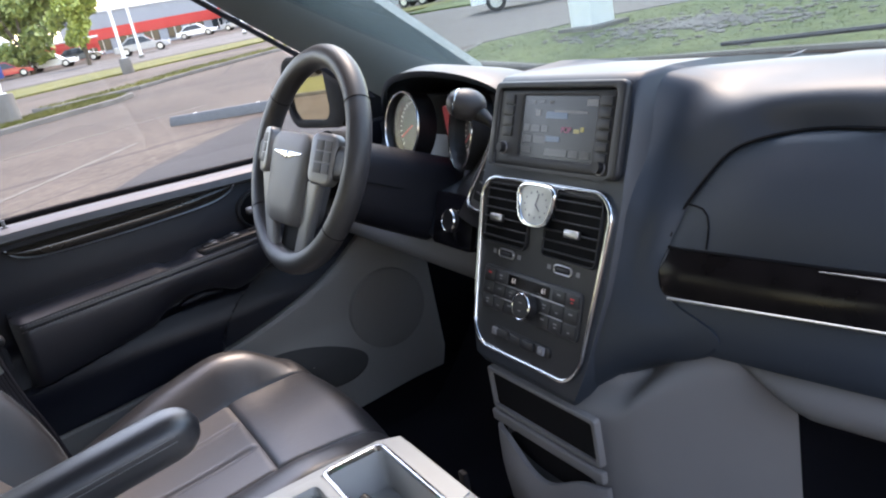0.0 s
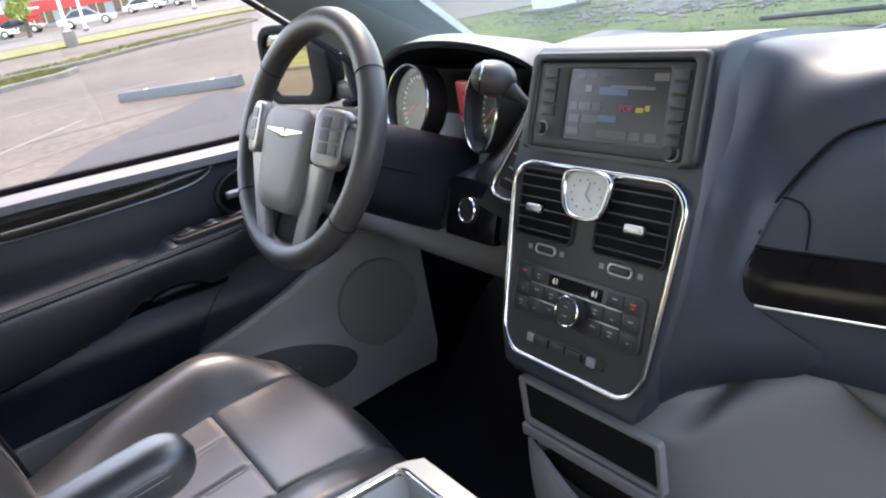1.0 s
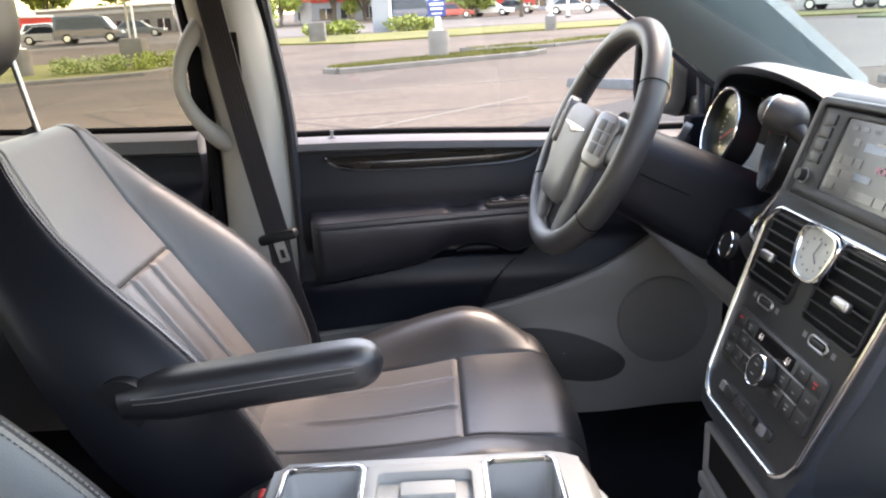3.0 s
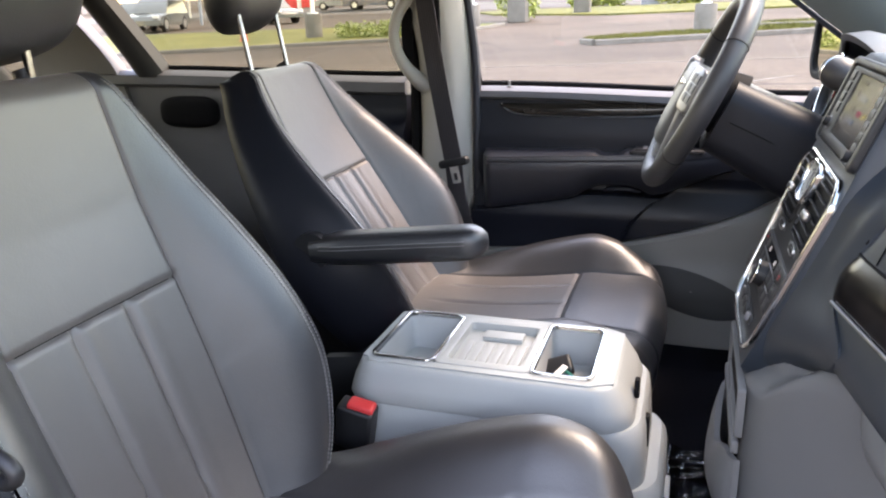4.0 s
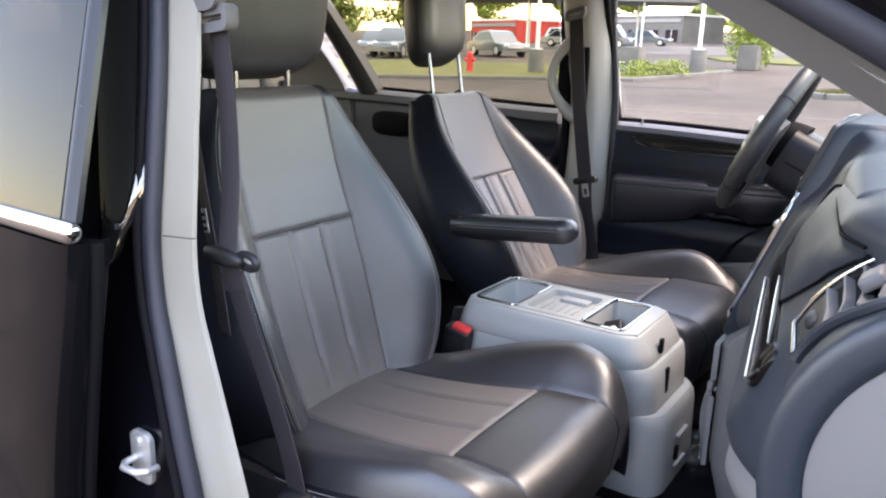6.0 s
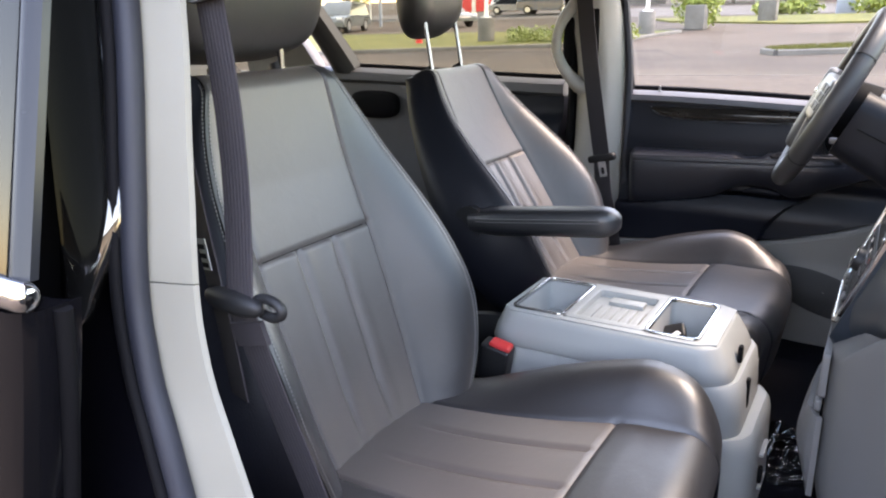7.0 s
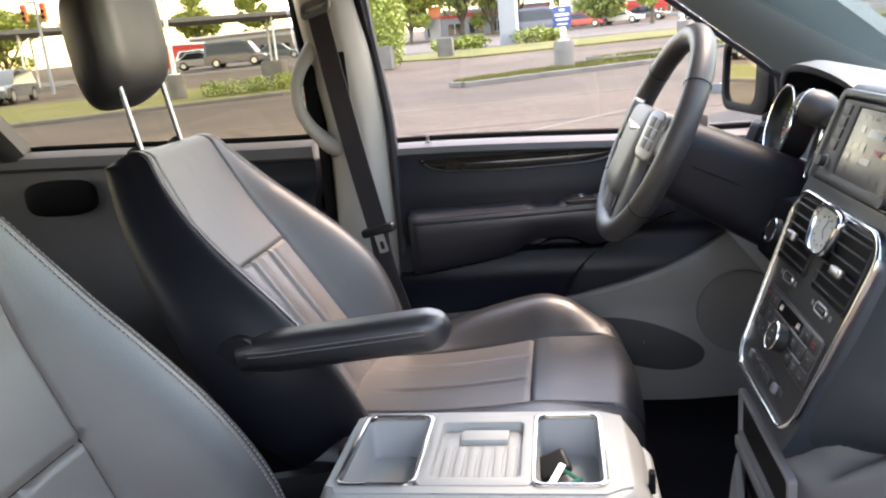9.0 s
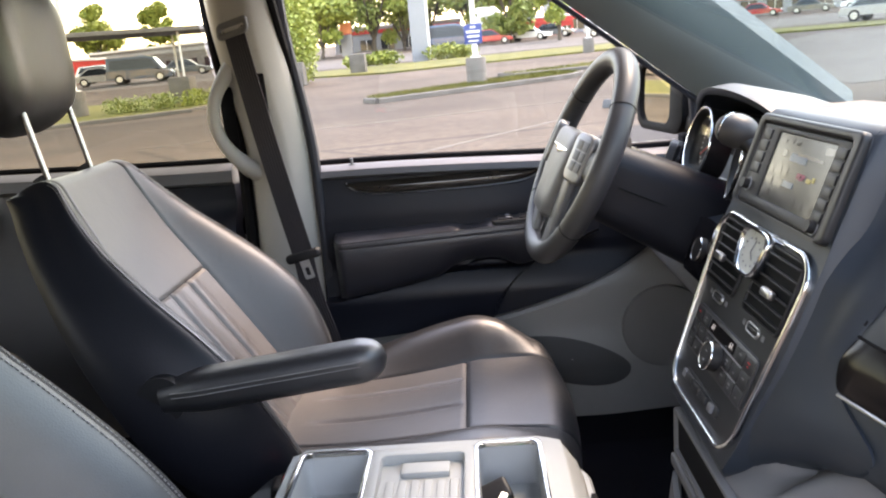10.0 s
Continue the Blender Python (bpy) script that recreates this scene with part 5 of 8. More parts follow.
def flank_inner(x1, z1):
    """Point of the flank's edge on the passenger face."""
    sec = dash_section(x1)
    y1 = next((ya + (yb - ya) * (za - z1) / (za - zb) for (ya, za), (yb, zb) in zip(sec[3:12], sec[4:13]) if za >= z1 >= zb), sec[12][0] + 0.25 * max(0.0, 0.905 - z1))
    return Vector((x1, y1 - 0.003, z1))


def flank_outer(b, sink=0.0):
    w_ = [p0[1] + (p1[1] - p0[1]) * (b - p0[0]) / (p1[0] - p0[0]) for p0, p1 in zip(FW, FW[1:]) if p0[0] - 1e-6 <= b <= p1[0] + 1e-6][0]
    return ST @ Vector((w_ - 0.006, b, -0.003 - sink))


def spline(pts, n):
    """Smooth line of n points through pts."""
    out = []
    for i in range(n):
        f = (len(pts) - 1) * i / (n - 1)
        k = min(int(f), len(pts) - 2)
        t = f - k
        p1, p2 = pts[k], pts[k + 1]
        p0, p3 = pts[max(0, k - 1)], pts[min(len(pts) - 1, k + 2)]
        out.append(p1 + 0.5 * t * ((p2 - p0) + t * ((2 * p0 - 5 * p1 + 4 * p2 - p3) + t * (3 * p1 - p0 - 3 * p2 + p3))))
    return out


# stations along the flank: back edge, shoulder, valley, rounded brow, edge at the lid
stations = []
for v in (0.0, 0.09, 0.18, 0.27, 0.36, 0.45, 0.54, 0.64):
    b, z1 = -0.150 + 0.412 * v, 0.828 + 0.310 * v
    s0, s1 = flank_outer(b, 0.03 * smooth01(0.15, 0.0, v)), flank_inner(curve(z1, FLANK_EDGE), z1)
    row = []
    for u in (0.0, 0.12, 0.40, 0.72, 1.0):
        bend = 0.35 * u + 0.65 * math.sin(u * math.pi / 2) ** 1.2
        row.append(Vector((s0.x + (s1.x - s0.x) * u, s0.y + (s1.y - s0.y) * bend - (0.006 * smooth01(0.94, 0.99, z1) if u == 0.72 else 0), s0.z + (s1.z - s0.z) * u)))
    stations.append(row)
V3 = lambda *c: Vector(c)
stations += [
    [flank_outer(0.155), V3(0.143, 0.795, 1.083), V3(0.163, 0.811, 1.082), V3(0.187, 0.815, 1.078), flank_inner(0.221, 1.060)],
    [flank_outer(0.215), V3(0.143, 0.816, 1.138), V3(0.170, 0.836, 1.126), V3(0.204, 0.8285, 1.107), flank_inner(0.243, 1.088)],
    [flank_outer(0.258), V3(0.147, 0.842, 1.170), V3(0.184, 0.858, 1.153), V3(0.228, 0.840, 1.128), flank_inner(0.268, 1.103)],
    [V3(0.134, 0.880, 1.172), V3(0.158, 0.885, 1.169), V3(0.210, 0.884, 1.156), V3(0.262, 0.852, 1.139), flank_inner(0.300, 1.110)],
    [V3(0.130, 0.960, 1.160), V3(0.190, 0.925, 1.166), V3(0.250, 0.900, 1.158), V3(0.312, 0.860, 1.146), flank_inner(0.350, 1.113)],
    [V3(0.200, 1.040, 1.150), V3(0.280, 0.965, 1.164), V3(0.330, 0.922, 1.163), V3(0.385, 0.868, 1.149), flank_inner(0.420, 1.114)],
    [V3(0.360, 1.070, 1.147), V3(0.420, 0.985, 1.161), V3(0.455, 0.935, 1.162), V3(0.480, 0.880, 1.147), flank_inner(0.500, 1.115)],
    [V3(0.520, 1.090, 1.144), V3(0.540, 1.010, 1.155), V3(0.560, 0.950, 1.156), V3(0.580, 0.900, 1.146), flank_inner(0.590, 1.116)],
]
cols = [spline([st[j] for st in stations], 76) for j in range(5)]
bm = B()
slab(bm, [spline([c[i] for c in cols], 26) for i in range(76)], (0.0, 0.022, -0.006))
part("flank", bm, M_DASH, stack, angle=75)

# chrome ring and control face
def stack_outline(g):
    """Rounded outline of the control face, narrowing downwards, grown by g."""
    k = [(-0.125, 0.79), (-0.07, 0.895), (-0.02, 0.962), (0.04, 0.99), (0.125, 1.0)]
    return [(x * curve(y, k), y) for x, y in rrect(0.266 + 2 * g, 0.240 + 2 * g, 0.034 + g, 9, 0, 0.002)]


bm = B()
plate(bm, stack_outline(0.003), -0.004, 0.007, ST, 0.003, 3, hole=stack_outline(-0.004))
part("chrome_surround", bm, M_CHROME, stack, "chrome surround of the controls")
bm = B()
plate(bm, stack_outline(-0.003), -0.002, 0.002, ST)
part("control_face", bm, M_PANEL, stack, "charcoal control face")

# vents
for side, (va, vb_) in ((-1, (-0.120, -0.016)), (1, (0.013, 0.120))):
    cxv, wv = (va + vb_) / 2, vb_ - va
    bm = B()
    plate(bm, rrect(wv, 0.086, 0.010, 4, cxv, 0.072, 0.97), 0.0, 0.006, ST, 0.002, hole=rrect(wv - 0.006, 0.080, 0.007, 4, cxv, 0.072, 0.97))
    v = part("air_vent", bm, M_HARD, stack, "black air vent")
    bm = B()
    plate(bm, rrect(wv - 0.004, 0.082, 0.007, 4, cxv, 0.072, 0.97), 0.0, 0.0028, ST)
    part("vent_throat", bm, M_BLACK, v)
    for i in range(6):
        bm = B()
        b0 = 0.0395 + 0.0132 * i
        box(bm, (cxv, b0, 0.0052), (wv - 0.008, 0.0020, 0.0046), 0.0007, 1, ST)
        part("vane", bm, M_HARD, v)
    bm = B()
    box(bm, (cxv + side * 0.012, 0.067, 0.012), (0.026, 0.010, 0.008), 0.003, 3, ST)
    part("vent_tab", bm, M_SILVER, v, "silver vent tab")
# clock
ck = []
for i in range(40):
    a = 2 * math.pi * i / 40
    c_, s_ = math.cos(a), math.sin(a)
    f = lambda v, e: math.copysign(abs(v) ** e, v)
    yy = f(s_, 0.62)
    ck.append((0.0435 * f(c_, 0.60) * (0.70 + 0.30 * (yy + 1) / 2), 0.0295 * yy))
M_CK = ST @ Matrix.Translation((0.000, 0.094, 0.0))
bm = B()
plate(bm, ck, 0.0, 0.015, M_CK, 0.004, 3, hole=[(x * 0.83, y * 0.83) for x, y in ck])
clock = part("clock", bm, M_CHROME, stack, "chrome-framed analogue clock")
bm = B()
plate(bm, [(x * 0.84, y * 0.84) for x, y in ck], 0.0, 0.0105, M_CK)
part("clock_face", bm, mat("clock_face", (0.50, 0.52, 0.48), 0.3, coat=0.5, vary=0.06, big=40), clock, "silvery clock face")
for i in range(12):
    a = 2 * math.pi * i / 12
    bm = B()
    box(bm, (0.023 * math.sin(a), 0.017 * math.cos(a), 0.011), (0.0012, 0.0024, 0.001), 0, 1, M_CK)
    part("hour_mark", bm, M_SATIN, clock)
for ang, ln in ((20, 0.016), (130, 0.012)):
    bm = B()
    box(bm, (0, ln / 2, 0.0116), (0.0010, ln, 0.0008), 0, 1, M_CK @ pose(0, 0, 0, 0, 0, -ang))
    part("clock_hand", bm, M_SATIN, clock)
# thumb wheels under the vents
for cx_ in (-0.060, 0.060):
    bm = B()
    plate(bm, rrect(0.036, 0.013, 0.006), 0.0, 0.0042, ST @ Matrix.Translation((cx_, 0.0185, 0)), 0.001, hole=rrect(0.030, 0.008, 0.0038))
    w = part("wheel_bezel", bm, M_SILVER, stack, "silver bezel of a thumb wheel")
    bm = B()
    box(bm, (cx_, 0.0185, 0.002), (0.026, 0.007, 0.006), 0.002, 2, ST)
    part("thumb_wheel", bm, M_HARD, w)
    for o in (-0.028, 0.028):
        bm = B()
        box(bm, (cx_ + o, 0.0185, 0.002), (0.007, 0.006, 0.001), 0, 1, ST)
        part("pictogram", bm, M_SATIN, stack)
# climate panel
bm = B()
plate(bm, rrect(0.208, 0.062, 0.007, 4, 0, -0.033), 0.0, 0.005, ST, 0.002)
cl = part("climate_panel", bm, mat("climate_plastic", (0.028, 0.029, 0.031), 0.35, vary=0.05), stack, "charcoal climate control panel")
bm = B()
plate(bm, rrect(0.088, 0.015, 0.002, 3, -0.001, -0.0145), 0.004, 0.0058, ST)
lcd = part("climate_display", bm, M_GLOSS, cl, "dark temperature display")
DX, DB = 0.004, -0.041
bm = B()
cyl(bm, ST @ Vector((DX, DB, 0.004)), ST @ Vector((DX, DB, 0.019)), 0.0180, 0.0168, 36)
kn = part("dial", bm, M_HARD, cl, "round climate dial")
bm = B()
tube(bm, [ST @ Vector((DX + 0.0172 * math.cos(a), DB + 0.0172 * math.sin(a), 0.018)) for a in span(0, 2 * math.pi * 31 / 32, 32)], 0.0014, 8, closed=True)
part("dial_ring", bm, M_CHROME, kn, "bright ring")
bm = B()
cyl(bm, ST @ Vector((DX, DB, 0.018)), ST @ Vector((DX, DB, 0.0195)), 0.0125, 0.0115, 28)
part("dial_face", bm, M_PANEL, kn)
for da in (-0.0055, 0.0055):
    bm = B()
    box(bm, (DX, DB + da, 0.0198), (0.006, 0.0014, 0.0006), 0, 1, ST)
    part("dial_mark", bm, M_THREAD, kn)
for row, b0 in enumerate((-0.0145, -0.0335, -0.0525)):
    for cx_ in (-0.088, -0.062, -0.036, 0.036, 0.062, 0.088):
        if row == 0 and abs(cx_) < 0.05:
            continue
        bm = B()
        box(bm, (cx_, b0, 0.0047), (0.0245, 0.0165, 0.0028), 0.0012, 2, ST)
        bt = part("button", bm, M_PANEL, cl)
        red = row == 0 and abs(cx_) > 0.08
        for k_, (ou, ov, wu, hv) in enumerate(((0.0, 0.0022, 0.007, 0.0018), (0.0, -0.0022, 0.0045, 0.0016))):
            if (row + k_ + int(cx_ * 1000) % 3) % 4 == 3:
                continue
            bm = B()
            box(bm, (cx_ + ou, b0 + ov, 0.0062), (wu, hv, 0.0005), 0, 1, ST)
            part("button_mark", bm, M_RED if red else M_THREAD, bt)
for u0, u1, bb in ((-0.074, 0.074, -0.0238), (-0.074, -0.022, -0.0432), (0.028, 0.074, -0.0432)):
    bm = B()
    box(bm, ((u0 + u1) / 2, bb, 0.0058), (u1 - u0, 0.0013, 0.0022), 0.0004, 1, ST)
    part("silver_line", bm, M_SILVER, cl)
# lower button row
bm = B()
plate(bm, rrect(0.128, 0.015, 0.006, 4, -0.006, -0.091), 0.0, 0.005, ST, 0.002)
lr = part("switch_bezel", bm, M_HARD, stack, "slim bezel of the lower switches")
for i, cx_ in enumerate((-0.060, -0.041, -0.013, 0.014, 0.042)):
    bm = B()
    box(bm, (cx_, -0.091, 0.006), (0.012 if i in (0, 4) else 0.025, 0.011, 0.006), 0.002, 2, ST)
    part("switch", bm, M_SATIN if i in (0, 4) else M_PANEL, lr)
# radio
bm = B()
plate(bm, rrect(0.258, 0.117, 0.010, 5, 0.005, 0.196, 1.015), 0.0, 0.009, ST, 0.004, 3, hole=rrect(0.228, 0.103, 0.006, 5, 0.004, 0.192))
part("radio_surround", bm, M_PANEL, stack, "charcoal radio surround")
bm = B()
plate(bm, rrect(0.2265, 0.1015, 0.004, 5, 0.004, 0.192), 0.0, 0.006, ST, 0.002, hole=rrect(0.146, 0.081, 0.003, 5, 0.015, 0.195))
rad = part("radio", bm, M_HARD, stack, "black touch-screen radio")
bm = B()
plate(bm, rrect(0.147, 0.082, 0.003, 5, 0.015, 0.195), 0.0, 0.004, ST)
part("screen", bm, M_SCREEN, rad, "lit dim grey touch screen")
for i in range(6):
    bm = B()
    box(bm, (0.1035, 0.229 - 0.0135 * i, 0.0065), (0.020, 0.011, 0.003), 0.0015, 2, ST)
    part("radio_key", bm, M_PANEL, rad)
    if i < 4:
        bm = B()
        box(bm, (-0.087, 0.230 - 0.0145 * i, 0.0065), (0.022, 0.0125, 0.003), 0.0015, 2, ST)
        part("radio_key", bm, M_PANEL, rad)
for cx_, cy_ in ((-0.093, 0.164), (0.104, 0.151)):
    bm = B()
    cyl(bm, ST @ Vector((cx_, cy_, 0.004)), ST @ Vector((cx_, cy_, 0.014)), 0.0068, n=20)
    part("knob", bm, M_HARD, rad)
    bm = B()
    tube(bm, [ST @ Vector((cx_ + 0.0085 * math.cos(a), cy_ + 0.0085 * math.sin(a), 0.006)) for a in span(0, 2 * math.pi * 19 / 20, 20)], 0.001, 6, closed=True)
    part("knob_ring", bm, M_SATIN, rad)
# screen content: soft bars of the menu
def bar(cx_, cy_, w, h, m):
    bm = B()
    box(bm, (cx_, cy_, 0.0044), (w, h, 0.0004), 0, 1, ST)
    part("display_mark", bm, m, rad)
scr = lambda u, v: (0.015 - 0.073 + 0.146 * u, 0.195 + 0.040 - 0.080 * v)
for u, v, w_, h_, mm in ((0.92, 0.10, 0.020, 0.008, M_LIT), (0.22, 0.27, 0.010, 0.008, M_LIT), (0.12, 0.10, 0.014, 0.004, M_DIM), (0.26, 0.09, 0.010, 0.004, M_DIM),
                         (0.48, 0.30, 0.042, 0.009, M_BLUELIT), (0.62, 0.24, 0.050, 0.003, M_LIT), (0.74, 0.25, 0.040, 0.003, M_LIT), (0.45, 0.68, 0.030, 0.007, M_BLUELIT),
                         (0.08, 0.52, 0.012, 0.009, M_DIM), (0.20, 0.52, 0.020, 0.009, M_DIM), (0.33, 0.52, 0.014, 0.009, M_DIM),
                         (0.10, 0.70, 0.018, 0.009, M_DIM), (0.28, 0.70, 0.026, 0.009, M_DIM), (0.10, 0.88, 0.020, 0.008, M_DIM),
                         (0.52, 0.89, 0.044, 0.009, M_DIM), (0.75, 0.89, 0.016, 0.009, M_DIM), (0.90, 0.89, 0.016, 0.009, M_DIM),
                         (0.76, 0.54, 0.010, 0.005, M_YELLIT), (0.83, 0.51, 0.006, 0.006, M_YELLIT)):
    bar(*scr(u, v), w_, h_, mm)

# lower console of the dash: pale panel with a cubby and a scooped drawer
bm = B()
rows = []
side_rows = []
LY = lambda z: 0.684 + 0.030 * smooth01(0.60, 0.46, z) + 0.03 * smooth01(0.79, 0.83, z)
for z in span(0.44, 0.838, 48):
    w0, w1 = -0.092 + 0.02 * smooth01(0.70, 0.45, z), 0.150
    row = [Vector((w0 - 0.004, 1.0, z)), Vector((w0 - 0.002, LY(z) + 0.05, z))]
    row += [Vector((w0 + (w1 - w0) * u, LY(z) + 0.012 * abs(2 * u - 1) ** 8, z)) for u in span(0, 1, 13)]
    row += [Vector((w1 + 0.01 + 0.155 * t, LY(z) + 0.014 + 0.12 * t ** 1.2 + 0.030 * smooth01(0.79, 0.835, z), z + (0.085 * math.sin(math.pi * 0.5 * min(1, t * 1.5))) * smooth01(0.70, 0.83, z))) for t in span(0.05, 1, 16)]
    rows.append(row)
    side_rows.append([row[-1].lerp(Vector((0.330, 1.12, z)), k) + Vector((0.001, 0, 0)) for k in (0.0, 0.3, 0.65, 1.0)])
loft(bm, rows)
lower = part("lower_console", bm, M_GREIGE, d, "pale grey-beige lower console", angle=60, out=Vector((0.3, -1, 0)))
# console side runs on here; dark carpet material stands in for the shadow
bm = B()
slab(bm, side_rows, (-0.012, 0, 0))
part("console_side_shadow", bm, M_CARPET, lower, "rear of the console side, shadow under the tray put into its colour", angle=60)
LM = basis((0.028, 0.684, 0.0), (1, 0, 0), (0, 0, 1), (0, -1, 0))
bm = B()
plate(bm, rrect(0.228, 0.070, 0.006, 4, 0, 0.758), -0.002, 0.008, LM, 0.003, hole=rrect(0.212, 0.054, 0.004, 4, 0, 0.758))
cb = part("cubby", bm, M_GREIGE, lower, "open rectangular cubby")
# no hole is cut: a black plate puts the cubby's shade into colour
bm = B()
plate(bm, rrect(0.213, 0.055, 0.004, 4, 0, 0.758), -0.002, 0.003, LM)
part("cubby_shade", bm, M_BLACK, cb, "flat black plate in place of the shaded cubby hollow")
bm = B()
box(bm, (0, 0.712, 0.006), (0.236, 0.018, 0.010), 0.004, 3, LM)
part("cubby_ledge", bm, M_GREIGE, cb, "pale ledge under the cubby")
# black plate painted for the shade in the drawer mouth
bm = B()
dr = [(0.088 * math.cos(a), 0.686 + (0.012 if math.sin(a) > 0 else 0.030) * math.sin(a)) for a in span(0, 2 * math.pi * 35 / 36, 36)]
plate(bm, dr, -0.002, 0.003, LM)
part("drawer_shade", bm, M_BLACK, lower, "flat black plate for the shaded curved drawer mouth")
bm = B()
rows = []
for i in range(40):
    u = -1 + 2 * i / 39
    e = 0.694 - 0.036 * (0.5 + 0.5 * math.cos(math.pi * min(1.0, abs(u) / 0.82)))
    rows.append([Vector((0.028 + 0.116 * u, 0.684 - 0.005 - 0.030 * (1 - u * u) ** 0.6 * math.sin(math.pi * (0.18 + 0.82 * v)) ** 0.7, e - (e - 0.560) * v)) for v in span(0, 1, 10)])
slab(bm, rows, (0, 0.008, 0))
part("drawer_front", bm, M_GREIGE, lower, "scooped drawer front")

# passenger side: glove box lid, gloss strip, pale tray
bm = B()
rows = []
def face_y(x, z):
    s = dash_section(x)
    for (y0, z0), (y1, z1) in zip(s[6:], s[7:]):
        if z0 >= z >= z1:
            return y0 + (y1 - y0) * (z0 - z) / (z0 - z1)
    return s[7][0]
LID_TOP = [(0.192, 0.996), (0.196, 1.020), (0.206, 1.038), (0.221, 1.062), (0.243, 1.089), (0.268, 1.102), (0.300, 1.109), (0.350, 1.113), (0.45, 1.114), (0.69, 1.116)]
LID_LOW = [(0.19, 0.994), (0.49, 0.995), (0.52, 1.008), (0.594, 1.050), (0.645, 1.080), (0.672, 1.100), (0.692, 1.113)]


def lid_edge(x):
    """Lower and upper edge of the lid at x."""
    lo = next((z0 + (z1 - z0) * (x - x0) / (x1 - x0) for (x0, z0), (x1, z1) in zip(LID_LOW, LID_LOW[1:]) if x0 <= x <= x1), LID_LOW[-1][1])
    return lo, max(lo + 0.001, curve(x, LID_TOP))


for i in range(80):
    x = 0.194 + 0.496 * (i / 79) ** 1.5
    lo, top = lid_edge(x)
    rows.append([Vector((x, face_y(x, z) - 0.002 - 0.012 * smooth01(0.194, 0.30, x) * max(0.0, math.sin(math.pi * (z - lo) / (top - lo))) * min(1, (top - lo) / 0.08), z)) for z in span(lo, top, 22)])
slab(bm, rows, (0, 0.008, 0))
gb = part("glove_box_lid", bm, M_DASH, d, "curved dark glove box lid", angle=60)
bm = B()
tube(bm, [(x, face_y(x, lid_edge(x)[1]) - 0.0035, lid_edge(x)[1] + 0.001) for x in [0.193 + 0.497 * (i / 79) ** 1.6 for i in range(80)]], 0.0019, 6)
part("lid_gap", bm, M_BLACK, gb)
bm = B()
tube(bm, [(x, face_y(x, lid_edge(x)[0]) - 0.0035, lid_edge(x)[0] - 0.001) for x in span(0.193, 0.69, 60)], 0.0016, 6)
part("lower_gap", bm, M_BLACK, gb)
bm = B()
tube(bm, [(x, face_y(x, z) - 0.0025 - 0.012 * smooth01(0.194, 0.30, x) * max(0.0, math.sin(math.pi * (z - lid_edge(x)[0]) / (lid_edge(x)[1] - lid_edge(x)[0]))), z) for x, z in ((0.207, 1.037), (0.217, 1.037), (0.227, 1.035), (0.235, 1.029), (0.239, 1.019), (0.240, 1.007), (0.240, 0.996))], 0.0011, 6)
part("latch_gap", bm, M_BLACK, gb, "thin gap round the flush latch")
bm = B()
rows = []
for i in range(90):
    u = 0.5 - 0.5 * math.cos(math.pi * i / 89)
    x = 0.189 + 0.474 * u
    rr = 0.0245 * (1 - (1 - min(1, u / 0.045)) ** 4) ** 0.25 * (1 - max(0, (u - 0.93) / 0.07) ** 4) ** 0.25 + 0.0004
    zc = 0.9675 + 0.006 * u
    rows.append([Vector((x, face_y(x, zc - rr + 2 * rr * v) - 0.0035 - 0.003 * math.sin(math.pi * v), zc - rr + 2 * rr * v)) for v in span(0, 1, 9)])
slab(bm, rows, (0, 0.010, 0))
part("gloss_strip", bm, M_GLOSSBROWN, d, "gloss dark woodgrain strip")
bm = B()
low_z = lambda x: 0.941 + 0.012 * (x - 0.18) / 0.485
tube(bm, [(x, face_y(x, low_z(x)) - 0.006, low_z(x)) for x in span(0.206, 0.640, 30)] + [(0.655, face_y(0.655, 0.958) - 0.007, 0.960), (0.664, face_y(0.664, 0.972) - 0.007, 0.974)], 0.0018, 8)
part("chrome_line", bm, M_SILVER, d, "thin chrome line")
bm = B()
tube(bm, [(x, face_y(x, 0.990) - 0.005, 0.9895 + 0.004 * (x - 0.18)) for x in span(0.36, 0.630, 20)], [0.0006 + 0.0012 * math.sin(math.pi * i / 19) for i in range(20)], 8)
part("upper_chrome_line", bm, M_SILVER, d, "thin chrome line")
bm = B()
rows = []
for i in range(40):
    x = 0.270 + 0.535 * i / 39
    k = smooth01(0.24, 0.36, x)
    wr = face_lead(x)
    rows.append([Vector((x, 0.83 - 0.025 * k + wr - 0.035 * math.sin(math.pi * v) + 0.10 * v * v, 0.885 - (0.075 * k + 0.03) * v)) for v in span(0, 1, 12)])
slab(bm, rows, (0, 0.02, 0.004))
part("lower_glove_tray", bm, M_GREIGE, d, "pale lower tray on the passenger side", angle=60)
# outer vent on the passenger end
EC = Vector((0, 1.047, 0.965))
def end_pt(x, deg, r):
    r += 0.015 * smooth01(0.76, 0.65, x)
    return EC + Vector((x, r * math.cos(radians(deg)), r * math.sin(radians(deg))))
bm = B()
loft(bm, [[end_pt(x, t, 0.168) for t in span(40, 250, 50)] for x in span(0.655, 0.826, 12)])
part("end_body", bm, M_DASH, d, "rounded end of the dashboard", out=Vector((0, -1, 0.3)))
va = lambda u: 160 - 66 * u
vtop = lambda u: 0.668 + 0.045 * u
vlow = lambda u: 0.742 + 0.062 * smooth01(0, 0.6, u)
bm = B()
tube(bm, [end_pt(vlow(0) - 0.004, va(0), 0.176)] + [end_pt(vtop(u), va(u), 0.177) for u in span(0, 1, 30)] + [end_pt(vlow(1), va(1), 0.176)], 0.0026, 10)
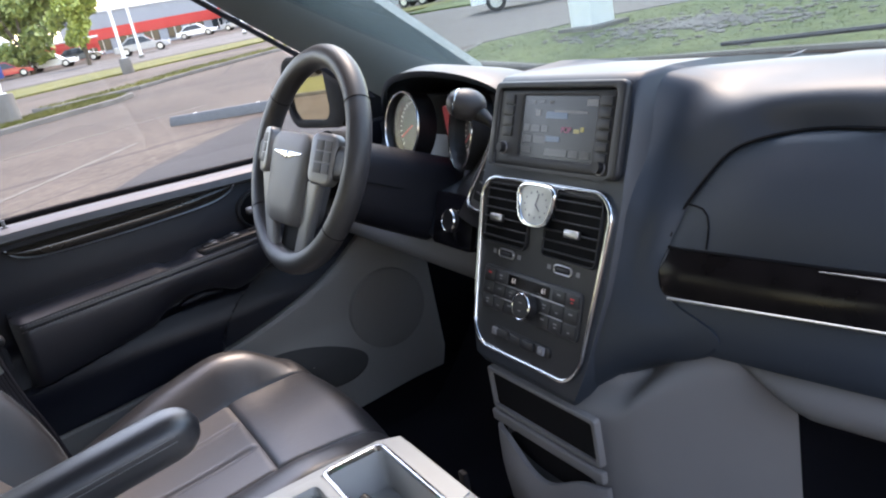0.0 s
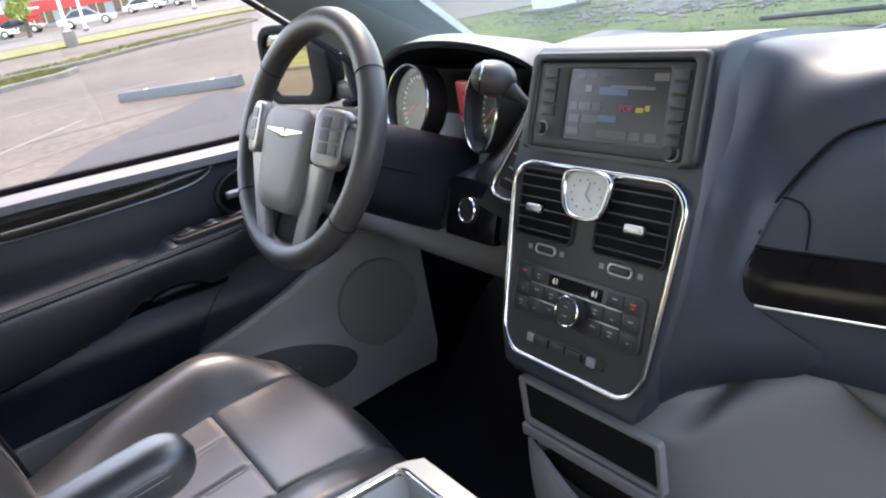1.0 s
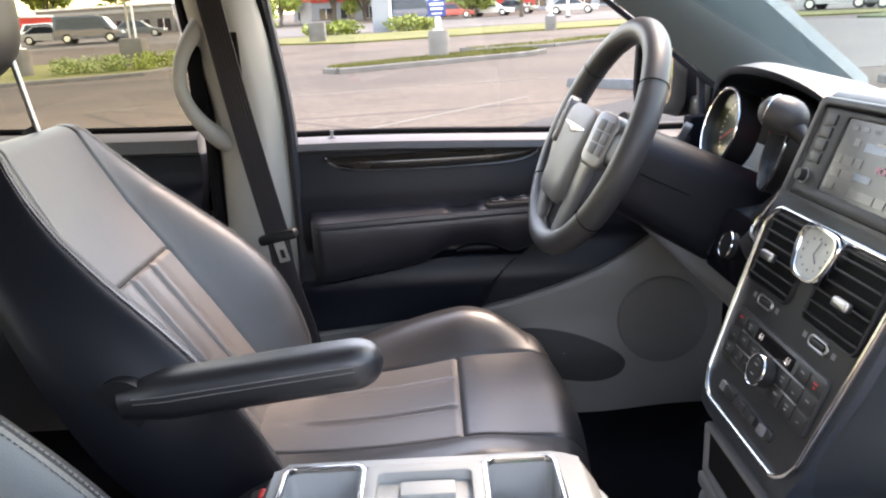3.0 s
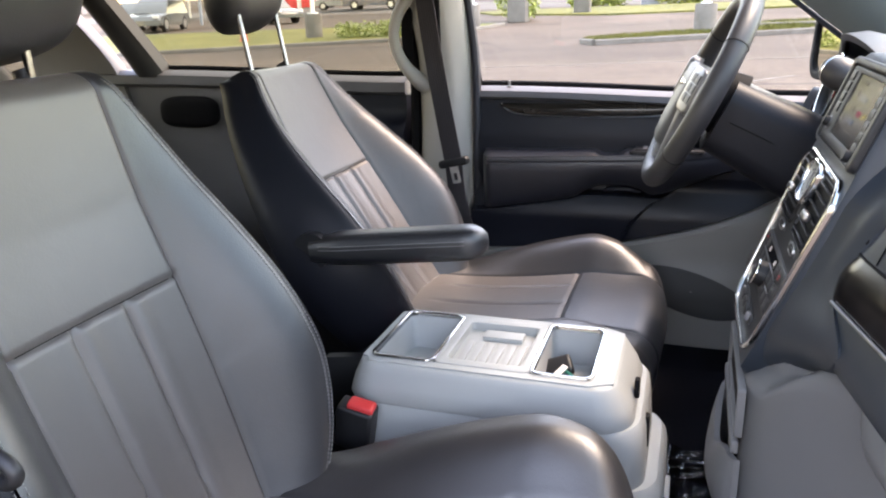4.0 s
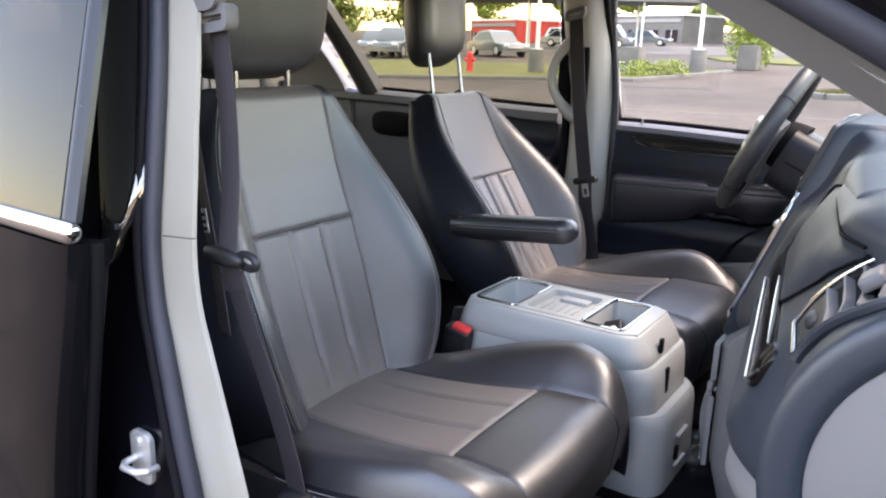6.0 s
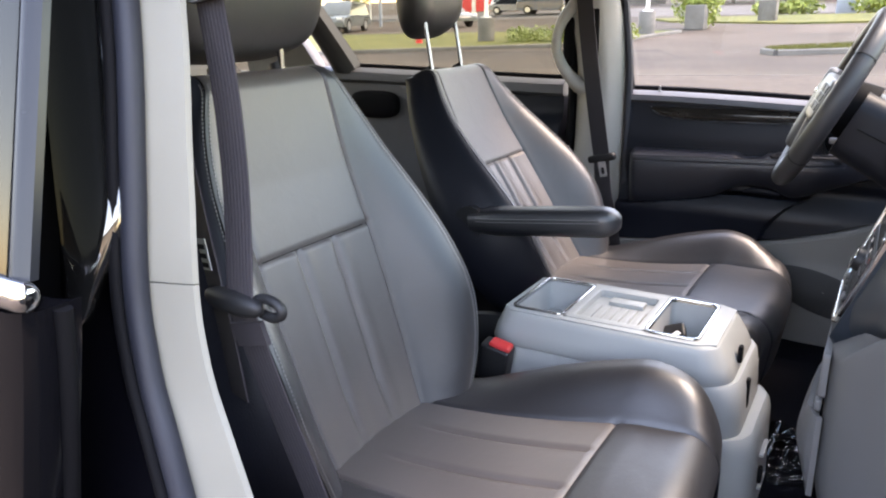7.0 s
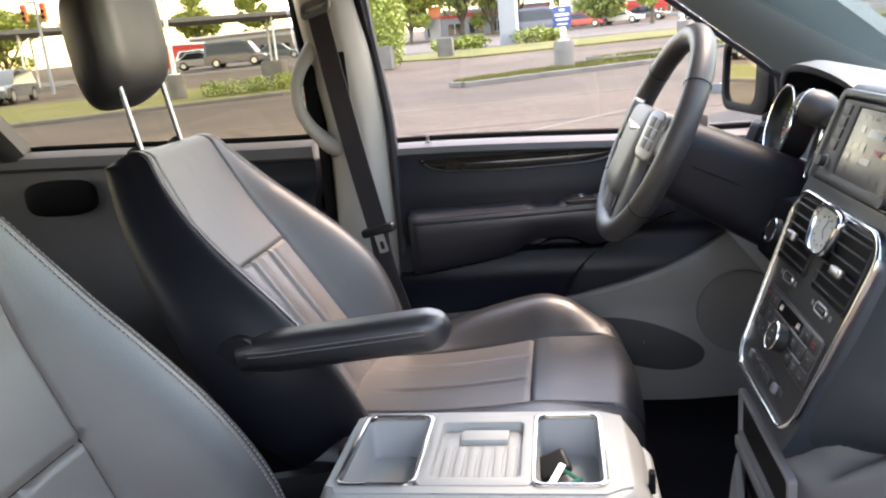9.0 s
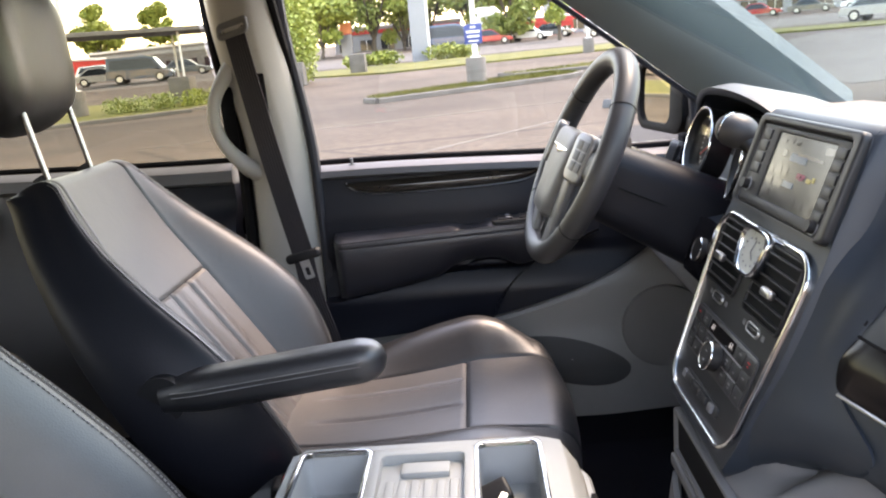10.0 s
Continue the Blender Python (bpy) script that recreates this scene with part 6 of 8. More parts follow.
ov = part("outer_vent", bm, M_CHROME, d, "chrome-edged outer air vent")
bm = B()
slab(bm, [[end_pt(vtop(u) + (vlow(u) - vtop(u)) * v, va(u), 0.1705) for v in span(0, 1, 6)] for u in span(0, 1, 30)], (0, 0.003, -0.003))
part("vent_throat", bm, M_BLACK, ov)
bm = B()
tube(bm, [end_pt(vlow(u) + 0.004, va(u), 0.173) for u in span(0, 1, 30)], 0.0055, 8)
part("lower_lip", bm, M_DASH, ov)
for i in range(9):
    u = 0.24 + 0.088 * i
    bm = B()
    x0_, x1_, t_ = vtop(u) + 0.006, vlow(u) - 0.002, va(u)
    slab(bm, [[end_pt(x0_ + (x1_ - x0_) * w_, t_ + 1.0 * v, 0.1705 + 0.008 * v) for v in (0, 1)] for w_ in span(0, 1, 4)], (0, 0.0016, 0.0016))
    part("vane", bm, M_HUB, ov, "charcoal vent vane")
bm = B()
slab(bm, [[end_pt(vtop(u) + 0.008 + (vlow(u) - vtop(u) - 0.012) * v, va(u), 0.1755) for v in span(0, 1, 5)] for u in span(0.04, 0.22, 8)], (0, 0.002, -0.002))
wb = part("wheel_panel", bm, M_PANEL, ov, "grey panel of the thumb wheel")
bm = B()
blob(bm, end_pt(0.712, va(0.13), 0.174), (0.016, 0.007, 0.007), None, 16, 8, 0.7)
part("thumb_wheel", bm, M_HARD, wb)
bm = B()
tq = va(0.46)
m = basis(end_pt(0.745, tq, 0.182), (1, 0, 0), (0, -math.sin(radians(tq)), math.cos(radians(tq))), (0, math.cos(radians(tq)), math.sin(radians(tq))))
box(bm, (0, 0, 0), (0.034, 0.020, 0.012), 0.004, 3, m)
part("vent_tab", bm, M_HUB, ov, "grey vent tab")
# end cap facing the open door
EM = basis((0.824, 1.047, 0.965), (0, 1, 0), (0, 0, 1), (1, 0, 0))
bm = B()
plate(bm, disc(0.170, 56), -0.05, 0.008, EM, 0.012, 4, hole=disc(0.134, 56))
ec = part("end_rim", bm, M_DASH, d, "dark rim of the dash end")
bm = B()
plate(bm, disc(0.135, 56), -0.02, 0.003, EM, 0.002)
part("end_cap", bm, M_GREIGE, ec, "pale round end cap")
bm = B()
plate(bm, disc(0.082, 36, -0.008, 0.074, 0.024), 0.0, 0.005, EM, hole=disc(0.076, 36, -0.008, 0.074, 0.018))
sl = part("demister_slot", bm, M_GREIGE, ec)
bm = B()
plate(bm, disc(0.077, 36, -0.008, 0.074, 0.019), 0.0, 0.0038, EM)
part("slot_inside", bm, M_BLACK, sl)
for i in range(4):
    bm = B()
    box(bm, (-0.052 + 0.030 * i, 0.074, 0.0042), (0.003, 0.034 - 0.004 * abs(i - 1.5), 0.003), 0.0008, 1, EM)
    part("slot_bar", bm, M_GREIGE, sl)

# driver side: cluster
bm = B()
rows = []
for i in range(50):
    u = i / 49
    a = math.pi * u
    x = -0.400 - 0.240 * math.cos(a)
    zc = 1.055 + 0.138 * max(0, math.sin(a)) ** 0.58
    row = []
    for t, dy, dz in ((0, 0.0, -0.012), (0.1, -0.004, 0.0), (0.3, 0.03, 0.008), (0.6, 0.12, -0.002), (1, 0.30, -0.06)):
        row.append(Vector((x * (1 - 0.05 * t) - 0.02 * t, 0.838 + dy + 0.035 * abs(math.cos(a)) ** 2, zc + dz - 0.05 * t * t)))
    rows.append(row)
loft(bm, rows)
hood = part("cluster_hood", bm, M_DASH, d, "arched instrument hood", angle=70)
md = hood.modifiers.new("thick", "SOLIDIFY")
md.thickness = 0.012
bm = B()
box(bm, (-0.395, 0.925, 1.060), (0.40, 0.03, 0.15), 0.01)
part("hood_backing", bm, M_BLACK, hood)
GN = Vector((0, -0.96, 0.27)).normalized()
GU = Vector((0, 0.27, 0.96)).normalized()
for gx, gr, yaw in ((-0.487, 0.064, 0), (-0.280, 0.064, -16)):
    GM = basis((gx, 0.846, 1.088), (1, 0, 0), GU, GN) @ pose(0, 0, 0, 0, yaw, 0)
    bm = B()
    n = 48
    rr = [(gr, -0.02), (gr, 0.018), (gr - 0.003, 0.020), (gr - 0.005, 0.017), (gr - 0.010, -0.02)]
    loft(bm, [[GM @ Vector((r * math.cos(2 * math.pi * i / n), r * math.sin(2 * math.pi * i / n), z)) for i in range(n)] for r, z in rr], wrap=True)
    gg = part("gauge", bm, M_HARD, hood, "round deep gauge pod")
    bm = B()
    tube(bm, [GM @ Vector((gr * math.cos(2 * math.pi * i / n), gr * math.sin(2 * math.pi * i / n), 0.019)) for i in range(n)], 0.0022, 8, closed=True)
    part("gauge_ring", bm, M_CHROME, gg, "thin chrome ring")
    bm = B()
    plate(bm, disc(gr - 0.010, 40), -0.02, -0.006, GM)
    part("gauge_face", bm, mat("gauge_face", (0.020, 0.019, 0.020), 0.5, vary=0.3, big=30), gg)
    bm = B()
    plate(bm, disc(gr - 0.006, 40), 0.010, 0.0115, GM)
    p = part("gauge_lens", bm, M_LENS, gg, "clear lens")
    p.visible_shadow = False
    for i in range(25):
        a = radians(225 - 270 * i / 24)
        bm = B()
        box(bm, (0, 0, 0), (0.0018, 0.008 if i % 3 == 0 else 0.004, 0.0008), 0, 1, GM @ Matrix.Translation(((gr - 0.018) * math.cos(a), (gr - 0.018) * math.sin(a), -0.0052)) @ pose(0, 0, 0, 0, 0, math.degrees(a) - 90))
        part("tick", bm, M_LCD, gg)
    bm = B()
    box(bm, (0, 0.018, -0.002), (0.0026, 0.045, 0.002), 0.0006, 1, GM @ pose(0, 0, 0, 0, 0, 120))
    part("needle", bm, M_RED, gg)
bm = B()
box(bm, (-0.372, 0.872, 1.090), (0.044, 0.012, 0.066), 0.004, 2)
part("info_display", bm, M_REDLIT, hood, "red-lit information display")
bm = B()
rows = [[Vector((-0.395 + 0.20 * u, 0.845 + 0.03 * v, 1.0 + 0.028 * v - 0.01 * u * u)) for v in span(0, 1, 4)] for u in span(-1, 1, 12)]
slab(bm, rows, (0, 0.01, -0.01))
part("cluster_shelf", bm, M_SATIN, hood)
# left side vent
lv = basis((-0.700, 0.838, 1.045), Vector((0.93, -0.33, 0.15)).normalized(), (-0.0, 0.41, 0.91), Vector((0.30, -0.85, 0.38)).normalized())
bm = B()
plate(bm, rrect(0.135, 0.060, 0.020, 5, 0, 0, 0.8), -0.01, 0.008, lv, 0.003, hole=rrect(0.115, 0.042, 0.014, 5, 0, 0, 0.8))
v = part("side_vent", bm, M_SATIN, d, "oval outer vent")
bm = B()
plate(bm, rrect(0.117, 0.044, 0.014, 5, 0, 0, 0.8), -0.01, 0.0, lv)
part("vent_throat", bm, M_BLACK, v)
for i in range(3):
    bm = B()
    box(bm, (0, -0.012 + 0.012 * i, 0.002), (0.108, 0.003, 0.008), 0.001, 1, lv)
    part("vane", bm, M_HARD, v)
bm = B()
box(bm, (0.01, 0.0, 0.008), (0.016, 0.012, 0.008), 0.003, 2, lv)
part("vent_tab", bm, M_SATIN, v)
# panel beside the shifter with a chrome-edged pocket
def swoop(u, t):
    """u across (0 at the centre housing), t down."""
    z = 1.120 - 0.150 * t
    xr, xl = -0.128, -0.165 - 0.155 * t ** 0.7
    y = 0.7245 + (z - 0.935) * 0.37
    return Vector((xr + (xl - xr) * u, y + 0.006 + 0.055 * u ** 1.4 + 0.02 * (1 - t) * u, z))
bm = B()
slab(bm, [[swoop(u, t) for u in span(0, 1, 9)] for t in span(0, 1, 14)], (0, 0.012, 0))
sw = part("shifter_panel", bm, M_PANEL, d, "charcoal shifter panel")
bm = B()
out_ = [(0.14, 0.06), (0.26, 0.22), (0.38, 0.42), (0.46, 0.62), (0.485, 0.74), (0.46, 0.81), (0.36, 0.845), (0.22, 0.845), (0.08, 0.83)]
tube(bm, [swoop(u, t) + Vector((0, -0.003, 0)) for u, t in out_], 0.0042, 10)
part("chrome_swoop", bm, M_CHROME, sw, "chrome edge of the shifter pocket")
bm = B()
slab(bm, [[swoop(0.06 + (w_ - 0.06) * k, t) + Vector((0, -0.0015, 0)) for k in span(0, 1, 4)] for t, w_ in ((0.20, 0.16), (0.32, 0.26), (0.50, 0.36), (0.66, 0.41), (0.76, 0.38))], (0, 0.002, 0))
pk = part("pocket", bm, M_BLACK, sw, "dark pocket")
for t in (0.34, 0.46, 0.58, 0.68):
    bm = B()
    tube(bm, [swoop(0.07, t) + Vector((0, -0.003, 0)), swoop(0.22 + 0.2 * (t - 0.3), t) + Vector((0, -0.003, 0))], 0.0016, 6)
    part("pocket_rib", bm, M_HARD, pk)
# shifter
sh = thing("gear_lever", "dash-mounted gear lever with bright ringed black knob", "gear lever", (-0.155, 0.805, 1.10))
bm = B()
tube(bm, [(-0.142, 0.822, 1.090), (-0.170, 0.814, 1.114), (-0.192, 0.808, 1.131)], [0.006, 0.007, 0.014], 14)
part("stem", bm, M_HARD, sh)
kd = Vector((-0.62, -0.55, 0.25)).normalized()
ku, kv = frame_of(kd)
km = basis((-0.206, 0.800, 1.144), ku, kv, kd)
bm = B()
blob(bm, (0, 0, 0), (0.0255, 0.024, 0.031), km, 28, 18, 0.95)
part("knob", bm, M_RIMHIDE, sh, "black leather knob")
bm = B()
tube(bm, [km @ Vector((0.0226 * math.cos(a), 0.0213 * math.sin(a), 0.0145)) for a in span(0, 2 * math.pi * 31 / 32, 32)], 0.0014, 6, closed=True)
part("knob_ring", bm, M_CHROME, sh, "bright ring")
# ignition panel and knee pad
bm = B()
IM = basis((-0.262, 0.772, 0.958), (1, 0, 0), (0, 0.33, 0.94), (0, -0.94, 0.33))
plate(bm, rrect(0.118, 0.088, 0.008), -0.01, 0.004, IM, 0.002)
ip = part("ignition_panel", bm, M_JAMB, d, "black ignition panel")
bm = B()
cyl(bm, IM @ Vector((0, 0, 0)), IM @ Vector((0, 0, 0.014)), 0.020, 0.017, 28)
part("ignition_switch", bm, M_HARD, ip, "round ignition switch")
bm = B()
tube(bm, [IM @ Vector((0.018 * math.cos(a), 0.018 * math.sin(a), 0.013)) for a in span(0, 2 * math.pi * 27 / 28, 28)], 0.0018, 6, closed=True)
part("ignition_ring", bm, M_CHROME, ip, "bright ring")
bm = B()
rows = []
for i in range(30):
    x = -0.825 + 0.69 * i / 29
    rows.append([Vector((x, 0.772 - 0.010 * math.sin(math.pi * v) + 0.045 * v * v + 0.02 * smooth01(-0.3, -0.14, x), 0.912 - 0.085 * v)) for v in span(0, 1, 10)])
slab(bm, rows, (0, 0.02, 0.005))
part("knee_panel", bm, M_GREIGE, d, "pale knee panel under the steering column", angle=60)

# ---- steering wheel ----
WC = Vector((-0.420, 0.606, 1.096))
WU, WN = Vector((0, 0.4325, 0.9017)), Vector((0, -0.9017, 0.4325))
WM = basis(WC, (1, 0, 0), WU, WN) @ pose(0, 0, 0, 0, 4, 0)
w = thing("steering_wheel", "black leather steering wheel with grey hub and control pads", "steering wheel", WC)
bm = B()
n = 72
tube(bm, [WM @ Vector((0.172 * math.cos(2 * math.pi * i / n), 0.172 * math.sin(2 * math.pi * i / n), 0)) for i in range(n)], 0.0195, 16, closed=True)
rim = part("rim", bm, M_RIMHIDE, w, "leather-wrapped rim", angle=80)
for a in (35, 145, 215, 325):
    bm = B()
    m = WM @ pose(0, 0, 0, 0, 0, a) @ Matrix.Translation((0.172, 0, 0))
    tube(bm, [m @ Vector((0.0197 * math.cos(o), 0, 0.0197 * math.sin(o))) for o in span(0, 2 * math.pi * 23 / 24, 24)], 0.0008, 5, closed=True)
    part("rim_seam", bm, M_BLACK, rim)
hubo = rrect(0.156, 0.152, 0.030, 7, 0, -0.034, 0.76)
bm = B()
rows = []
for z, k in ((-0.02, 0.98), (0.016, 1.0), (0.026, 0.985), (0.031, 0.93), (0.034, 0.62), (0.035, 0.1)):
    rows.append([WM @ Vector((x * k, -0.034 + (y + 0.034) * k, z)) for x, y in hubo])
loft(bm, rows, wrap=True, caps=True)
hub = part("hub_pad", bm, M_HUB, w, "charcoal airbag pad", angle=60)
bm = B()
for s in (-1, 1):
    rows = []
    for i in range(10):
        t = i / 9
        rows.append([WM @ Vector((s * (0.008 + 0.044 * t), 0.003 + 0.004 * t + dz * (0.006 - 0.004 * t), 0.0350 + 0.002 * (1 - abs(dz)) - 0.002 * t)) for dz in (-1, -0.3, 0.3, 1)])
    loft(bm, rows)
blob(bm, (0, 0.003, 0.0355), (0.009, 0.007, 0.0022), WM, 16, 8)
part("winged_badge", bm, M_CHROME, hub, "small silver winged badge")
for s in (-1, 1):
    bm = B()
    rows = []
    for i in range(10):
        t = i / 9
        x = 0.050 + 0.112 * t
        hw = 0.036 - 0.012 * t
        rows.append([WM @ Vector((s * x, 0.004 + py * hw, 0.004 + pz * 0.012 + 0.010 * (1 - t))) for py, pz in rrect(2, 2, 0.6, 4)])
    loft(bm, rows, wrap=True, caps=True)
    part("side_spoke", bm, M_HARD, w, "dark side spoke")
    bm = B()
    pm = WM @ Matrix.Translation((s * 0.108, 0.006, 0.020)) @ pose(0, 0, 0, 0, s * 14, 0)
    plate(bm, rrect(0.060, 0.080, 0.016, 5, 0, 0, 0.9), -0.010, 0.008, pm, 0.005, 3)
    pad = part("control_pad", bm, M_SILVERPLASTIC, w, "silver control pad")
    for i in range(3):
        for j in (-1, 1):
            bm = B()
            box(bm, (s * 0.004 + j * 0.0092, 0.021 - 0.0175 * i, 0.0080), (0.0168, 0.0155, 0.003), 0.001, 2, pm)
            part("pad_button", bm, M_HUB, pad)
    # lower spokes
    bm = B()
    rows = []
    for i in range(12):
        t = i / 11
        c = Vector((s * (0.090 - 0.036 * t), -0.032 - 0.128 * t, 0.018 - 0.014 * t))
        rows.append([WM @ (c + Vector((px * (0.021 - 0.004 * t), 0, pz * 0.008))) for px, pz in rrect(2, 2, 0.5, 4)])
    loft(bm, rows, wrap=True, caps=True)
    part("lower_spoke", bm, M_SPOKE, w, "satin grey lower spoke")
bm = B()
box(bm, (0, -0.125, -0.008), (0.086, 0.07, 0.014), 0.004, 2, WM)
part("spoke_backing", bm, M_BLACK, w)
# column
col = thing("steering_column", "black steering column shroud with stalk", "steering column", (-0.42, 0.7, 1.05))
bm = B()
rows = []
for i in range(14):
    t = i / 13
    c = WC - WN * (0.045 + 0.24 * t) + Vector((0, 0, -0.012 - 0.01 * t))
    hw, hh = 0.074 + 0.012 * t, 0.066 + 0.014 * t
    rows.append([c + Vector((px * hw, 0, 0)) + WU * (pz * hh - 0.008) for px, pz in rrect(2, 2, 0.55, 5)])
loft(bm, rows, wrap=True, caps=True)
part("shroud", bm, M_VINYL, col, "black plastic shroud", angle=60)
bm = B()
tube(bm, [WC - WN * 0.06 + Vector((-0.06, 0, 0.0)), WC - WN * 0.07 + Vector((-0.13, 0, 0.01)), WC - WN * 0.06 + Vector((-0.17, 0, 0.015))], [0.007, 0.008, 0.010], 10)
part("stalk", bm, M_HARD, col, "indicator stalk")
bm = B()
cyl(bm, WC - WN * 0.03, WC - WN * 0.07, 0.055, 0.062, 32)
part("collar", bm, M_BLACK, col)
bm = B()
tube(bm, [c + Vector((0, 0, 0.001)) for c in [WC - WN * t + Vector((0.078, 0, -0.020)) for t in span(0.06, 0.25, 10)]], 0.0012, 6)
part("shroud_joint", bm, M_BLACK, col, "joint between the shroud halves")

# ---- pedals ----
pd = thing("pedals", "dark rubber pedals in the driver footwell", "pedals", (-0.3, 0.98, 0.5))
for px, wd in ((-0.36, 0.075), (-0.24, 0.05)):
    bm = B()
    box(bm, (0, 0, 0), (wd, 0.055, 0.014), 0.005, 2, pose(px, 0.93, 0.585, 55, 0, 0))
    part("pedal_pad", bm, M_BLACK, pd)
    bm = B()
    tube(bm, [(px, 0.945, 0.59), (px, 1.02, 0.70), (px, 1.05, 0.85)], 0.010, 8)
    part("pedal_arm", bm, M_HARD, pd)

# ---- centre console between the seats ----
c = thing("centre_console", "pale grey floor console with chrome-edged bins", "console", (-0.01, 0.33, 0.44))
CX, CZ = -0.008, 0.750
bm = B()
rows = []
for z, hx, xc, ya, yb, rr in ((0.688, 0.127, 0.0, 0.120, 0.549, 0.048), (0.692, 0.129, 0.0, 0.118, 0.551, 0.050), (0.715, 0.121, 0.004, 0.125, 0.543, 0.045), (0.736, 0.112, 0.007, 0.135, 0.531, 0.038), (0.7440, 0.1085, 0.008, 0.139, 0.526, 0.034), (0.7475, 0.1055, 0.008, 0.142, 0.523, 0.031), (0.7488, 0.1015, 0.008, 0.146, 0.519, 0.028), (0.7488, 0.096, 0.008, 0.150, 0.514, 0.024)):
    rows.append([Vector((CX + xc + x, (ya + yb) / 2 + y, z)) for x, y in rrect(2 * hx, yb - ya, rr, 8)])
loft(bm, rows, wrap=True)
lidm = basis((CX, 0.328, 0.0), (1, 0, 0), (0, 1, 0), (0, 0, 1))
body = part("upper_body", bm, M_GREY, c, "pale grey moulded body", angle=60)
bins = ((-0.1205, 0.095, 0.174), (0.1195, 0.085, 0.174))       # centre y, length, width
bm = B()
# top deck with two openings, one mesh
cells_x, cells_y = [-0.0945, -0.079, 0.095, 0.1105], [-0.184, -0.168, -0.073, 0.077, 0.162, 0.193]
grid_v = {}
def vert(i, j):
    if (i, j) not in grid_v:
        inset = 0.020 if i in (0, 3) and j in (0, 5) else 0.0
        grid_v[(i, j)] = bm.verts.new((CX + cells_x[i] * (1 - inset * 5), 0.328 + cells_y[j] * (1 - inset * 3), CZ + 0.001))
    return grid_v[(i, j)]
for i in range(3):
    for j in range(5):
        if i == 1 and j in (1, 2, 3):
            continue
        bm.faces.new((vert(i, j), vert(i + 1, j), vert(i + 1, j + 1), vert(i, j + 1)))
ext = bmesh.ops.extrude_face_region(bm, geom=bm.faces[:])["geom"]
bmesh.ops.translate(bm, verts=[e for e in ext if isinstance(e, bmesh.types.BMVert)], vec=(0, 0, -0.016))
part("top_deck", bm, M_GREY, c, "pale grey top deck")
for by, bl, bw in bins:
    bm = B()
    plate(bm, rrect(bw + 0.008, bl + 0.008, 0.014, 5, 0.008, by), CZ - 0.002, CZ + 0.0055, lidm, 0.002, hole=rrect(bw - 0.004, bl - 0.004, 0.011, 5, 0.008, by))
    rg = part("bin_rim", bm, M_CHROME, c, "chrome rim of a bin")
    bm = B()
    o = rrect(bw - 0.002, bl - 0.002, 0.011, 5, 0.008, by)
    rows = [[lidm @ Vector((x, y, CZ)) for x, y in o], [lidm @ Vector((x * 0.95, by + (y - by) * 0.95, CZ - 0.060)) for x, y in o], [lidm @ Vector((x * 0.2, by + (y - by) * 0.2, CZ - 0.062)) for x, y in o]]
    loft(bm, rows, wrap=True)
    part("bin_inside", bm, M_BIN, rg, "grey bin lining")
bm = B()
plate(bm, rrect(0.176, 0.143, 0.010, 5, 0.008, 0.002), CZ - 0.014, CZ + 0.003, lidm, 0.002, hole=rrect(0.140, 0.114, 0.008, 5, 0.008, 0.002))
tray = part("middle_tray", bm, M_GREY, c, "recessed ribbed tray")
bm = B()
plate(bm, rrect(0.142, 0.116, 0.008, 5, 0.008, 0.002), CZ - 0.020, CZ - 0.011, lidm)
part("tray_floor", bm, M_GREY, tray)
for i in range(6):
    bm = B()
    box(bm, (CX + 0.030, 0.328 - 0.040 + 0.0170 * i, CZ - 0.0095), (0.084, 0.0110, 0.005), 0.0018, 2)
    part("rib", bm, M_GREY, tray)
bm = B()
box(bm, (CX - 0.037, 0.328 + 0.006, CZ - 0.008), (0.028, 0.066, 0.010), 0.003, 2)
part("finger_ledge", bm, M_GREY, tray)
bm = B()
rows = []
for z, gx, gy in ((0.590, 0.002, 0.0), (0.600, 0.003, 0.004), (0.66, 0.001, 0.0), (0.684, 0.0, -0.004), (0.690, -0.003, -0.008)):
    rows.append([Vector((CX + x, 0.342 + y, z)) for x, y in rrect(0.254 + 2 * gx, 0.448 + 2 * gy, 0.050, 8)])
loft(bm, rows, wrap=True, caps=True)
part("middle_body", bm, M_GREY, c, "pale grey middle section", angle=50)
bm = B()
rows = []
for z, gx, gy in ((0.436, 0.006, 0.004), (0.50, 0.004, 0.002), (0.575, 0.001, 0.0), (0.590, 0.0, -0.003), (0.600, -0.003, -0.010)):
    rows.append([Vector((CX + x, 0.357 + y, z)) for x, y in rrect(0.256 + 2 * gx, 0.478 + 2 * gy, 0.054, 8)])
loft(bm, rows, wrap=True, caps=True)
part("lower_body", bm, M_GREY, c, "pale grey console base", angle=50)
for sx_, sy_, sz_, wd_, ht_ in ((0.030, 0.5495, 0.716, 0.014, 0.030), (0.030, 0.5660, 0.648, 0.016, 0.052), (0.030, 0.6015, 0.500, 0.014, 0.030)):
    bm = B()
    box(bm, (CX + sx_, sy_, sz_), (wd_, 0.008, ht_), 0.003, 2)
    part("slot", bm, M_BLACK, c, "dark slot")
for sz_ in (0.535, 0.470):
    bm = B()
    box(bm, (CX, 0.6005, sz_), (0.06, 0.008, 0.005), 0.002, 2)
    part("step_line", bm, M_BIN, c)
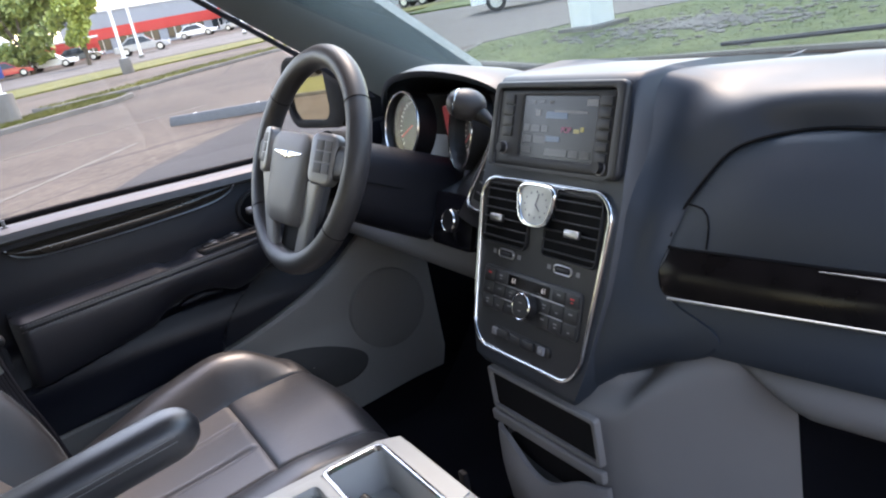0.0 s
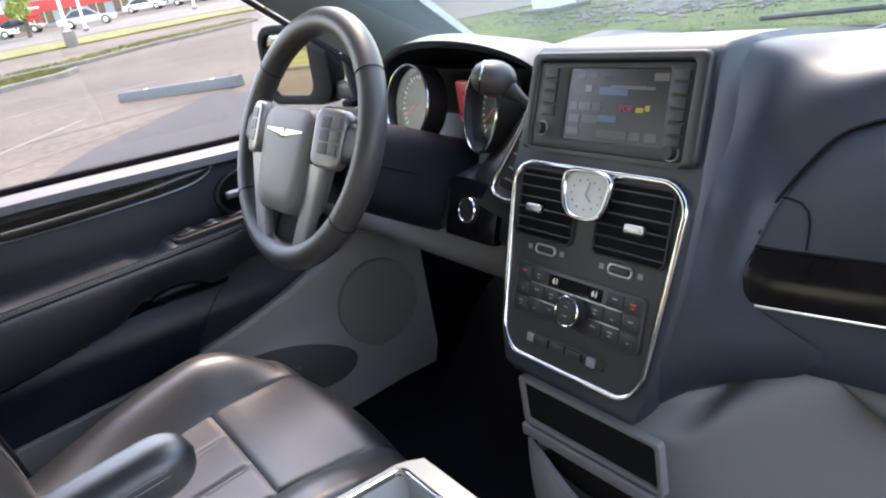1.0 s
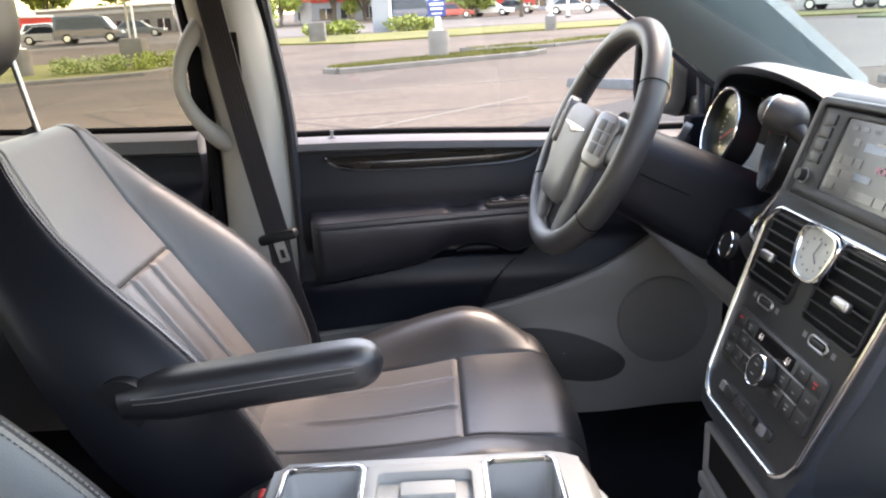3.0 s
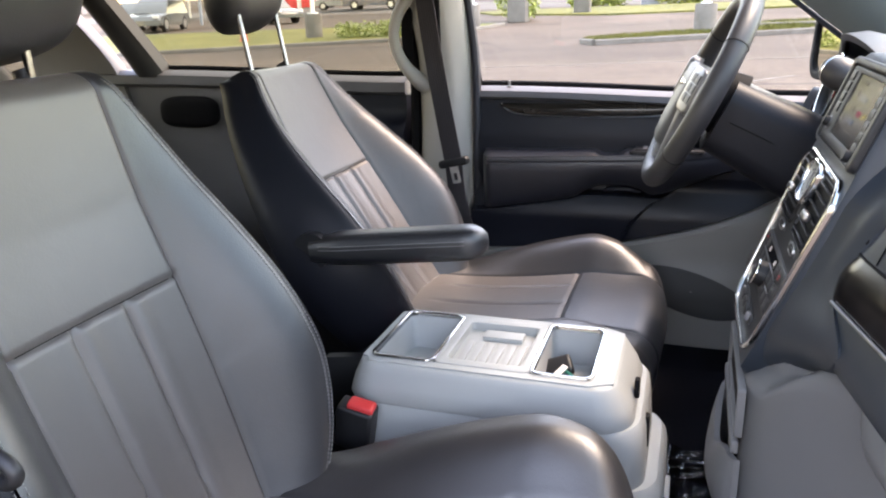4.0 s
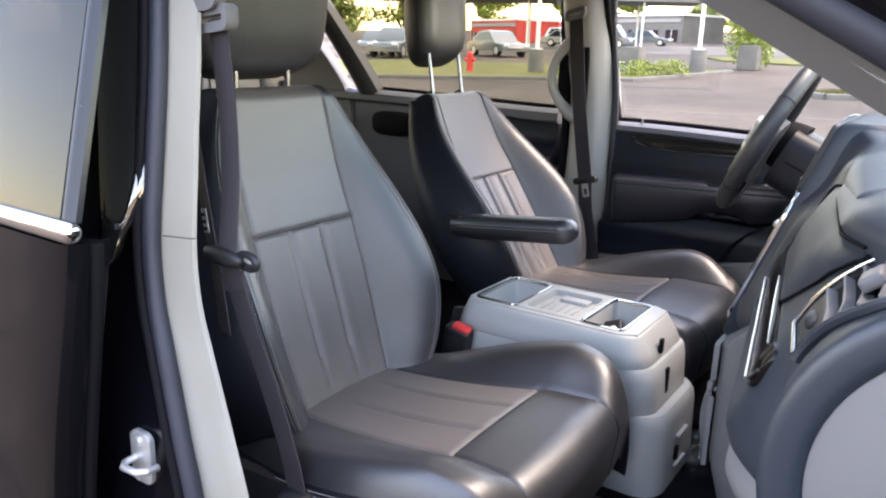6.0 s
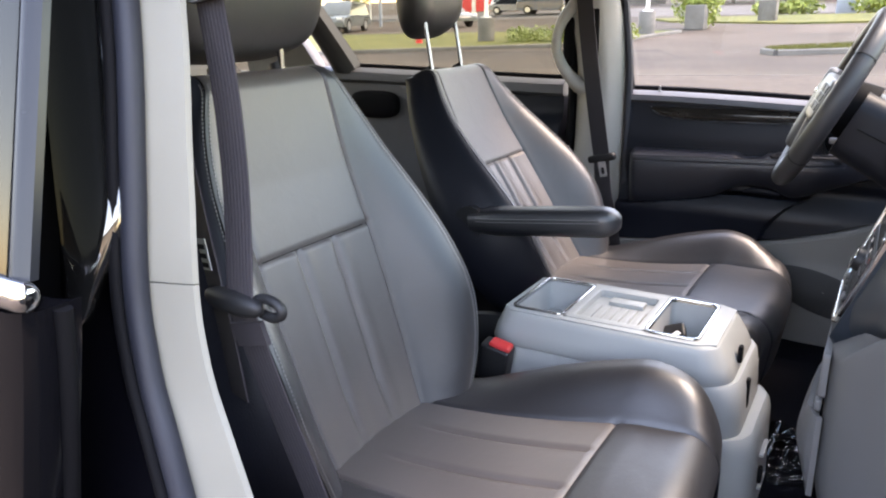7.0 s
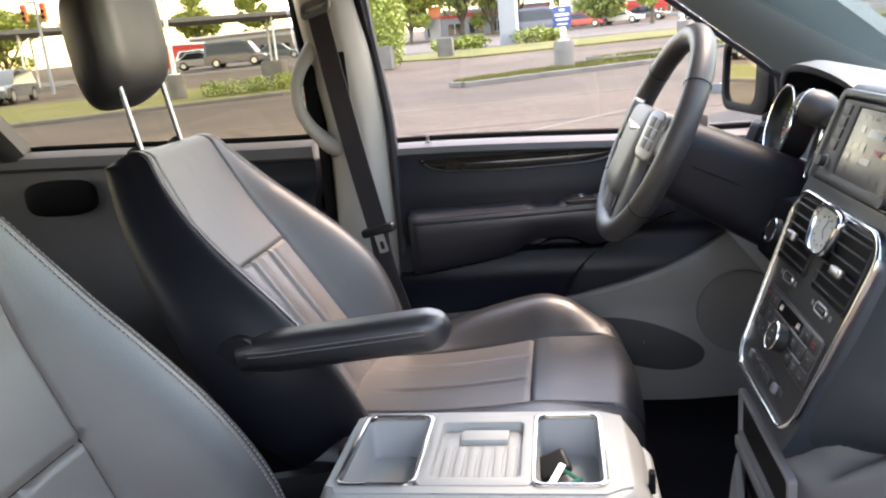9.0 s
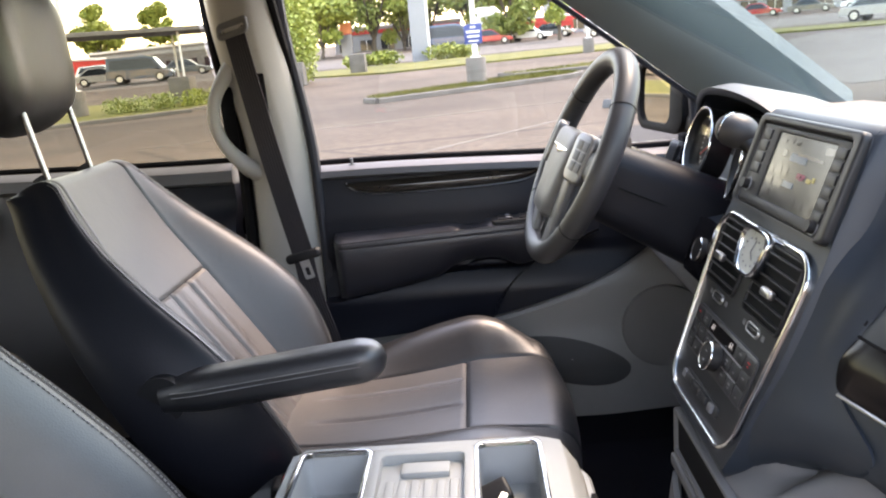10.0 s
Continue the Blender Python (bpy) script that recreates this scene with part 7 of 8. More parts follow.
# keys in the front bin
k = thing("keys", "small bunch of keys with dark fob in the console bin", "keys", (CX - 0.01, 0.44, CZ - 0.08))
bm = B()
box(bm, (0, 0, 0), (0.034, 0.045, 0.018), 0.007, 3, pose(CX - 0.025, 0.425, CZ - 0.044, 20, 30, 25))
part("fob", bm, M_HARD, k, "dark key fob")
bm = B()
tube(bm, [(CX + 0.01 + 0.016 * math.cos(a), 0.445 + 0.016 * math.sin(a), CZ - 0.044 + 0.006 * math.sin(2 * a)) for a in span(0, 2 * math.pi * 19 / 20, 20)], 0.0028, 6, closed=True)
part("key_loop", bm, mat("green_plastic", (0.01, 0.20, 0.14), 0.4), k, "green plastic loop")
bm = B()
box(bm, (0, 0, 0), (0.010, 0.045, 0.003), 0.001, 1, pose(CX + 0.012, 0.43, CZ - 0.036, 10, 12, 70))
part("key_blade", bm, M_STEEL, k)
# plastic film on the mat
solo("plastic_sheet", slab(B(), [[Vector((-0.245 + 0.215 * u, 0.585 + 0.115 * v + 0.02 * u * (1 - v), 0.462 + 0.007 * math.sin(19 * u + 5 * v) * math.sin(9 * v + 3 * u) + 0.004 * math.sin(41 * u))) for u in span(0, 1, 34)] for v in span(0, 1, 24)], (0, 0, -0.0008)), M_PLASTIC_FILM, "crinkled clear plastic protector on the floor mat", "plastic sheet", angle=20)

# lettering
def lettering(text, size, m, material, parent):
    """Built-in font letters as a flat mesh, centred at m."""
    cu = bpy.data.curves.new("letters", "FONT")
    cu.body, cu.size, cu.align_x, cu.align_y, cu.extrude = text, size, "CENTER", "CENTER", 0.0002
    tmp = bpy.data.objects.new("letters", cu)
    me = bpy.data.meshes.new_from_object(tmp)
    bpy.data.objects.remove(tmp)
    me.transform(m)
    me.materials.append(material)
    ob = new("lettering", me)
    ob.parent = parent
    return ob
lettering("61", 0.010, ST @ Matrix.Translation((-0.032, -0.0145, 0.0062)), M_LCD, lcd)
lettering("61", 0.010, ST @ Matrix.Translation((0.032, -0.0145, 0.0062)), M_LCD, lcd)
lettering("SAT", 0.006, ST @ Matrix.Translation((0.000, 0.227, 0.0048)), M_LIT, rad)
lettering("POP", 0.0105, ST @ Matrix.Translation((0.034, 0.1925, 0.0050)), M_PINKLIT, rad)

# ---- outside ----
def ground_mat(name, lo, hi, big, fine, rough=0.9, bump=0.01, cracks=False):
    m = bpy.data.materials.new(name)
    m.use_nodes = True
    nt = m.node_tree
    b = nt.nodes["Principled BSDF"]
    b.inputs["Roughness"].default_value = rough
    b.inputs["Specular IOR Level"].default_value = 0.25
    tc = nt.nodes.new("ShaderNodeTexCoord")
    n1, n2 = nt.nodes.new("ShaderNodeTexNoise"), nt.nodes.new("ShaderNodeTexNoise")
    n1.inputs["Scale"].default_value, n2.inputs["Scale"].default_value = big, fine
    n1.inputs["Detail"].default_value = n2.inputs["Detail"].default_value = 5
    for n in (n1, n2):
        nt.links.new(tc.outputs["Object"], n.inputs["Vector"])
    ad = nt.nodes.new("ShaderNodeMath")
    ad.operation = "ADD"
    nt.links.new(n1.outputs["Fac"], ad.inputs[0])
    nt.links.new(n2.outputs["Fac"], ad.inputs[1])
    r = nt.nodes.new("ShaderNodeValToRGB")
    r.color_ramp.elements[0].position, r.color_ramp.elements[1].position = 0.38, 0.62
    r.color_ramp.elements[0].color, r.color_ramp.elements[1].color = (*lo, 1), (*hi, 1)
    mu = nt.nodes.new("ShaderNodeMath")
    mu.operation = "MULTIPLY"
    mu.inputs[1].default_value = 0.5
    nt.links.new(ad.outputs[0], mu.inputs[0])
    nt.links.new(mu.outputs[0], r.inputs["Fac"])
    nt.links.new(r.outputs["Color"], b.inputs["Base Color"])
    if cracks:
        wv, vo, sp = nt.nodes.new("ShaderNodeTexNoise"), nt.nodes.new("ShaderNodeTexVoronoi"), nt.nodes.new("ShaderNodeTexNoise")
        wv.inputs["Scale"].default_value, wv.inputs["Detail"].default_value = 0.8, 4.0
        vo.feature = "DISTANCE_TO_EDGE"
        vo.inputs["Scale"].default_value = 0.16
        sp.inputs["Scale"].default_value, sp.inputs["Detail"].default_value = 55.0, 2.0
        mixv = nt.nodes.new("ShaderNodeMixRGB")
        mixv.inputs[0].default_value = 0.18
        nt.links.new(tc.outputs["Object"], mixv.inputs[1])
        nt.links.new(wv.outputs["Color"], mixv.inputs[2])
        nt.links.new(mixv.outputs[0], vo.inputs["Vector"])
        ed, gr, mx = nt.nodes.new("ShaderNodeMapRange"), nt.nodes.new("ShaderNodeMapRange"), nt.nodes.new("ShaderNodeMixRGB")
        ed.inputs["From Min"].default_value, ed.inputs["From Max"].default_value = 0.001, 0.006
        ed.inputs["To Min"].default_value, ed.inputs["To Max"].default_value = 0.45, 1.0
        gr.inputs["From Min"].default_value, gr.inputs["From Max"].default_value = 0.35, 0.65
        gr.inputs["To Min"].default_value, gr.inputs["To Max"].default_value = 0.72, 1.18
        nt.links.new(vo.outputs["Distance"], ed.inputs["Value"])
        nt.links.new(sp.outputs["Fac"], gr.inputs["Value"])
        ml = nt.nodes.new("ShaderNodeMath")
        ml.operation = "MULTIPLY"
        nt.links.new(ed.outputs[0], ml.inputs[0])
        nt.links.new(gr.outputs[0], ml.inputs[1])
        mx.blend_type = "MULTIPLY"
        mx.inputs[0].default_value = 1.0
        nt.links.new(r.outputs["Color"], mx.inputs[1])
        nt.links.new(ml.outputs[0], mx.inputs[2])
        nt.links.new(mx.outputs[0], b.inputs["Base Color"])
    bp = nt.nodes.new("ShaderNodeBump")
    bp.inputs["Distance"].default_value, bp.inputs["Strength"].default_value = bump, 0.6
    nt.links.new(n2.outputs["Fac"], bp.inputs["Height"])
    nt.links.new(bp.outputs["Normal"], b.inputs["Normal"])
    return m


M_ASPHALT = ground_mat("worn_asphalt", (0.047, 0.0335, 0.0235), (0.092, 0.068, 0.049), 0.35, 9.0, cracks=True)
M_FRESH = ground_mat("darker_asphalt", (0.024, 0.022, 0.0215), (0.036, 0.033, 0.032), 0.8, 14.0)
M_ROAD = ground_mat("pale_road", (0.085, 0.076, 0.067), (0.12, 0.108, 0.095), 0.2, 5.0)
M_GRASS = ground_mat("grass", (0.030, 0.056, 0.012), (0.095, 0.118, 0.034), 0.5, 7.0, bump=0.05)
M_DRY = ground_mat("sunny_grass", (0.065, 0.075, 0.014), (0.15, 0.135, 0.035), 0.5, 9.0, bump=0.05)
M_CONC = ground_mat("concrete", (0.11, 0.10, 0.09), (0.17, 0.16, 0.145), 2.0, 30.0)
M_LINE = ground_mat("worn_line_paint", (0.085, 0.072, 0.058), (0.15, 0.132, 0.112), 4.0, 40.0)
M_WHITE = mat("white_paint", (0.75, 0.75, 0.73), 0.45, vary=0.05)
M_BLUE = mat("blue_sign", (0.03, 0.06, 0.22), 0.4, vary=0.05)
M_SIGNRED = mat("red_cladding", (0.55, 0.05, 0.04), 0.6, vary=0.08)
M_WALLGREY = mat("grey_wall", (0.28, 0.30, 0.33), 0.7, vary=0.06)
M_ORANGE = mat("orange_sign", (0.65, 0.20, 0.08), 0.5, vary=0.05)
M_WINDOW = mat("dark_window", (0.02, 0.025, 0.03), 0.08, vary=0)
M_TYRE = mat("tyre", (0.015, 0.015, 0.016), 0.8, vary=0.1)
M_RIMS = mat("alloy", (0.5, 0.5, 0.5), 0.35, metal=0.8, vary=0.05)
M_BARK = mat("bark", (0.10, 0.08, 0.06), 0.9, grain=0.02, scale=20, bump=0.8)


def leaf_mat(name, lo, hi):
    m = bpy.data.materials.new(name)
    m.use_nodes = True
    nt = m.node_tree
    b = nt.nodes["Principled BSDF"]
    b.inputs["Roughness"].default_value = 0.6
    b.inputs["Subsurface Weight"].default_value = 0.0
    g = nt.nodes.new("ShaderNodeNewGeometry")
    r = nt.nodes.new("ShaderNodeValToRGB")
    r.color_ramp.elements[0].color, r.color_ramp.elements[1].color = (*lo, 1), (*hi, 1)
    nt.links.new(g.outputs["Random Per Island"], r.inputs["Fac"])
    nt.links.new(r.outputs["Color"], b.inputs["Base Color"])
    return m


M_LEAF = leaf_mat("leaves_bright", (0.17, 0.22, 0.045), (0.38, 0.43, 0.10))
M_LEAFD = leaf_mat("leaves_dark", (0.13, 0.18, 0.045), (0.30, 0.34, 0.10))
M_SHRUB = leaf_mat("shrub_leaves", (0.10, 0.14, 0.018), (0.30, 0.33, 0.05))


def ground():
    bm = B()
    xs_ = [-420, -200, -120, -80, -60, -45, -35, -28, -22, -16, -11, -7, -3, 0, 3, 8, 20, 60, 200]
    ys_ = [-300, -150, -80, -50, -30, -18, -10, -5, 0, 5, 10, 18, 30, 50, 80, 150, 300]
    loft(bm, [[Vector((x, y, gz(x, y))) for y in ys_] for x in xs_])
    solo("ground", bm, M_ASPHALT, "sun-bleached asphalt of the parking lot", "ground", kind="structure", smooth=False)


def sheet(name, pts, lift, material, label, category, thick=0.0, kind="structure"):
    """A flat area on the slope, with a small step of its own."""
    bm = B()
    top = [bm.verts.new((x, y, lift)) for x, y in pts]
    low = [bm.verts.new((x, y, -0.05)) for x, y in pts]
    bm.faces.new(top)
    for i in range(len(pts)):
        j = (i + 1) % len(pts)
        bm.faces.new((top[i], low[i], low[j], top[j]))
    bmesh.ops.bisect_plane(bm, geom=bm.verts[:] + bm.edges[:] + bm.faces[:], plane_co=(BEND, 0, 0), plane_no=(1, 0, 0))
    for v in bm.verts:
        v.co.z += gz(v.co.x, v.co.y)
    return solo(name, bm, material, label, category, kind=kind, smooth=False)


def kerb_run(name, pts, label, w=0.16, h=0.14, material=None):
    bm = B()
    prof = ((-w / 2, -0.05), (-w / 2, h - 0.03), (-w / 2 + 0.03, h), (w / 2 - 0.03, h), (w / 2, h - 0.03), (w / 2, -0.05))
    rows = []
    for i, (x, y) in enumerate(pts):
        a, b = Vector(pts[max(i - 1, 0)]), Vector(pts[min(i + 1, len(pts) - 1)])
        t = (b - a).normalized()
        n_ = Vector((-t.y, t.x))
        rows.append([Vector((x + n_.x * u, y + n_.y * u, gz(x, y) + z)) for u, z in prof])
    loft(bm, rows, wrap=True, caps=True)
    return solo(name, bm, material or M_CONC, label, "kerb", kind="structure")


def light_pole(x, y, h, base=0.85, br=0.30, r=0.075, sign=False, label="white light pole on a round concrete base", group="light poles"):
    g = thing("light_pole", label, "light pole", (x, y, gz(x, y)), group)
    z = gz(x, y)
    bm = B()
    tube(bm, [(x, y, z - 0.05), (x, y, z + base - 0.04), (x, y, z + base)], [br, br, br * 0.9], 24)
    part("base", bm, M_CONC, g, "round concrete base")
    bm = B()
    tube(bm, [(x, y, z + base), (x, y, z + h)], [r, r * 0.8], 12)
    part("pole", bm, M_WHITE, g)
    bm = B()
    box(bm, (x, y, z + base + 0.02), (0.3, 0.3, 0.04), 0.01)
    part("flange", bm, M_WHITE, g)
    if sign:
        bm = B()
        s0 = Vector((x + 0.10, y - 0.02, z + 1.52))
        box(bm, s0, (0.02, 0.52, 0.56), 0.004)
        sp = part("sign_plate", bm, M_BLUE, g, "dark blue notice plate")
        for i, (wd, hh) in enumerate(((0.16, 0.06), (0.40, 0.07), (0.36, 0.06), (0.30, 0.04))):
            bm = B()
            box(bm, s0 + Vector((0.0125, 0, 0.19 - 0.13 * i)), (0.004, wd, hh), 0)
            part("lettering", bm, M_WHITE, sp)
        bm = B()
        blob(bm, (x + 0.12, y, z + 1.08), (0.05, 0.09, 0.13), e=0.7)
        part("control_box", bm, M_WHITE, g)
    return g


def leaf_cloud(bm, c, r, n, size, rng):
    for _ in range(n):
        while True:
            p = Vector((rng.uniform(-1, 1), rng.uniform(-1, 1), rng.uniform(-1, 1)))
            if 0.25 < p.length < 1:
                break
        p = Vector((p.x * r[0], p.y * r[1], p.z * r[2])) + Vector(c)
        s = size * rng.uniform(0.6, 1.3)
        e = Euler((rng.uniform(-1.2, 1.2), rng.uniform(-1.2, 1.2), rng.uniform(0, 6.3))).to_matrix()
        vs = [bm.verts.new(p + e @ Vector(q) * s) for q in ((-0.5, 0, 0), (0, -0.35, 0.1), (0.6, 0, 0), (0, 0.35, 0.1))]
        bm.faces.new(vs)


def tree(x, y, h, w, seed, material, trunk=0.35, leaves=2600, size=0.45, label="leafy green roadside tree"):
    rng = random.Random(seed)
    g = thing("tree", label, "tree", (x, y, gz(x, y)), "trees")
    z = gz(x, y)
    bm = B()
    th = h * trunk
    tube(bm, [(x, y, z - 0.1), (x + 0.1, y, z + th * 0.5), (x, y + 0.1, z + th), (x, y, z + h * 0.75)], [h * 0.028, h * 0.022, h * 0.018, h * 0.006], 10)
    limbs = []
    for i in range(7):
        a = 6.28 * i / 7 + rng.uniform(-0.3, 0.3)
        e = Vector((x + math.cos(a) * w * 0.36, y + math.sin(a) * w * 0.36, z + h * rng.uniform(0.45, 0.85)))
        limbs.append(e)
        tube(bm, [(x, y, z + th * rng.uniform(0.8, 1.2)), ((x + e.x) / 2, (y + e.y) / 2, z + h * 0.45), e], [h * 0.012, h * 0.008, h * 0.003], 6)
    part("trunk", bm, M_BARK, g, "brown trunk with limbs")
    bm = B()
    cl_ = limbs + [Vector((x, y, z + h * 0.85)), Vector((x, y, z + h * 0.6))]
    for i in range(13):
        a, e = rng.uniform(0, 6.28), rng.uniform(max(0.16, trunk), 0.93)
        q = w * rng.uniform(0.12, 0.40) * (1.15 - 0.75 * e)
        cl_.append(Vector((x + math.cos(a) * q, y + math.sin(a) * q, z + h * e)))
    for c_ in cl_:
        k = rng.uniform(0.65, 1.15)
        leaf_cloud(bm, c_, (w * 0.20 * k, w * 0.20 * k, h * 0.12 * k), leaves // len(cl_), size, rng)
    part("crown", bm, material, g, "uneven crown of leaves", smooth=False)
    return g


def shrub(x, y, r, h, seed, material=None, n=900, size=0.10, label="low clipped green shrub", group="shrubs"):
    rng = random.Random(seed)
    bm = B()
    z = gz(x, y)
    for i in range(5):
        a = rng.uniform(0, 6.28)
        leaf_cloud(bm, (x + math.cos(a) * r * 0.45, y + math.sin(a) * r * 0.45, z + h * 0.5), (r * 0.6, r * 0.6, h * 0.52), n // 5, size, rng)
    tube(bm, [(x, y, z - 0.05), (x, y, z + h * 0.5)], [0.04, 0.02], 6)
    return solo("shrub", bm, material or M_SHRUB, label, "shrub", group, smooth=False)


def car(x, y, yaw, material, label, length=4.6, width=1.8, height=1.5, van=False, suv=False, group="parked cars"):
    g = thing("car", label, "car", (x, y, gz(x, y)), group)
    M = pose(x, y, gz(x, y), 0, 0, yaw)
    L, Wd = length / 2, width / 2
    hb = height * (0.56 if not van else 0.50)
    prof = [(-L, 0.35), (-L * 1.0, hb * 0.8), (-L * 0.96, hb), (L * 0.45, hb), (L * 0.92, hb * 0.82), (L, hb * 0.6), (L, 0.32)]
    bm = B()
    rows = []
    for u, k in ((-1, 0.96), (-0.92, 1), (0, 1), (0.92, 1), (1, 0.96)):
        rows.append([M @ Vector((px * (0.985 if abs(u) == 1 else 1), u * Wd, 0.28 + (pz - 0.28) * k)) for px, pz in prof])
    loft(bm, rows, wrap=True, caps=True)
    part("body", bm, material, g)
    if van:
        cab = [(-L * 0.97, hb), (-L * 0.93, height * 0.97), (L * 0.25, height), (L * 0.48, height * 0.92), (L * 0.72, hb)]
    elif suv:
        cab = [(-L * 0.96, hb), (-L * 0.82, height * 0.96), (L * 0.0, height), (L * 0.16, height * 0.97), (L * 0.46, hb)]
    else:
        cab = [(-L * 0.78, hb), (-L * 0.45, height * 0.96), (L * 0.0, height), (L * 0.14, height * 0.96), (L * 0.46, hb)]
    bm = B()
    loft(bm, [[M @ Vector((px, u * Wd * (0.92 - 0.12 * (pz - hb) / (height - hb)), pz)) for px, pz in cab] for u in (-1, 1)], wrap=True, caps=True)
    cb_ = part("cabin", bm, material, g)
    for s in (-1, 1):
        bm = B()
        win = [(px * 0.90 - 0.02, hb + 0.04 + (pz - hb) * 0.80) for px, pz in cab]
        loft(bm, [[M @ Vector((px, s * (Wd * (0.925 - 0.12 * (pz - hb) / (height - hb)) + o), pz)) for px, pz in win] for o in (-0.01, 0.012)], wrap=True, caps=True)
        part("side_window", bm, M_WINDOW, cb_, "dark side windows")
        for wx in (-L * 0.60, L * 0.62):
            bm = B()
            r_ = 0.34 if not (van or suv) else 0.37
            c0, c1 = M @ Vector((wx, s * (Wd - 0.20), r_)), M @ Vector((wx, s * (Wd + 0.005), r_))
            cyl(bm, c0, c1, r_, n=22)
            wh = part("wheel", bm, M_TYRE, g, "dark tyre")
            bm = B()
            cyl(bm, c1, M @ Vector((wx, s * (Wd + 0.012), r_)), r_ * 0.62, n=18)
            part("rim", bm, M_RIMS, wh, "alloy rim")
    for xx, nm, mm in ((L, "headlight", M_WHITE), (-L, "tail_light", M_SIGNRED)):
        for s in (-1, 1):
            bm = B()
            box(bm, (xx * 0.985, s * Wd * 0.76, hb * 0.80), (0.08, 0.30, 0.14), 0.02, 2, M)
            part(nm, bm, mm, g)
    return g


def building(x, y, yaw, w, dpt, h, label, wall, band=None, bays=6, band_h=0.9, band_z=0.9):
    g = thing("store_building", label, "building", (x, y, gz(x, y)), "far buildings")
    M = pose(x, y, gz(x, y) - 0.3, 0, 0, yaw)
    bm = B()
    box(bm, (0, 0, h / 2), (dpt, w, h), 0.03, 1, M)
    part("wall", bm, wall, g)
    bm = B()
    box(bm, (0, 0, h + 0.12), (dpt + 0.3, w + 0.3, 0.24), 0.03, 1, M)
    part("roof", bm, M_WHITE, g, "pale flat roof edge")
    if band:
        bm = B()
        box(bm, (dpt / 2 + 0.06, 0, h * band_z - band_h / 2), (0.16, w * 0.98, band_h), 0.02, 1, M)
        part("fascia", bm, band, g, "coloured fascia band")
    for i in range(bays):
        yy = -w / 2 + w * (i + 0.5) / bays
        bm = B()
        box(bm, (dpt / 2 + 0.02, yy, h * 0.30), (0.10, w / bays * 0.62, h * 0.42), 0.02, 1, M)
        wd = part("window", bm, M_WINDOW, g)
        bm = B()
        box(bm, (dpt / 2 + 0.05, yy, h * 0.30), (0.08, 0.08, h * 0.42), 0.01, 1, M)
        part("mullion", bm, M_WHITE, wd)
    return g


def canopy(p0, p1, h, label, fascia):
    g = thing("fuel_canopy", label, "canopy", (p0[0], p0[1], gz(*p0)), "canopies")
    a, b = Vector((*p0, 0)), Vector((*p1, 0))
    t = (b - a).normalized()
    n_ = Vector((-t.y, t.x, 0))
    c_ = (a + b) / 2
    z0 = gz(c_.x, c_.y)
    m = basis((c_.x, c_.y, z0), t, n_, (0, 0, 1))
    bm = B()
    box(bm, (0, 0, h + 0.15), ((b - a).length, 6.0, 0.32), 0.03, 1, m)
    part("roof", bm, fascia, g, "flat canopy roof")
    k = max(2, int((b - a).length / 7))
    for i in range(k):
        for s in (-1, 1):
            bm = B()
            px = -(b - a).length / 2 + (b - a).length * (i + 0.5) / k
            box(bm, (px, s * 2.2, h / 2), (0.16, 0.16, h + 0.2), 0.02, 1, m)
            part("post", bm, M_WHITE, g)
    return g


ground()
# painted bay lines
def paint_line(a, b, w=0.11):
    a, b = Vector(a), Vector(b)
    t = (b - a).normalized()
    n_ = Vector((-t.y, t.x)) * w / 2
    sheet("lane_marking", [tuple(a + n_), tuple(b + n_), tuple(b - n_), tuple(a - n_)], 0.004, M_LINE, "worn pale parking line on the asphalt", "road marking")
for k_ in (0, 1):
    o = Vector((1.55, 1.18)) * 1.55 * k_
    paint_line((-5.6 + o.x, -2.95 + o.y), (-11.2 + o.x, 1.94 + o.y))
paint_line((-12.5, -5.6), (-14.6, 3.9))
sheet("asphalt_patch", [(-10.4, 3.5), (-8.3, 1.52), (-7.0, 0.70), (-4.2, -1.3), (-2.0, -1.5), (-2.0, 3.2), (-8.6, 4.7)], 0.006, M_FRESH, "darker resurfaced asphalt patch", "asphalt patch")
# wheel stop
M_STOPCONC = ground_mat("weathered_concrete", (0.085, 0.090, 0.094), (0.135, 0.140, 0.143), 2.0, 30.0)
ws = thing("wheel_stop", "weathered concrete wheel stop on the asphalt", "wheel stop", (-11.53, 3.45, gz(-11.53, 3.45)))
a_, b_ = Vector((-12.36, 2.74, 0)), Vector((-10.70, 4.15, 0))
t_ = (b_ - a_).normalized()
m = basis((-11.53, 3.45, gz(-11.53, 3.45)), t_, (-t_.y, t_.x, 0), (0, 0, 1))
bm = B()
prof = [(-0.09, 0.0), (-0.08, 0.10), (-0.05, 0.15), (0.05, 0.15), (0.08, 0.10), (0.09, 0.0)]
loft(bm, [[m @ Vector((x, y, z)) for y, z in prof] for x in (-1.08, -1.05, 0, 1.05, 1.08)], wrap=True, caps=True)
part("block", bm, M_STOPCONC, ws)
for x_ in (-0.6, 0.6):
    bm = B()
    cyl(bm, m @ Vector((x_, 0, 0.148)), m @ Vector((x_, 0, 0.156)), 0.03, n=12)
    part("pin", bm, M_STEEL, ws)
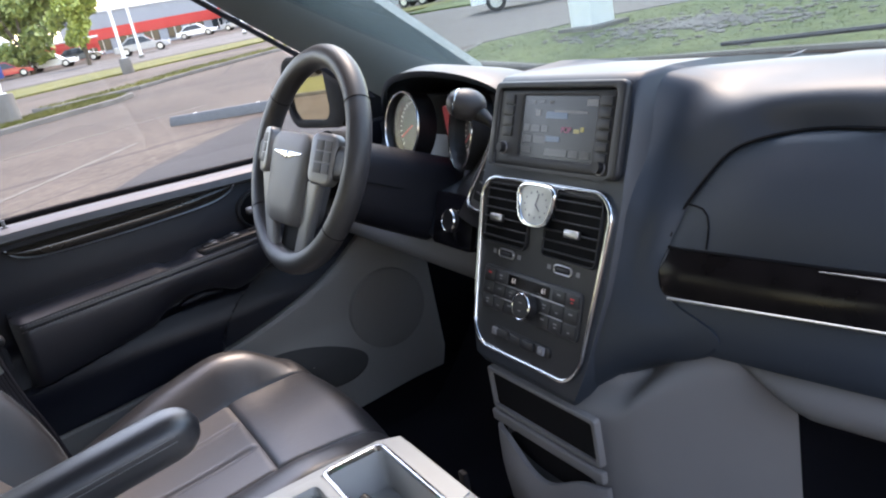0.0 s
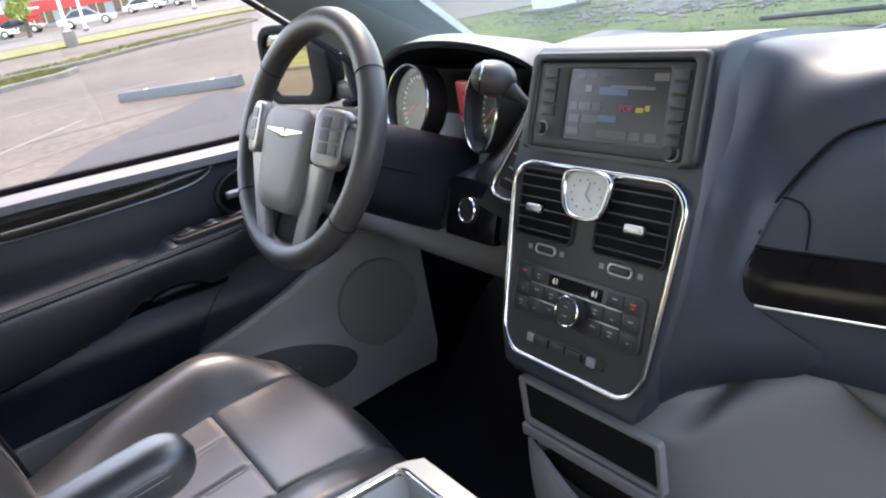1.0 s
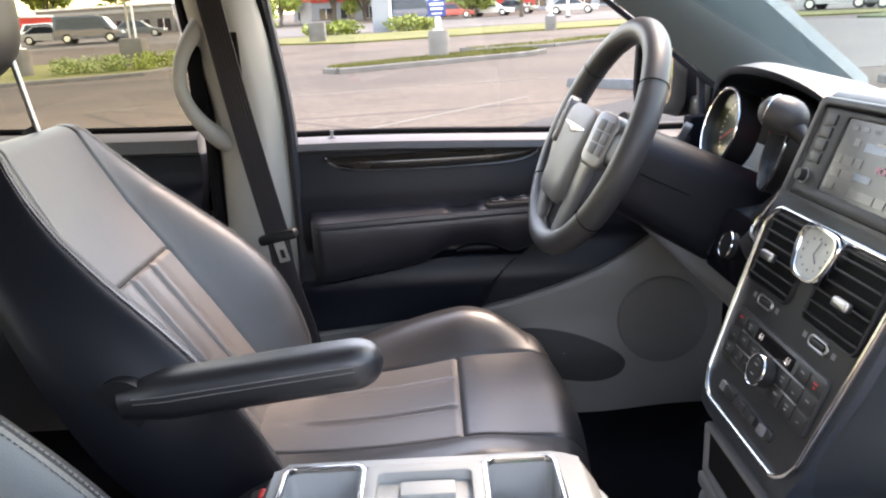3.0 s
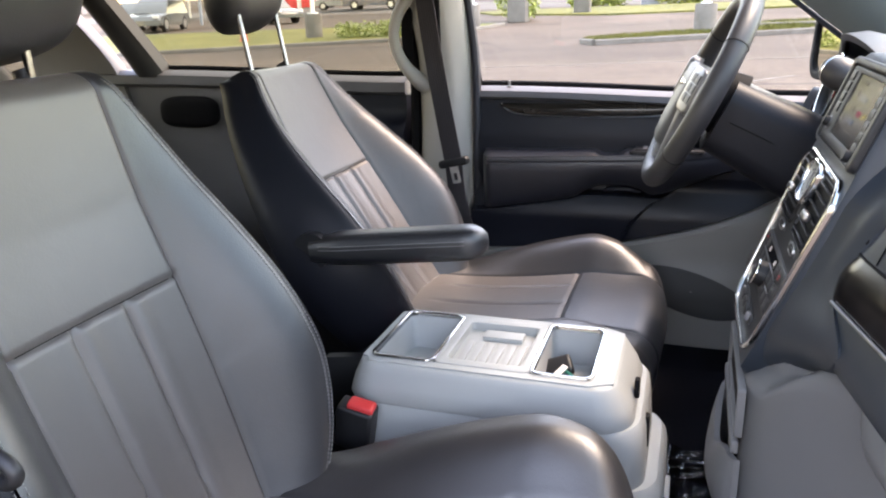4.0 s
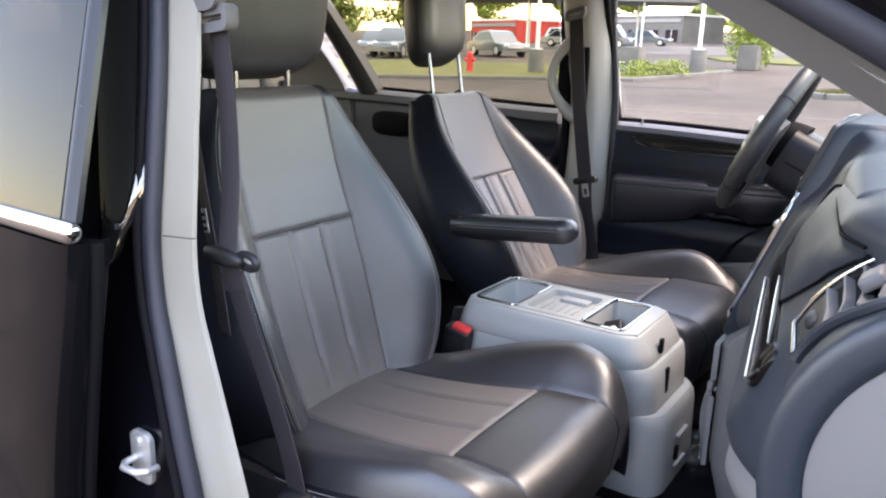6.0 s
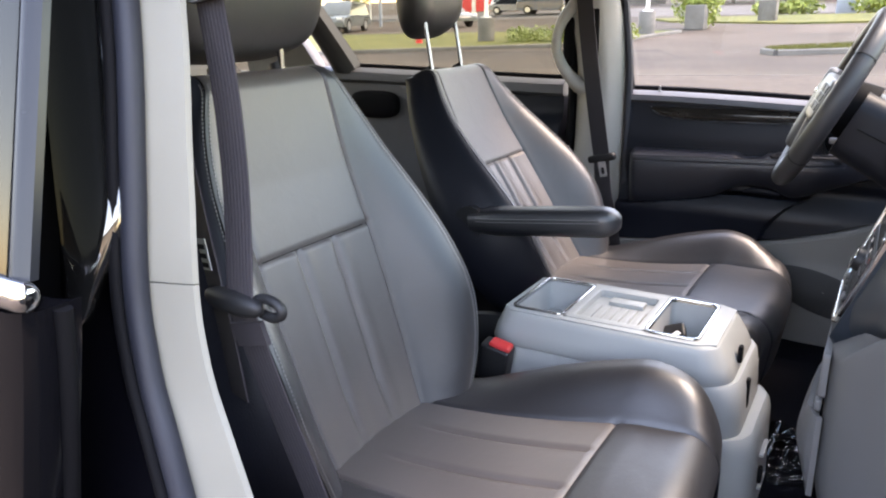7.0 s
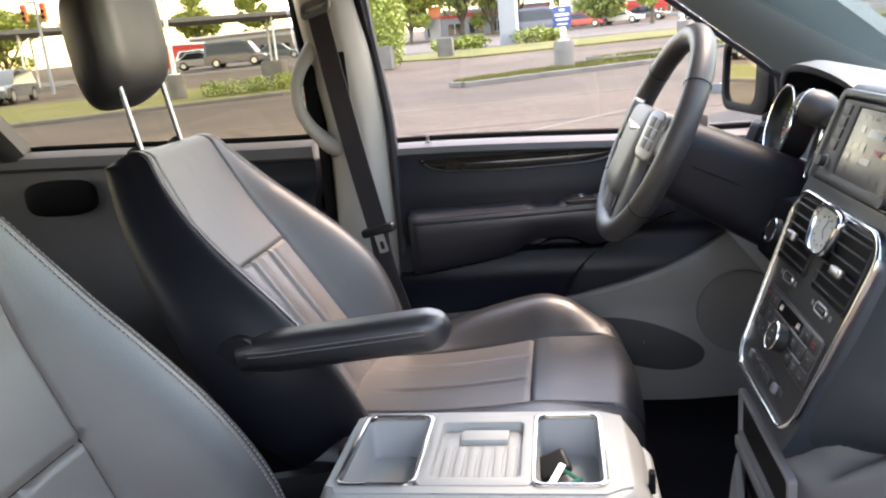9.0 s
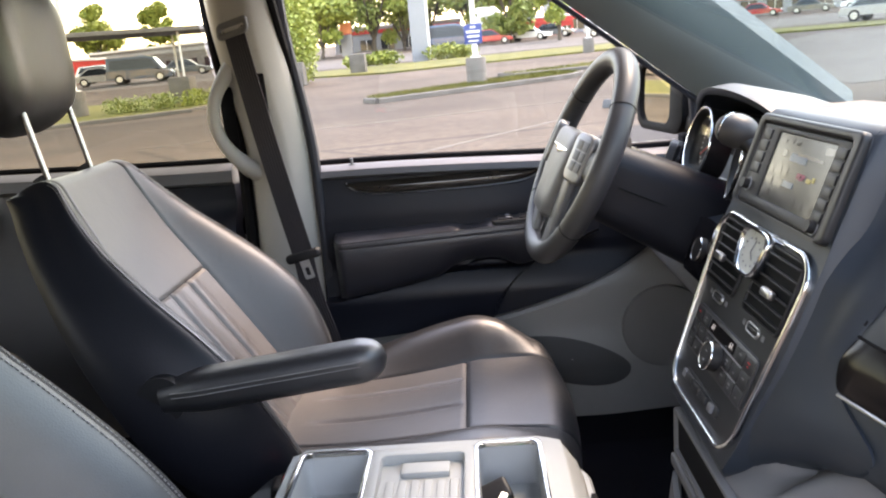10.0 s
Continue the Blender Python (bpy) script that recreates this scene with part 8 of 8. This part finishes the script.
# planted island with the sign pole
isl = [(-18.7, -1.9), (-20.2, 0.6), (-22.0, 3.4), (-22.9, 3.9), (-24.0, 3.2), (-23.0, 1.0), (-20.4, -1.9), (-19.4, -2.3)]
sheet("lawn_island", isl, 0.12, M_DRY, "sunlit grass on a kerbed traffic island", "grass")
kerb_run("island_kerb", isl + isl[:1], "pale concrete kerb of the island")
light_pole(-22.18, 0.70, 8.5, sign=True, label="white light pole with dark blue notice plate")
strip = [(-25.5, 4.6), (-27.5, 7.5), (-29.5, 12.0), (-31.0, 12.0), (-29.3, 7.0), (-27.0, 4.0), (-25.8, 1.5), (-25.0, 2.0)]
sheet("lawn_strip", strip, 0.10, M_DRY, "narrow sunlit grass strip", "grass")
kerb_run("strip_kerb", strip + strip[:1], "pale kerb of the grass strip", h=0.12)
far = [(-36, -3.5), (-38.5, 6), (-40, 14), (-36, 26), (-31, 33), (-34, 36), (-40, 28), (-46, 16), (-47, 6), (-46, -6), (-44, -12), (-40, -10)]
sheet("roadside_lawn", far, 0.08, M_DRY, "sunlit roadside grass verge", "grass")
road = [(-48, -60), (-50, -10), (-51, 10), (-46, 30), (-30, 60), (-60, 75), (-70, 40), (-75, 10), (-76, -10), (-70, -60)]
sheet("road", road, 0.012, M_ROAD, "pale sunlit road beyond the lot", "road")
light_pole(-38.5, 6.58, 9, base=0.7, br=0.28)
light_pole(-58.3, 11.0, 10, base=0.2, br=0.2, r=0.10)
light_pole(-27.7, -7.65, 8, base=0.9, br=0.30)
light_pole(-23.96, -12.4, 8, base=0.9, br=0.30)
light_pole(-62.0, 20.0, 10, base=0.2, br=0.2, r=0.10)
# tall grey sign pylon with shrubs
g = thing("sign_pylon", "tall grey metal sign pylon among shrubs", "sign pylon", (-49, -2.5, gz(-49, -2.5)))
bm = B()
box(bm, (-49, -2.45, gz(-49, -2.5) + 5.5), (0.6, 1.05, 11.2), 0.04, 2)
part("column", bm, M_WALLGREY, g, "grey boxed column")
bm = B()
box(bm, (-49, -1.86, gz(-49, -2.5) + 5.5), (0.5, 0.14, 11.2), 0.02, 2)
part("bright_edge", bm, M_WHITE, g)
for i, (dx, dy, r_, h_) in enumerate(((0.8, -2.2, 1.2, 0.9), (0.9, 1.4, 1.5, 1.0), (0.6, 2.9, 1.0, 0.8), (0.5, -3.9, 1.1, 0.8))):
    shrub(-48.6 + dx, -2.5 + dy, r_, h_, 40 + i, n=700, size=0.22)
# stone pillars and trees by the road
for px, py in ((-38.8, -5.1), (-32.2, -6.9), (-26.6, -9.8)):
    bm = B()
    box(bm, (px, py, gz(px, py) + 0.5), (0.75, 0.8, 1.0), 0.08, 2)
    solo("stone_post", bm, M_CONC, "stout pale stone post by the road", "post", "stone posts")
TREES = (
    (-69, 8.8, 7.0, 4.2, M_LEAF, 0.16), (-79, 5.2, 10.5, 7, M_LEAFD, 0.15),
    (-93, -10.5, 14, 12, M_LEAFD, 0.12), (-100, -4, 15, 12, M_LEAFD, 0.12), (-96, -19, 13, 11, M_LEAFD, 0.12), (-86, -15.5, 9, 8, M_LEAF, 0.10),
    (-98, 2.5, 13, 10, M_LEAFD, 0.15), (-91, 1.0, 10, 7, M_LEAFD, 0.15), (-104, 9.5, 12, 9, M_LEAFD, 0.15), (-95, -7, 8, 8, M_LEAF, 0.10),
    (-116, -55, 10.5, 7.5, M_LEAF, 0.15), (-120, -47, 10.0, 5.5, M_LEAF, 0.15), (-108, -66, 11, 11, M_LEAF, 0.12), (-96, -74, 10, 13, M_LEAF, 0.10), (-84, -78, 9, 13, M_LEAFD, 0.10),
    (-122, -34, 7, 9, M_LEAFD, 0.12))
for i, (x, y, h, w, mm, tr) in enumerate(TREES):
    tree(x, y, h, w, 100 + i, mm, tr, leaves=6500, size=0.20 if h < 5 else 0.34 if h < 9 else 0.55)
shrub(-33.5, -6.9, 1.5, 4.4, 31, M_LEAF, 6000, 0.17, "tall yellow-green bush beside the road")
# traffic signal over the road
tz = gz(-40, -28.3)
g = thing("traffic_light", "traffic signal with three lit red heads on a mast arm", "traffic light", (-40, -28.3, tz))
bm = B()
tube(bm, [(-40, -28.3, tz), (-40, -28.3, tz + 3.0), (-40, -28.3, tz + 5.2)], [0.11, 0.09, 0.07], 10)
part("mast", bm, M_WALLGREY, g, "grey metal mast")
bm = B()
tube(bm, [(-40, -28.3, tz + 5.1), (-40, -30.0, tz + 5.2), (-40, -31.8, tz + 5.22)], [0.06, 0.05, 0.035], 8)
part("arm", bm, M_WALLGREY, g, "grey mast arm")
for dy in (-27.8, -29.0, -30.85):
    bm = B()
    box(bm, (-39.9, dy, tz + 4.55), (0.22, 0.32, 0.95), 0.04, 2)
    hd = part("signal_head", bm, M_ORANGE, g, "yellow-orange signal head")
    for k, mm in ((0.29, M_RED), (0.0, M_BLACK), (-0.29, M_BLACK)):
        bm = B()
        cyl(bm, (-39.8, dy, tz + 4.55 + k), (-39.74, dy, tz + 4.55 + k), 0.11, n=16)
        part("lens", bm, mm, hd)
# orange and white pylon
g = thing("sign_pylon", "narrow orange and white roadside sign pylon", "sign pylon", (-88, -13, gz(-88, -13)))
for z_, h_, mm in ((1.2, 2.4, M_SATIN), (3.1, 1.2, M_ORANGE), (4.4, 1.2, M_WHITE), (5.5, 0.8, M_ORANGE)):
    bm = B()
    box(bm, (-88, -13, gz(-88, -13) + z_), (0.4, 1.3, h_), 0.02, 1)
    part("panel", bm, mm, g)
# stores
M_STUCCO = mat("pale_stucco", (0.30, 0.30, 0.30), 0.8, vary=0.10)
M_TAUPE = mat("taupe_cladding", (0.16, 0.15, 0.14), 0.8, vary=0.15, big=0.8)
building(-112, 24, 8, 22, 12, 5.0, "distant grey store with red band over its windows", M_WALLGREY, M_SIGNRED, 7, 1.3, 0.62)
building(-108, 44, 20, 24, 10, 3.6, "distant low red and pale store", M_STUCCO, M_SIGNRED, 6, 1.4, 0.95)
building(-106, 10.6, 0, 8, 8, 2.4, "distant low red store front", M_SIGNRED, M_SIGNRED, 5, 0.5)
building(-114, -9, 0, 18, 8, 3.4, "distant pale store behind trees", M_STUCCO, M_SIGNRED, 6, 0.5)
building(-84, -46.5, -29, 11, 8, 2.6, "distant red fuel station shop with pale posts", M_SIGNRED, M_STUCCO, 6, 0.4)
building(-96, -36, -20, 20, 8, 3.2, "distant taupe shop behind the fuel station", M_TAUPE, M_STUCCO, 7, 0.4)
canopy((-51, -43), (-63, -18.5), 3.75, "long thin flat fuel station canopy on slim posts", M_TAUPE)
# rear lawn and shrubs
lawn2 = [(-17.0, -16.5), (-20.6, -11.6), (-22.6, -8.2), (-25.0, -7.6), (-30, -7.0), (-31, -12), (-29, -24), (-24, -30), (-18, -28)]
sheet("side_lawn", lawn2, 0.10, M_DRY, "sunlit grass beside the lot", "grass")
kerb_run("side_kerb", lawn2 + lawn2[:1], "pale kerb along the lawn", h=0.12)
for i, (x, y) in enumerate(((-23.6, -10.6), (-23.9, -9.7), (-24.4, -8.6), (-25.2, -7.9))):
    shrub(x, y, 0.75, 0.62, 60 + i, M_LEAFD if i < 2 else M_SHRUB, 700, 0.09)
h = thing("fire_hydrant", "red fire hydrant on the grass", "hydrant", (-22.94, -14.64, gz(-22.94, -14.64)))
z_ = gz(-22.94, -14.64)
bm = B()
tube(bm, [(-22.94, -14.64, z_), (-22.94, -14.64, z_ + 0.1), (-22.94, -14.64, z_ + 0.12), (-22.94, -14.64, z_ + 0.6), (-22.94, -14.64, z_ + 0.72), (-22.94, -14.64, z_ + 0.82)], [0.17, 0.17, 0.12, 0.12, 0.13, 0.04], 16)
part("barrel", bm, M_RED, h)
for dy in (-1, 1):
    bm = B()
    cyl(bm, (-22.94, -14.64, z_ + 0.5), (-22.94, -14.64 + dy * 0.22, z_ + 0.5), 0.065, n=12)
    part("nozzle", bm, M_RED, h)
# vehicles
M_CARBLUE = mat("car_blue", (0.04, 0.07, 0.13), 0.2, coat=0.8, vary=0)
M_CARSILV = mat("car_silver", (0.35, 0.36, 0.37), 0.25, coat=0.8, vary=0)
M_CARGREY = mat("car_grey", (0.10, 0.11, 0.11), 0.25, coat=0.8, vary=0)
M_CARWHITE = mat("car_white", (0.78, 0.78, 0.77), 0.25, coat=0.8, vary=0)
M_CARRED = mat("car_red", (0.45, 0.02, 0.03), 0.25, coat=0.8, vary=0)
car(-68, -1.0, 92, M_CARBLUE, "dark blue van on the road", 5.4, 2.0, 2.3, van=True)
car(-79, 3.0, 88, M_CARRED, "red car at the far roadside")
car(-80, 7.0, 70, M_CARWHITE, "white car at the far roadside")
car(-84, 10.0, 70, M_CARGREY, "dark grey car at the far roadside")
car(-70, 13.5, 75, M_CARSILV, "silver car on the far road")
for i in range(5):
    car(-92 + 2.2 * i, 24 + 4.6 * i, 62, (M_CARWHITE, M_CARSILV, M_CARRED, M_CARGREY, M_CARWHITE)[i], "car parked before the distant store")
car(-33.8, -26.6, 18, M_CARGREY, "grey estate car parked by the lawn", 4.7, 1.85, 1.65, suv=True)
car(-36.4, -30.0, 18, M_CARGREY, "dark car parked by the lawn")
car(-39, -23.0, 60, M_CARGREY, "dark green car passing behind the lawn")
car(-62, -26.2, 100, M_CARBLUE, "dark blue van at the fuel station", 5.2, 2.0, 2.1, van=True)
car(-72, -26.0, 100, M_CARGREY, "dark car at the fuel station", 4.8, 1.85, 1.5)
car(-74, -35.0, 95, M_CARWHITE, "white pickup at the fuel station", 5.0, 1.9, 1.7, suv=True)
car(-64, -30.5, 110, M_CARSILV, "pale car under the canopy")
car(-22.6, 18.6, 55, M_CARWHITE, "white sport utility car on the drive", 4.6, 1.9, 1.7, suv=True)
for i in range(6):
    car(-46 + 3.2 * i, 25 + 2.6 * i, 40, (M_CARSILV, M_CARGREY, M_CARBLUE, M_CARGREY, M_CARSILV, M_CARGREY)[i], "car parked in a row across the drive")
# semi tractor
g = thing("truck", "white semi truck tractor by the far roadside", "truck", (-89, 5, gz(-89, 5)))
M = pose(-89, 4.6, gz(-89, 5), 0, 0, 80)
bm = B()
loft(bm, [[M @ Vector((px, u, pz)) for px, pz in ((-3, 0.9), (-3, 3.6), (-2.4, 3.9), (-0.6, 3.9), (0.4, 2.9), (0.7, 2.0), (2.2, 1.8), (2.6, 1.2), (2.6, 0.7), (-3, 0.7))] for u in (-1.2, 1.2)], wrap=True, caps=True)
part("cab", bm, M_WHITE, g)
bm = B()
loft(bm, [[M @ Vector((px, u, pz)) for px, pz in ((-1.0, 2.2), (-0.9, 2.9), (0.3, 2.8), (0.6, 2.1))] for u in (-1.23, 1.23)], wrap=True, caps=True)
part("window", bm, M_WINDOW, g)
for px in (-2.2, -1.0, 1.8):
    for s in (-1, 1):
        bm = B()
        cyl(bm, M @ Vector((px, s * 0.8, 0.5)), M @ Vector((px, s * 1.2, 0.5)), 0.5, n=18)
        part("wheel", bm, M_TYRE, g)
# front lawn seen through the windshield
fl = [(-10.6, 7.1), (-7.2, 6.4), (-4.0, 6.9), (2, 7.6), (14, 9.0), (14, 20), (0, 18.5), (-7, 15.5), (-11.2, 11.0), (-12.0, 8.8)]
sheet("front_lawn", fl, 0.09, M_GRASS, "green lawn ahead of the car", "grass")
kerb_run("lawn_kerb", fl + fl[:1], "pale kerb of the lawn ahead", h=0.11)
drive = [(-12.6, 7.0), (-13, 9.5), (-12, 12), (-7.5, 16.6), (0, 19.6), (14, 21), (14, 27), (-8, 25), (-30, 22), (-36, 17), (-30, 12), (-20, 8)]
sheet("drive", drive, 0.010, M_ROAD, "pale drive beyond the lawn", "road")
sheet("lawn_beyond", [(-34, 19.5), (-20, 24.5), (-6, 28), (14, 30), (14, 38), (-20, 34), (-38, 24)], 0.08, M_GRASS, "green verge beyond the drive", "grass")
g = thing("post", "broad white painted post standing on the lawn", "post", (-9.75, 9.7, gz(-9.7, 9.7)))
bm = B()
box(bm, (-9.75, 9.7, gz(-9.7, 9.7) + 2.5), (0.55, 0.55, 5.0), 0.03, 2)
part("shaft", bm, M_WHITE, g)
bm = B()
box(bm, (-9.75, 9.7, gz(-9.7, 9.7) + 0.10), (0.9, 0.9, 0.12), 0.03, 2)
part("footing", bm, M_CONC, g)
rng = random.Random(5)
bm = B()
for i in range(620):
    a_, r0 = rng.uniform(0, 2 * math.pi), abs(rng.gauss(0, 0.55))
    x, y = -7.0 + 3.0 * r0 * math.cos(a_), 9.1 + 1.5 * r0 * math.sin(a_)
    if Vector((x + 9.75, y - 9.7)).length < 0.7:
        continue
    r_ = rng.uniform(0.025, 0.085)
    blob(bm, (x, y, gz(x, y) + 0.09 + r_ * 0.1), (r_, r_ * rng.uniform(0.6, 1), r_ * 0.35), None, 6, 4)
solo("gravel_stones", bm, M_CONC, "scattered pale stones on the lawn bed", "stones", kind="stuff")

# grass blades on the lawns
def inside(p, poly):
    hit = False
    for (xa, ya), (xb, yb) in zip(poly, poly[1:] + poly[:1]):
        if (ya > p[1]) != (yb > p[1]) and p[0] < (xb - xa) * (p[1] - ya) / (yb - ya) + xa:
            hit = not hit
    return hit


def grass_blades(poly, n, h, lift, material, label, box_=None, seed=3):
    rg_ = random.Random(seed)
    xs_, ys_ = [p[0] for p in poly], [p[1] for p in poly]
    x0, x1, y0, y1 = box_ or (min(xs_), max(xs_), min(ys_), max(ys_))
    vs, fs = [], []
    for i in range(n):
        x, y = rg_.uniform(x0, x1), rg_.uniform(y0, y1)
        if not inside((x, y), poly):
            continue
        z = gz(x, y) + lift - 0.01
        for k in range(4):
            a_, hh = rg_.uniform(0, 2 * math.pi), h * rg_.uniform(0.5, 1.3)
            bx, by = x + rg_.uniform(-0.05, 0.05), y + rg_.uniform(-0.05, 0.05)
            w_ = h * 0.13
            q = len(vs)
            vs += [(bx - w_ * math.sin(a_), by + w_ * math.cos(a_), z), (bx + w_ * math.sin(a_), by - w_ * math.cos(a_), z), (bx + hh * 0.55 * math.cos(a_), by + hh * 0.55 * math.sin(a_), z + hh)]
            fs.append((q, q + 1, q + 2))
    me = bpy.data.meshes.new("grass_blades")
    me.from_pydata(vs, [], fs)
    me.materials.append(material)
    ob = new("grass_blades", me)
    tagged(ob, label, "grass", kind="stuff")


grass_blades(fl, 9000, 0.034, 0.09, M_GRASS, "short green grass blades on the lawn ahead", (-12, 3, 6.4, 13.5))
grass_blades(isl, 7000, 0.085, 0.12, M_DRY, "dry yellowish grass blades on the island", seed=4)
grass_blades(strip, 4000, 0.085, 0.10, M_DRY, "dry grass blades on the narrow strip", seed=6)

# unseen tan building, added to cut passenger-side skylight; shows in gloss paint and glass
def unseen_side_building():
    g = thing("building", "unseen tan building added beside the lot to hold back skylight", "building", (21.5, -1.0, 0.0))
    wall_m = ground_mat("tan_render", (0.34, 0.27, 0.19), (0.42, 0.34, 0.25), 0.6, 8.0)
    bm = B()
    box(bm, (21.5, -1.0, 1.6), (8.0, 44.0, 4.6), 0.05, 1)
    part("wall", bm, wall_m, g)
    bm = B()
    box(bm, (21.5, -1.0, 3.95), (8.3, 44.3, 0.30), 0.05, 1)
    part("parapet", bm, M_CONC, g, "pale parapet")
    for i in range(7):
        y = -19.0 + 6.0 * i
        bm = B()
        box(bm, (17.46, y, 1.2), (0.14, 2.6, 2.2), 0.02, 1)
        w = part("window", bm, M_WHITE, g)
        bm = B()
        box(bm, (17.38, y, 1.2), (0.02, 2.4, 2.0), 0.0, 1)
        part("pane", bm, M_TINTDARK, w)


unseen_side_building()
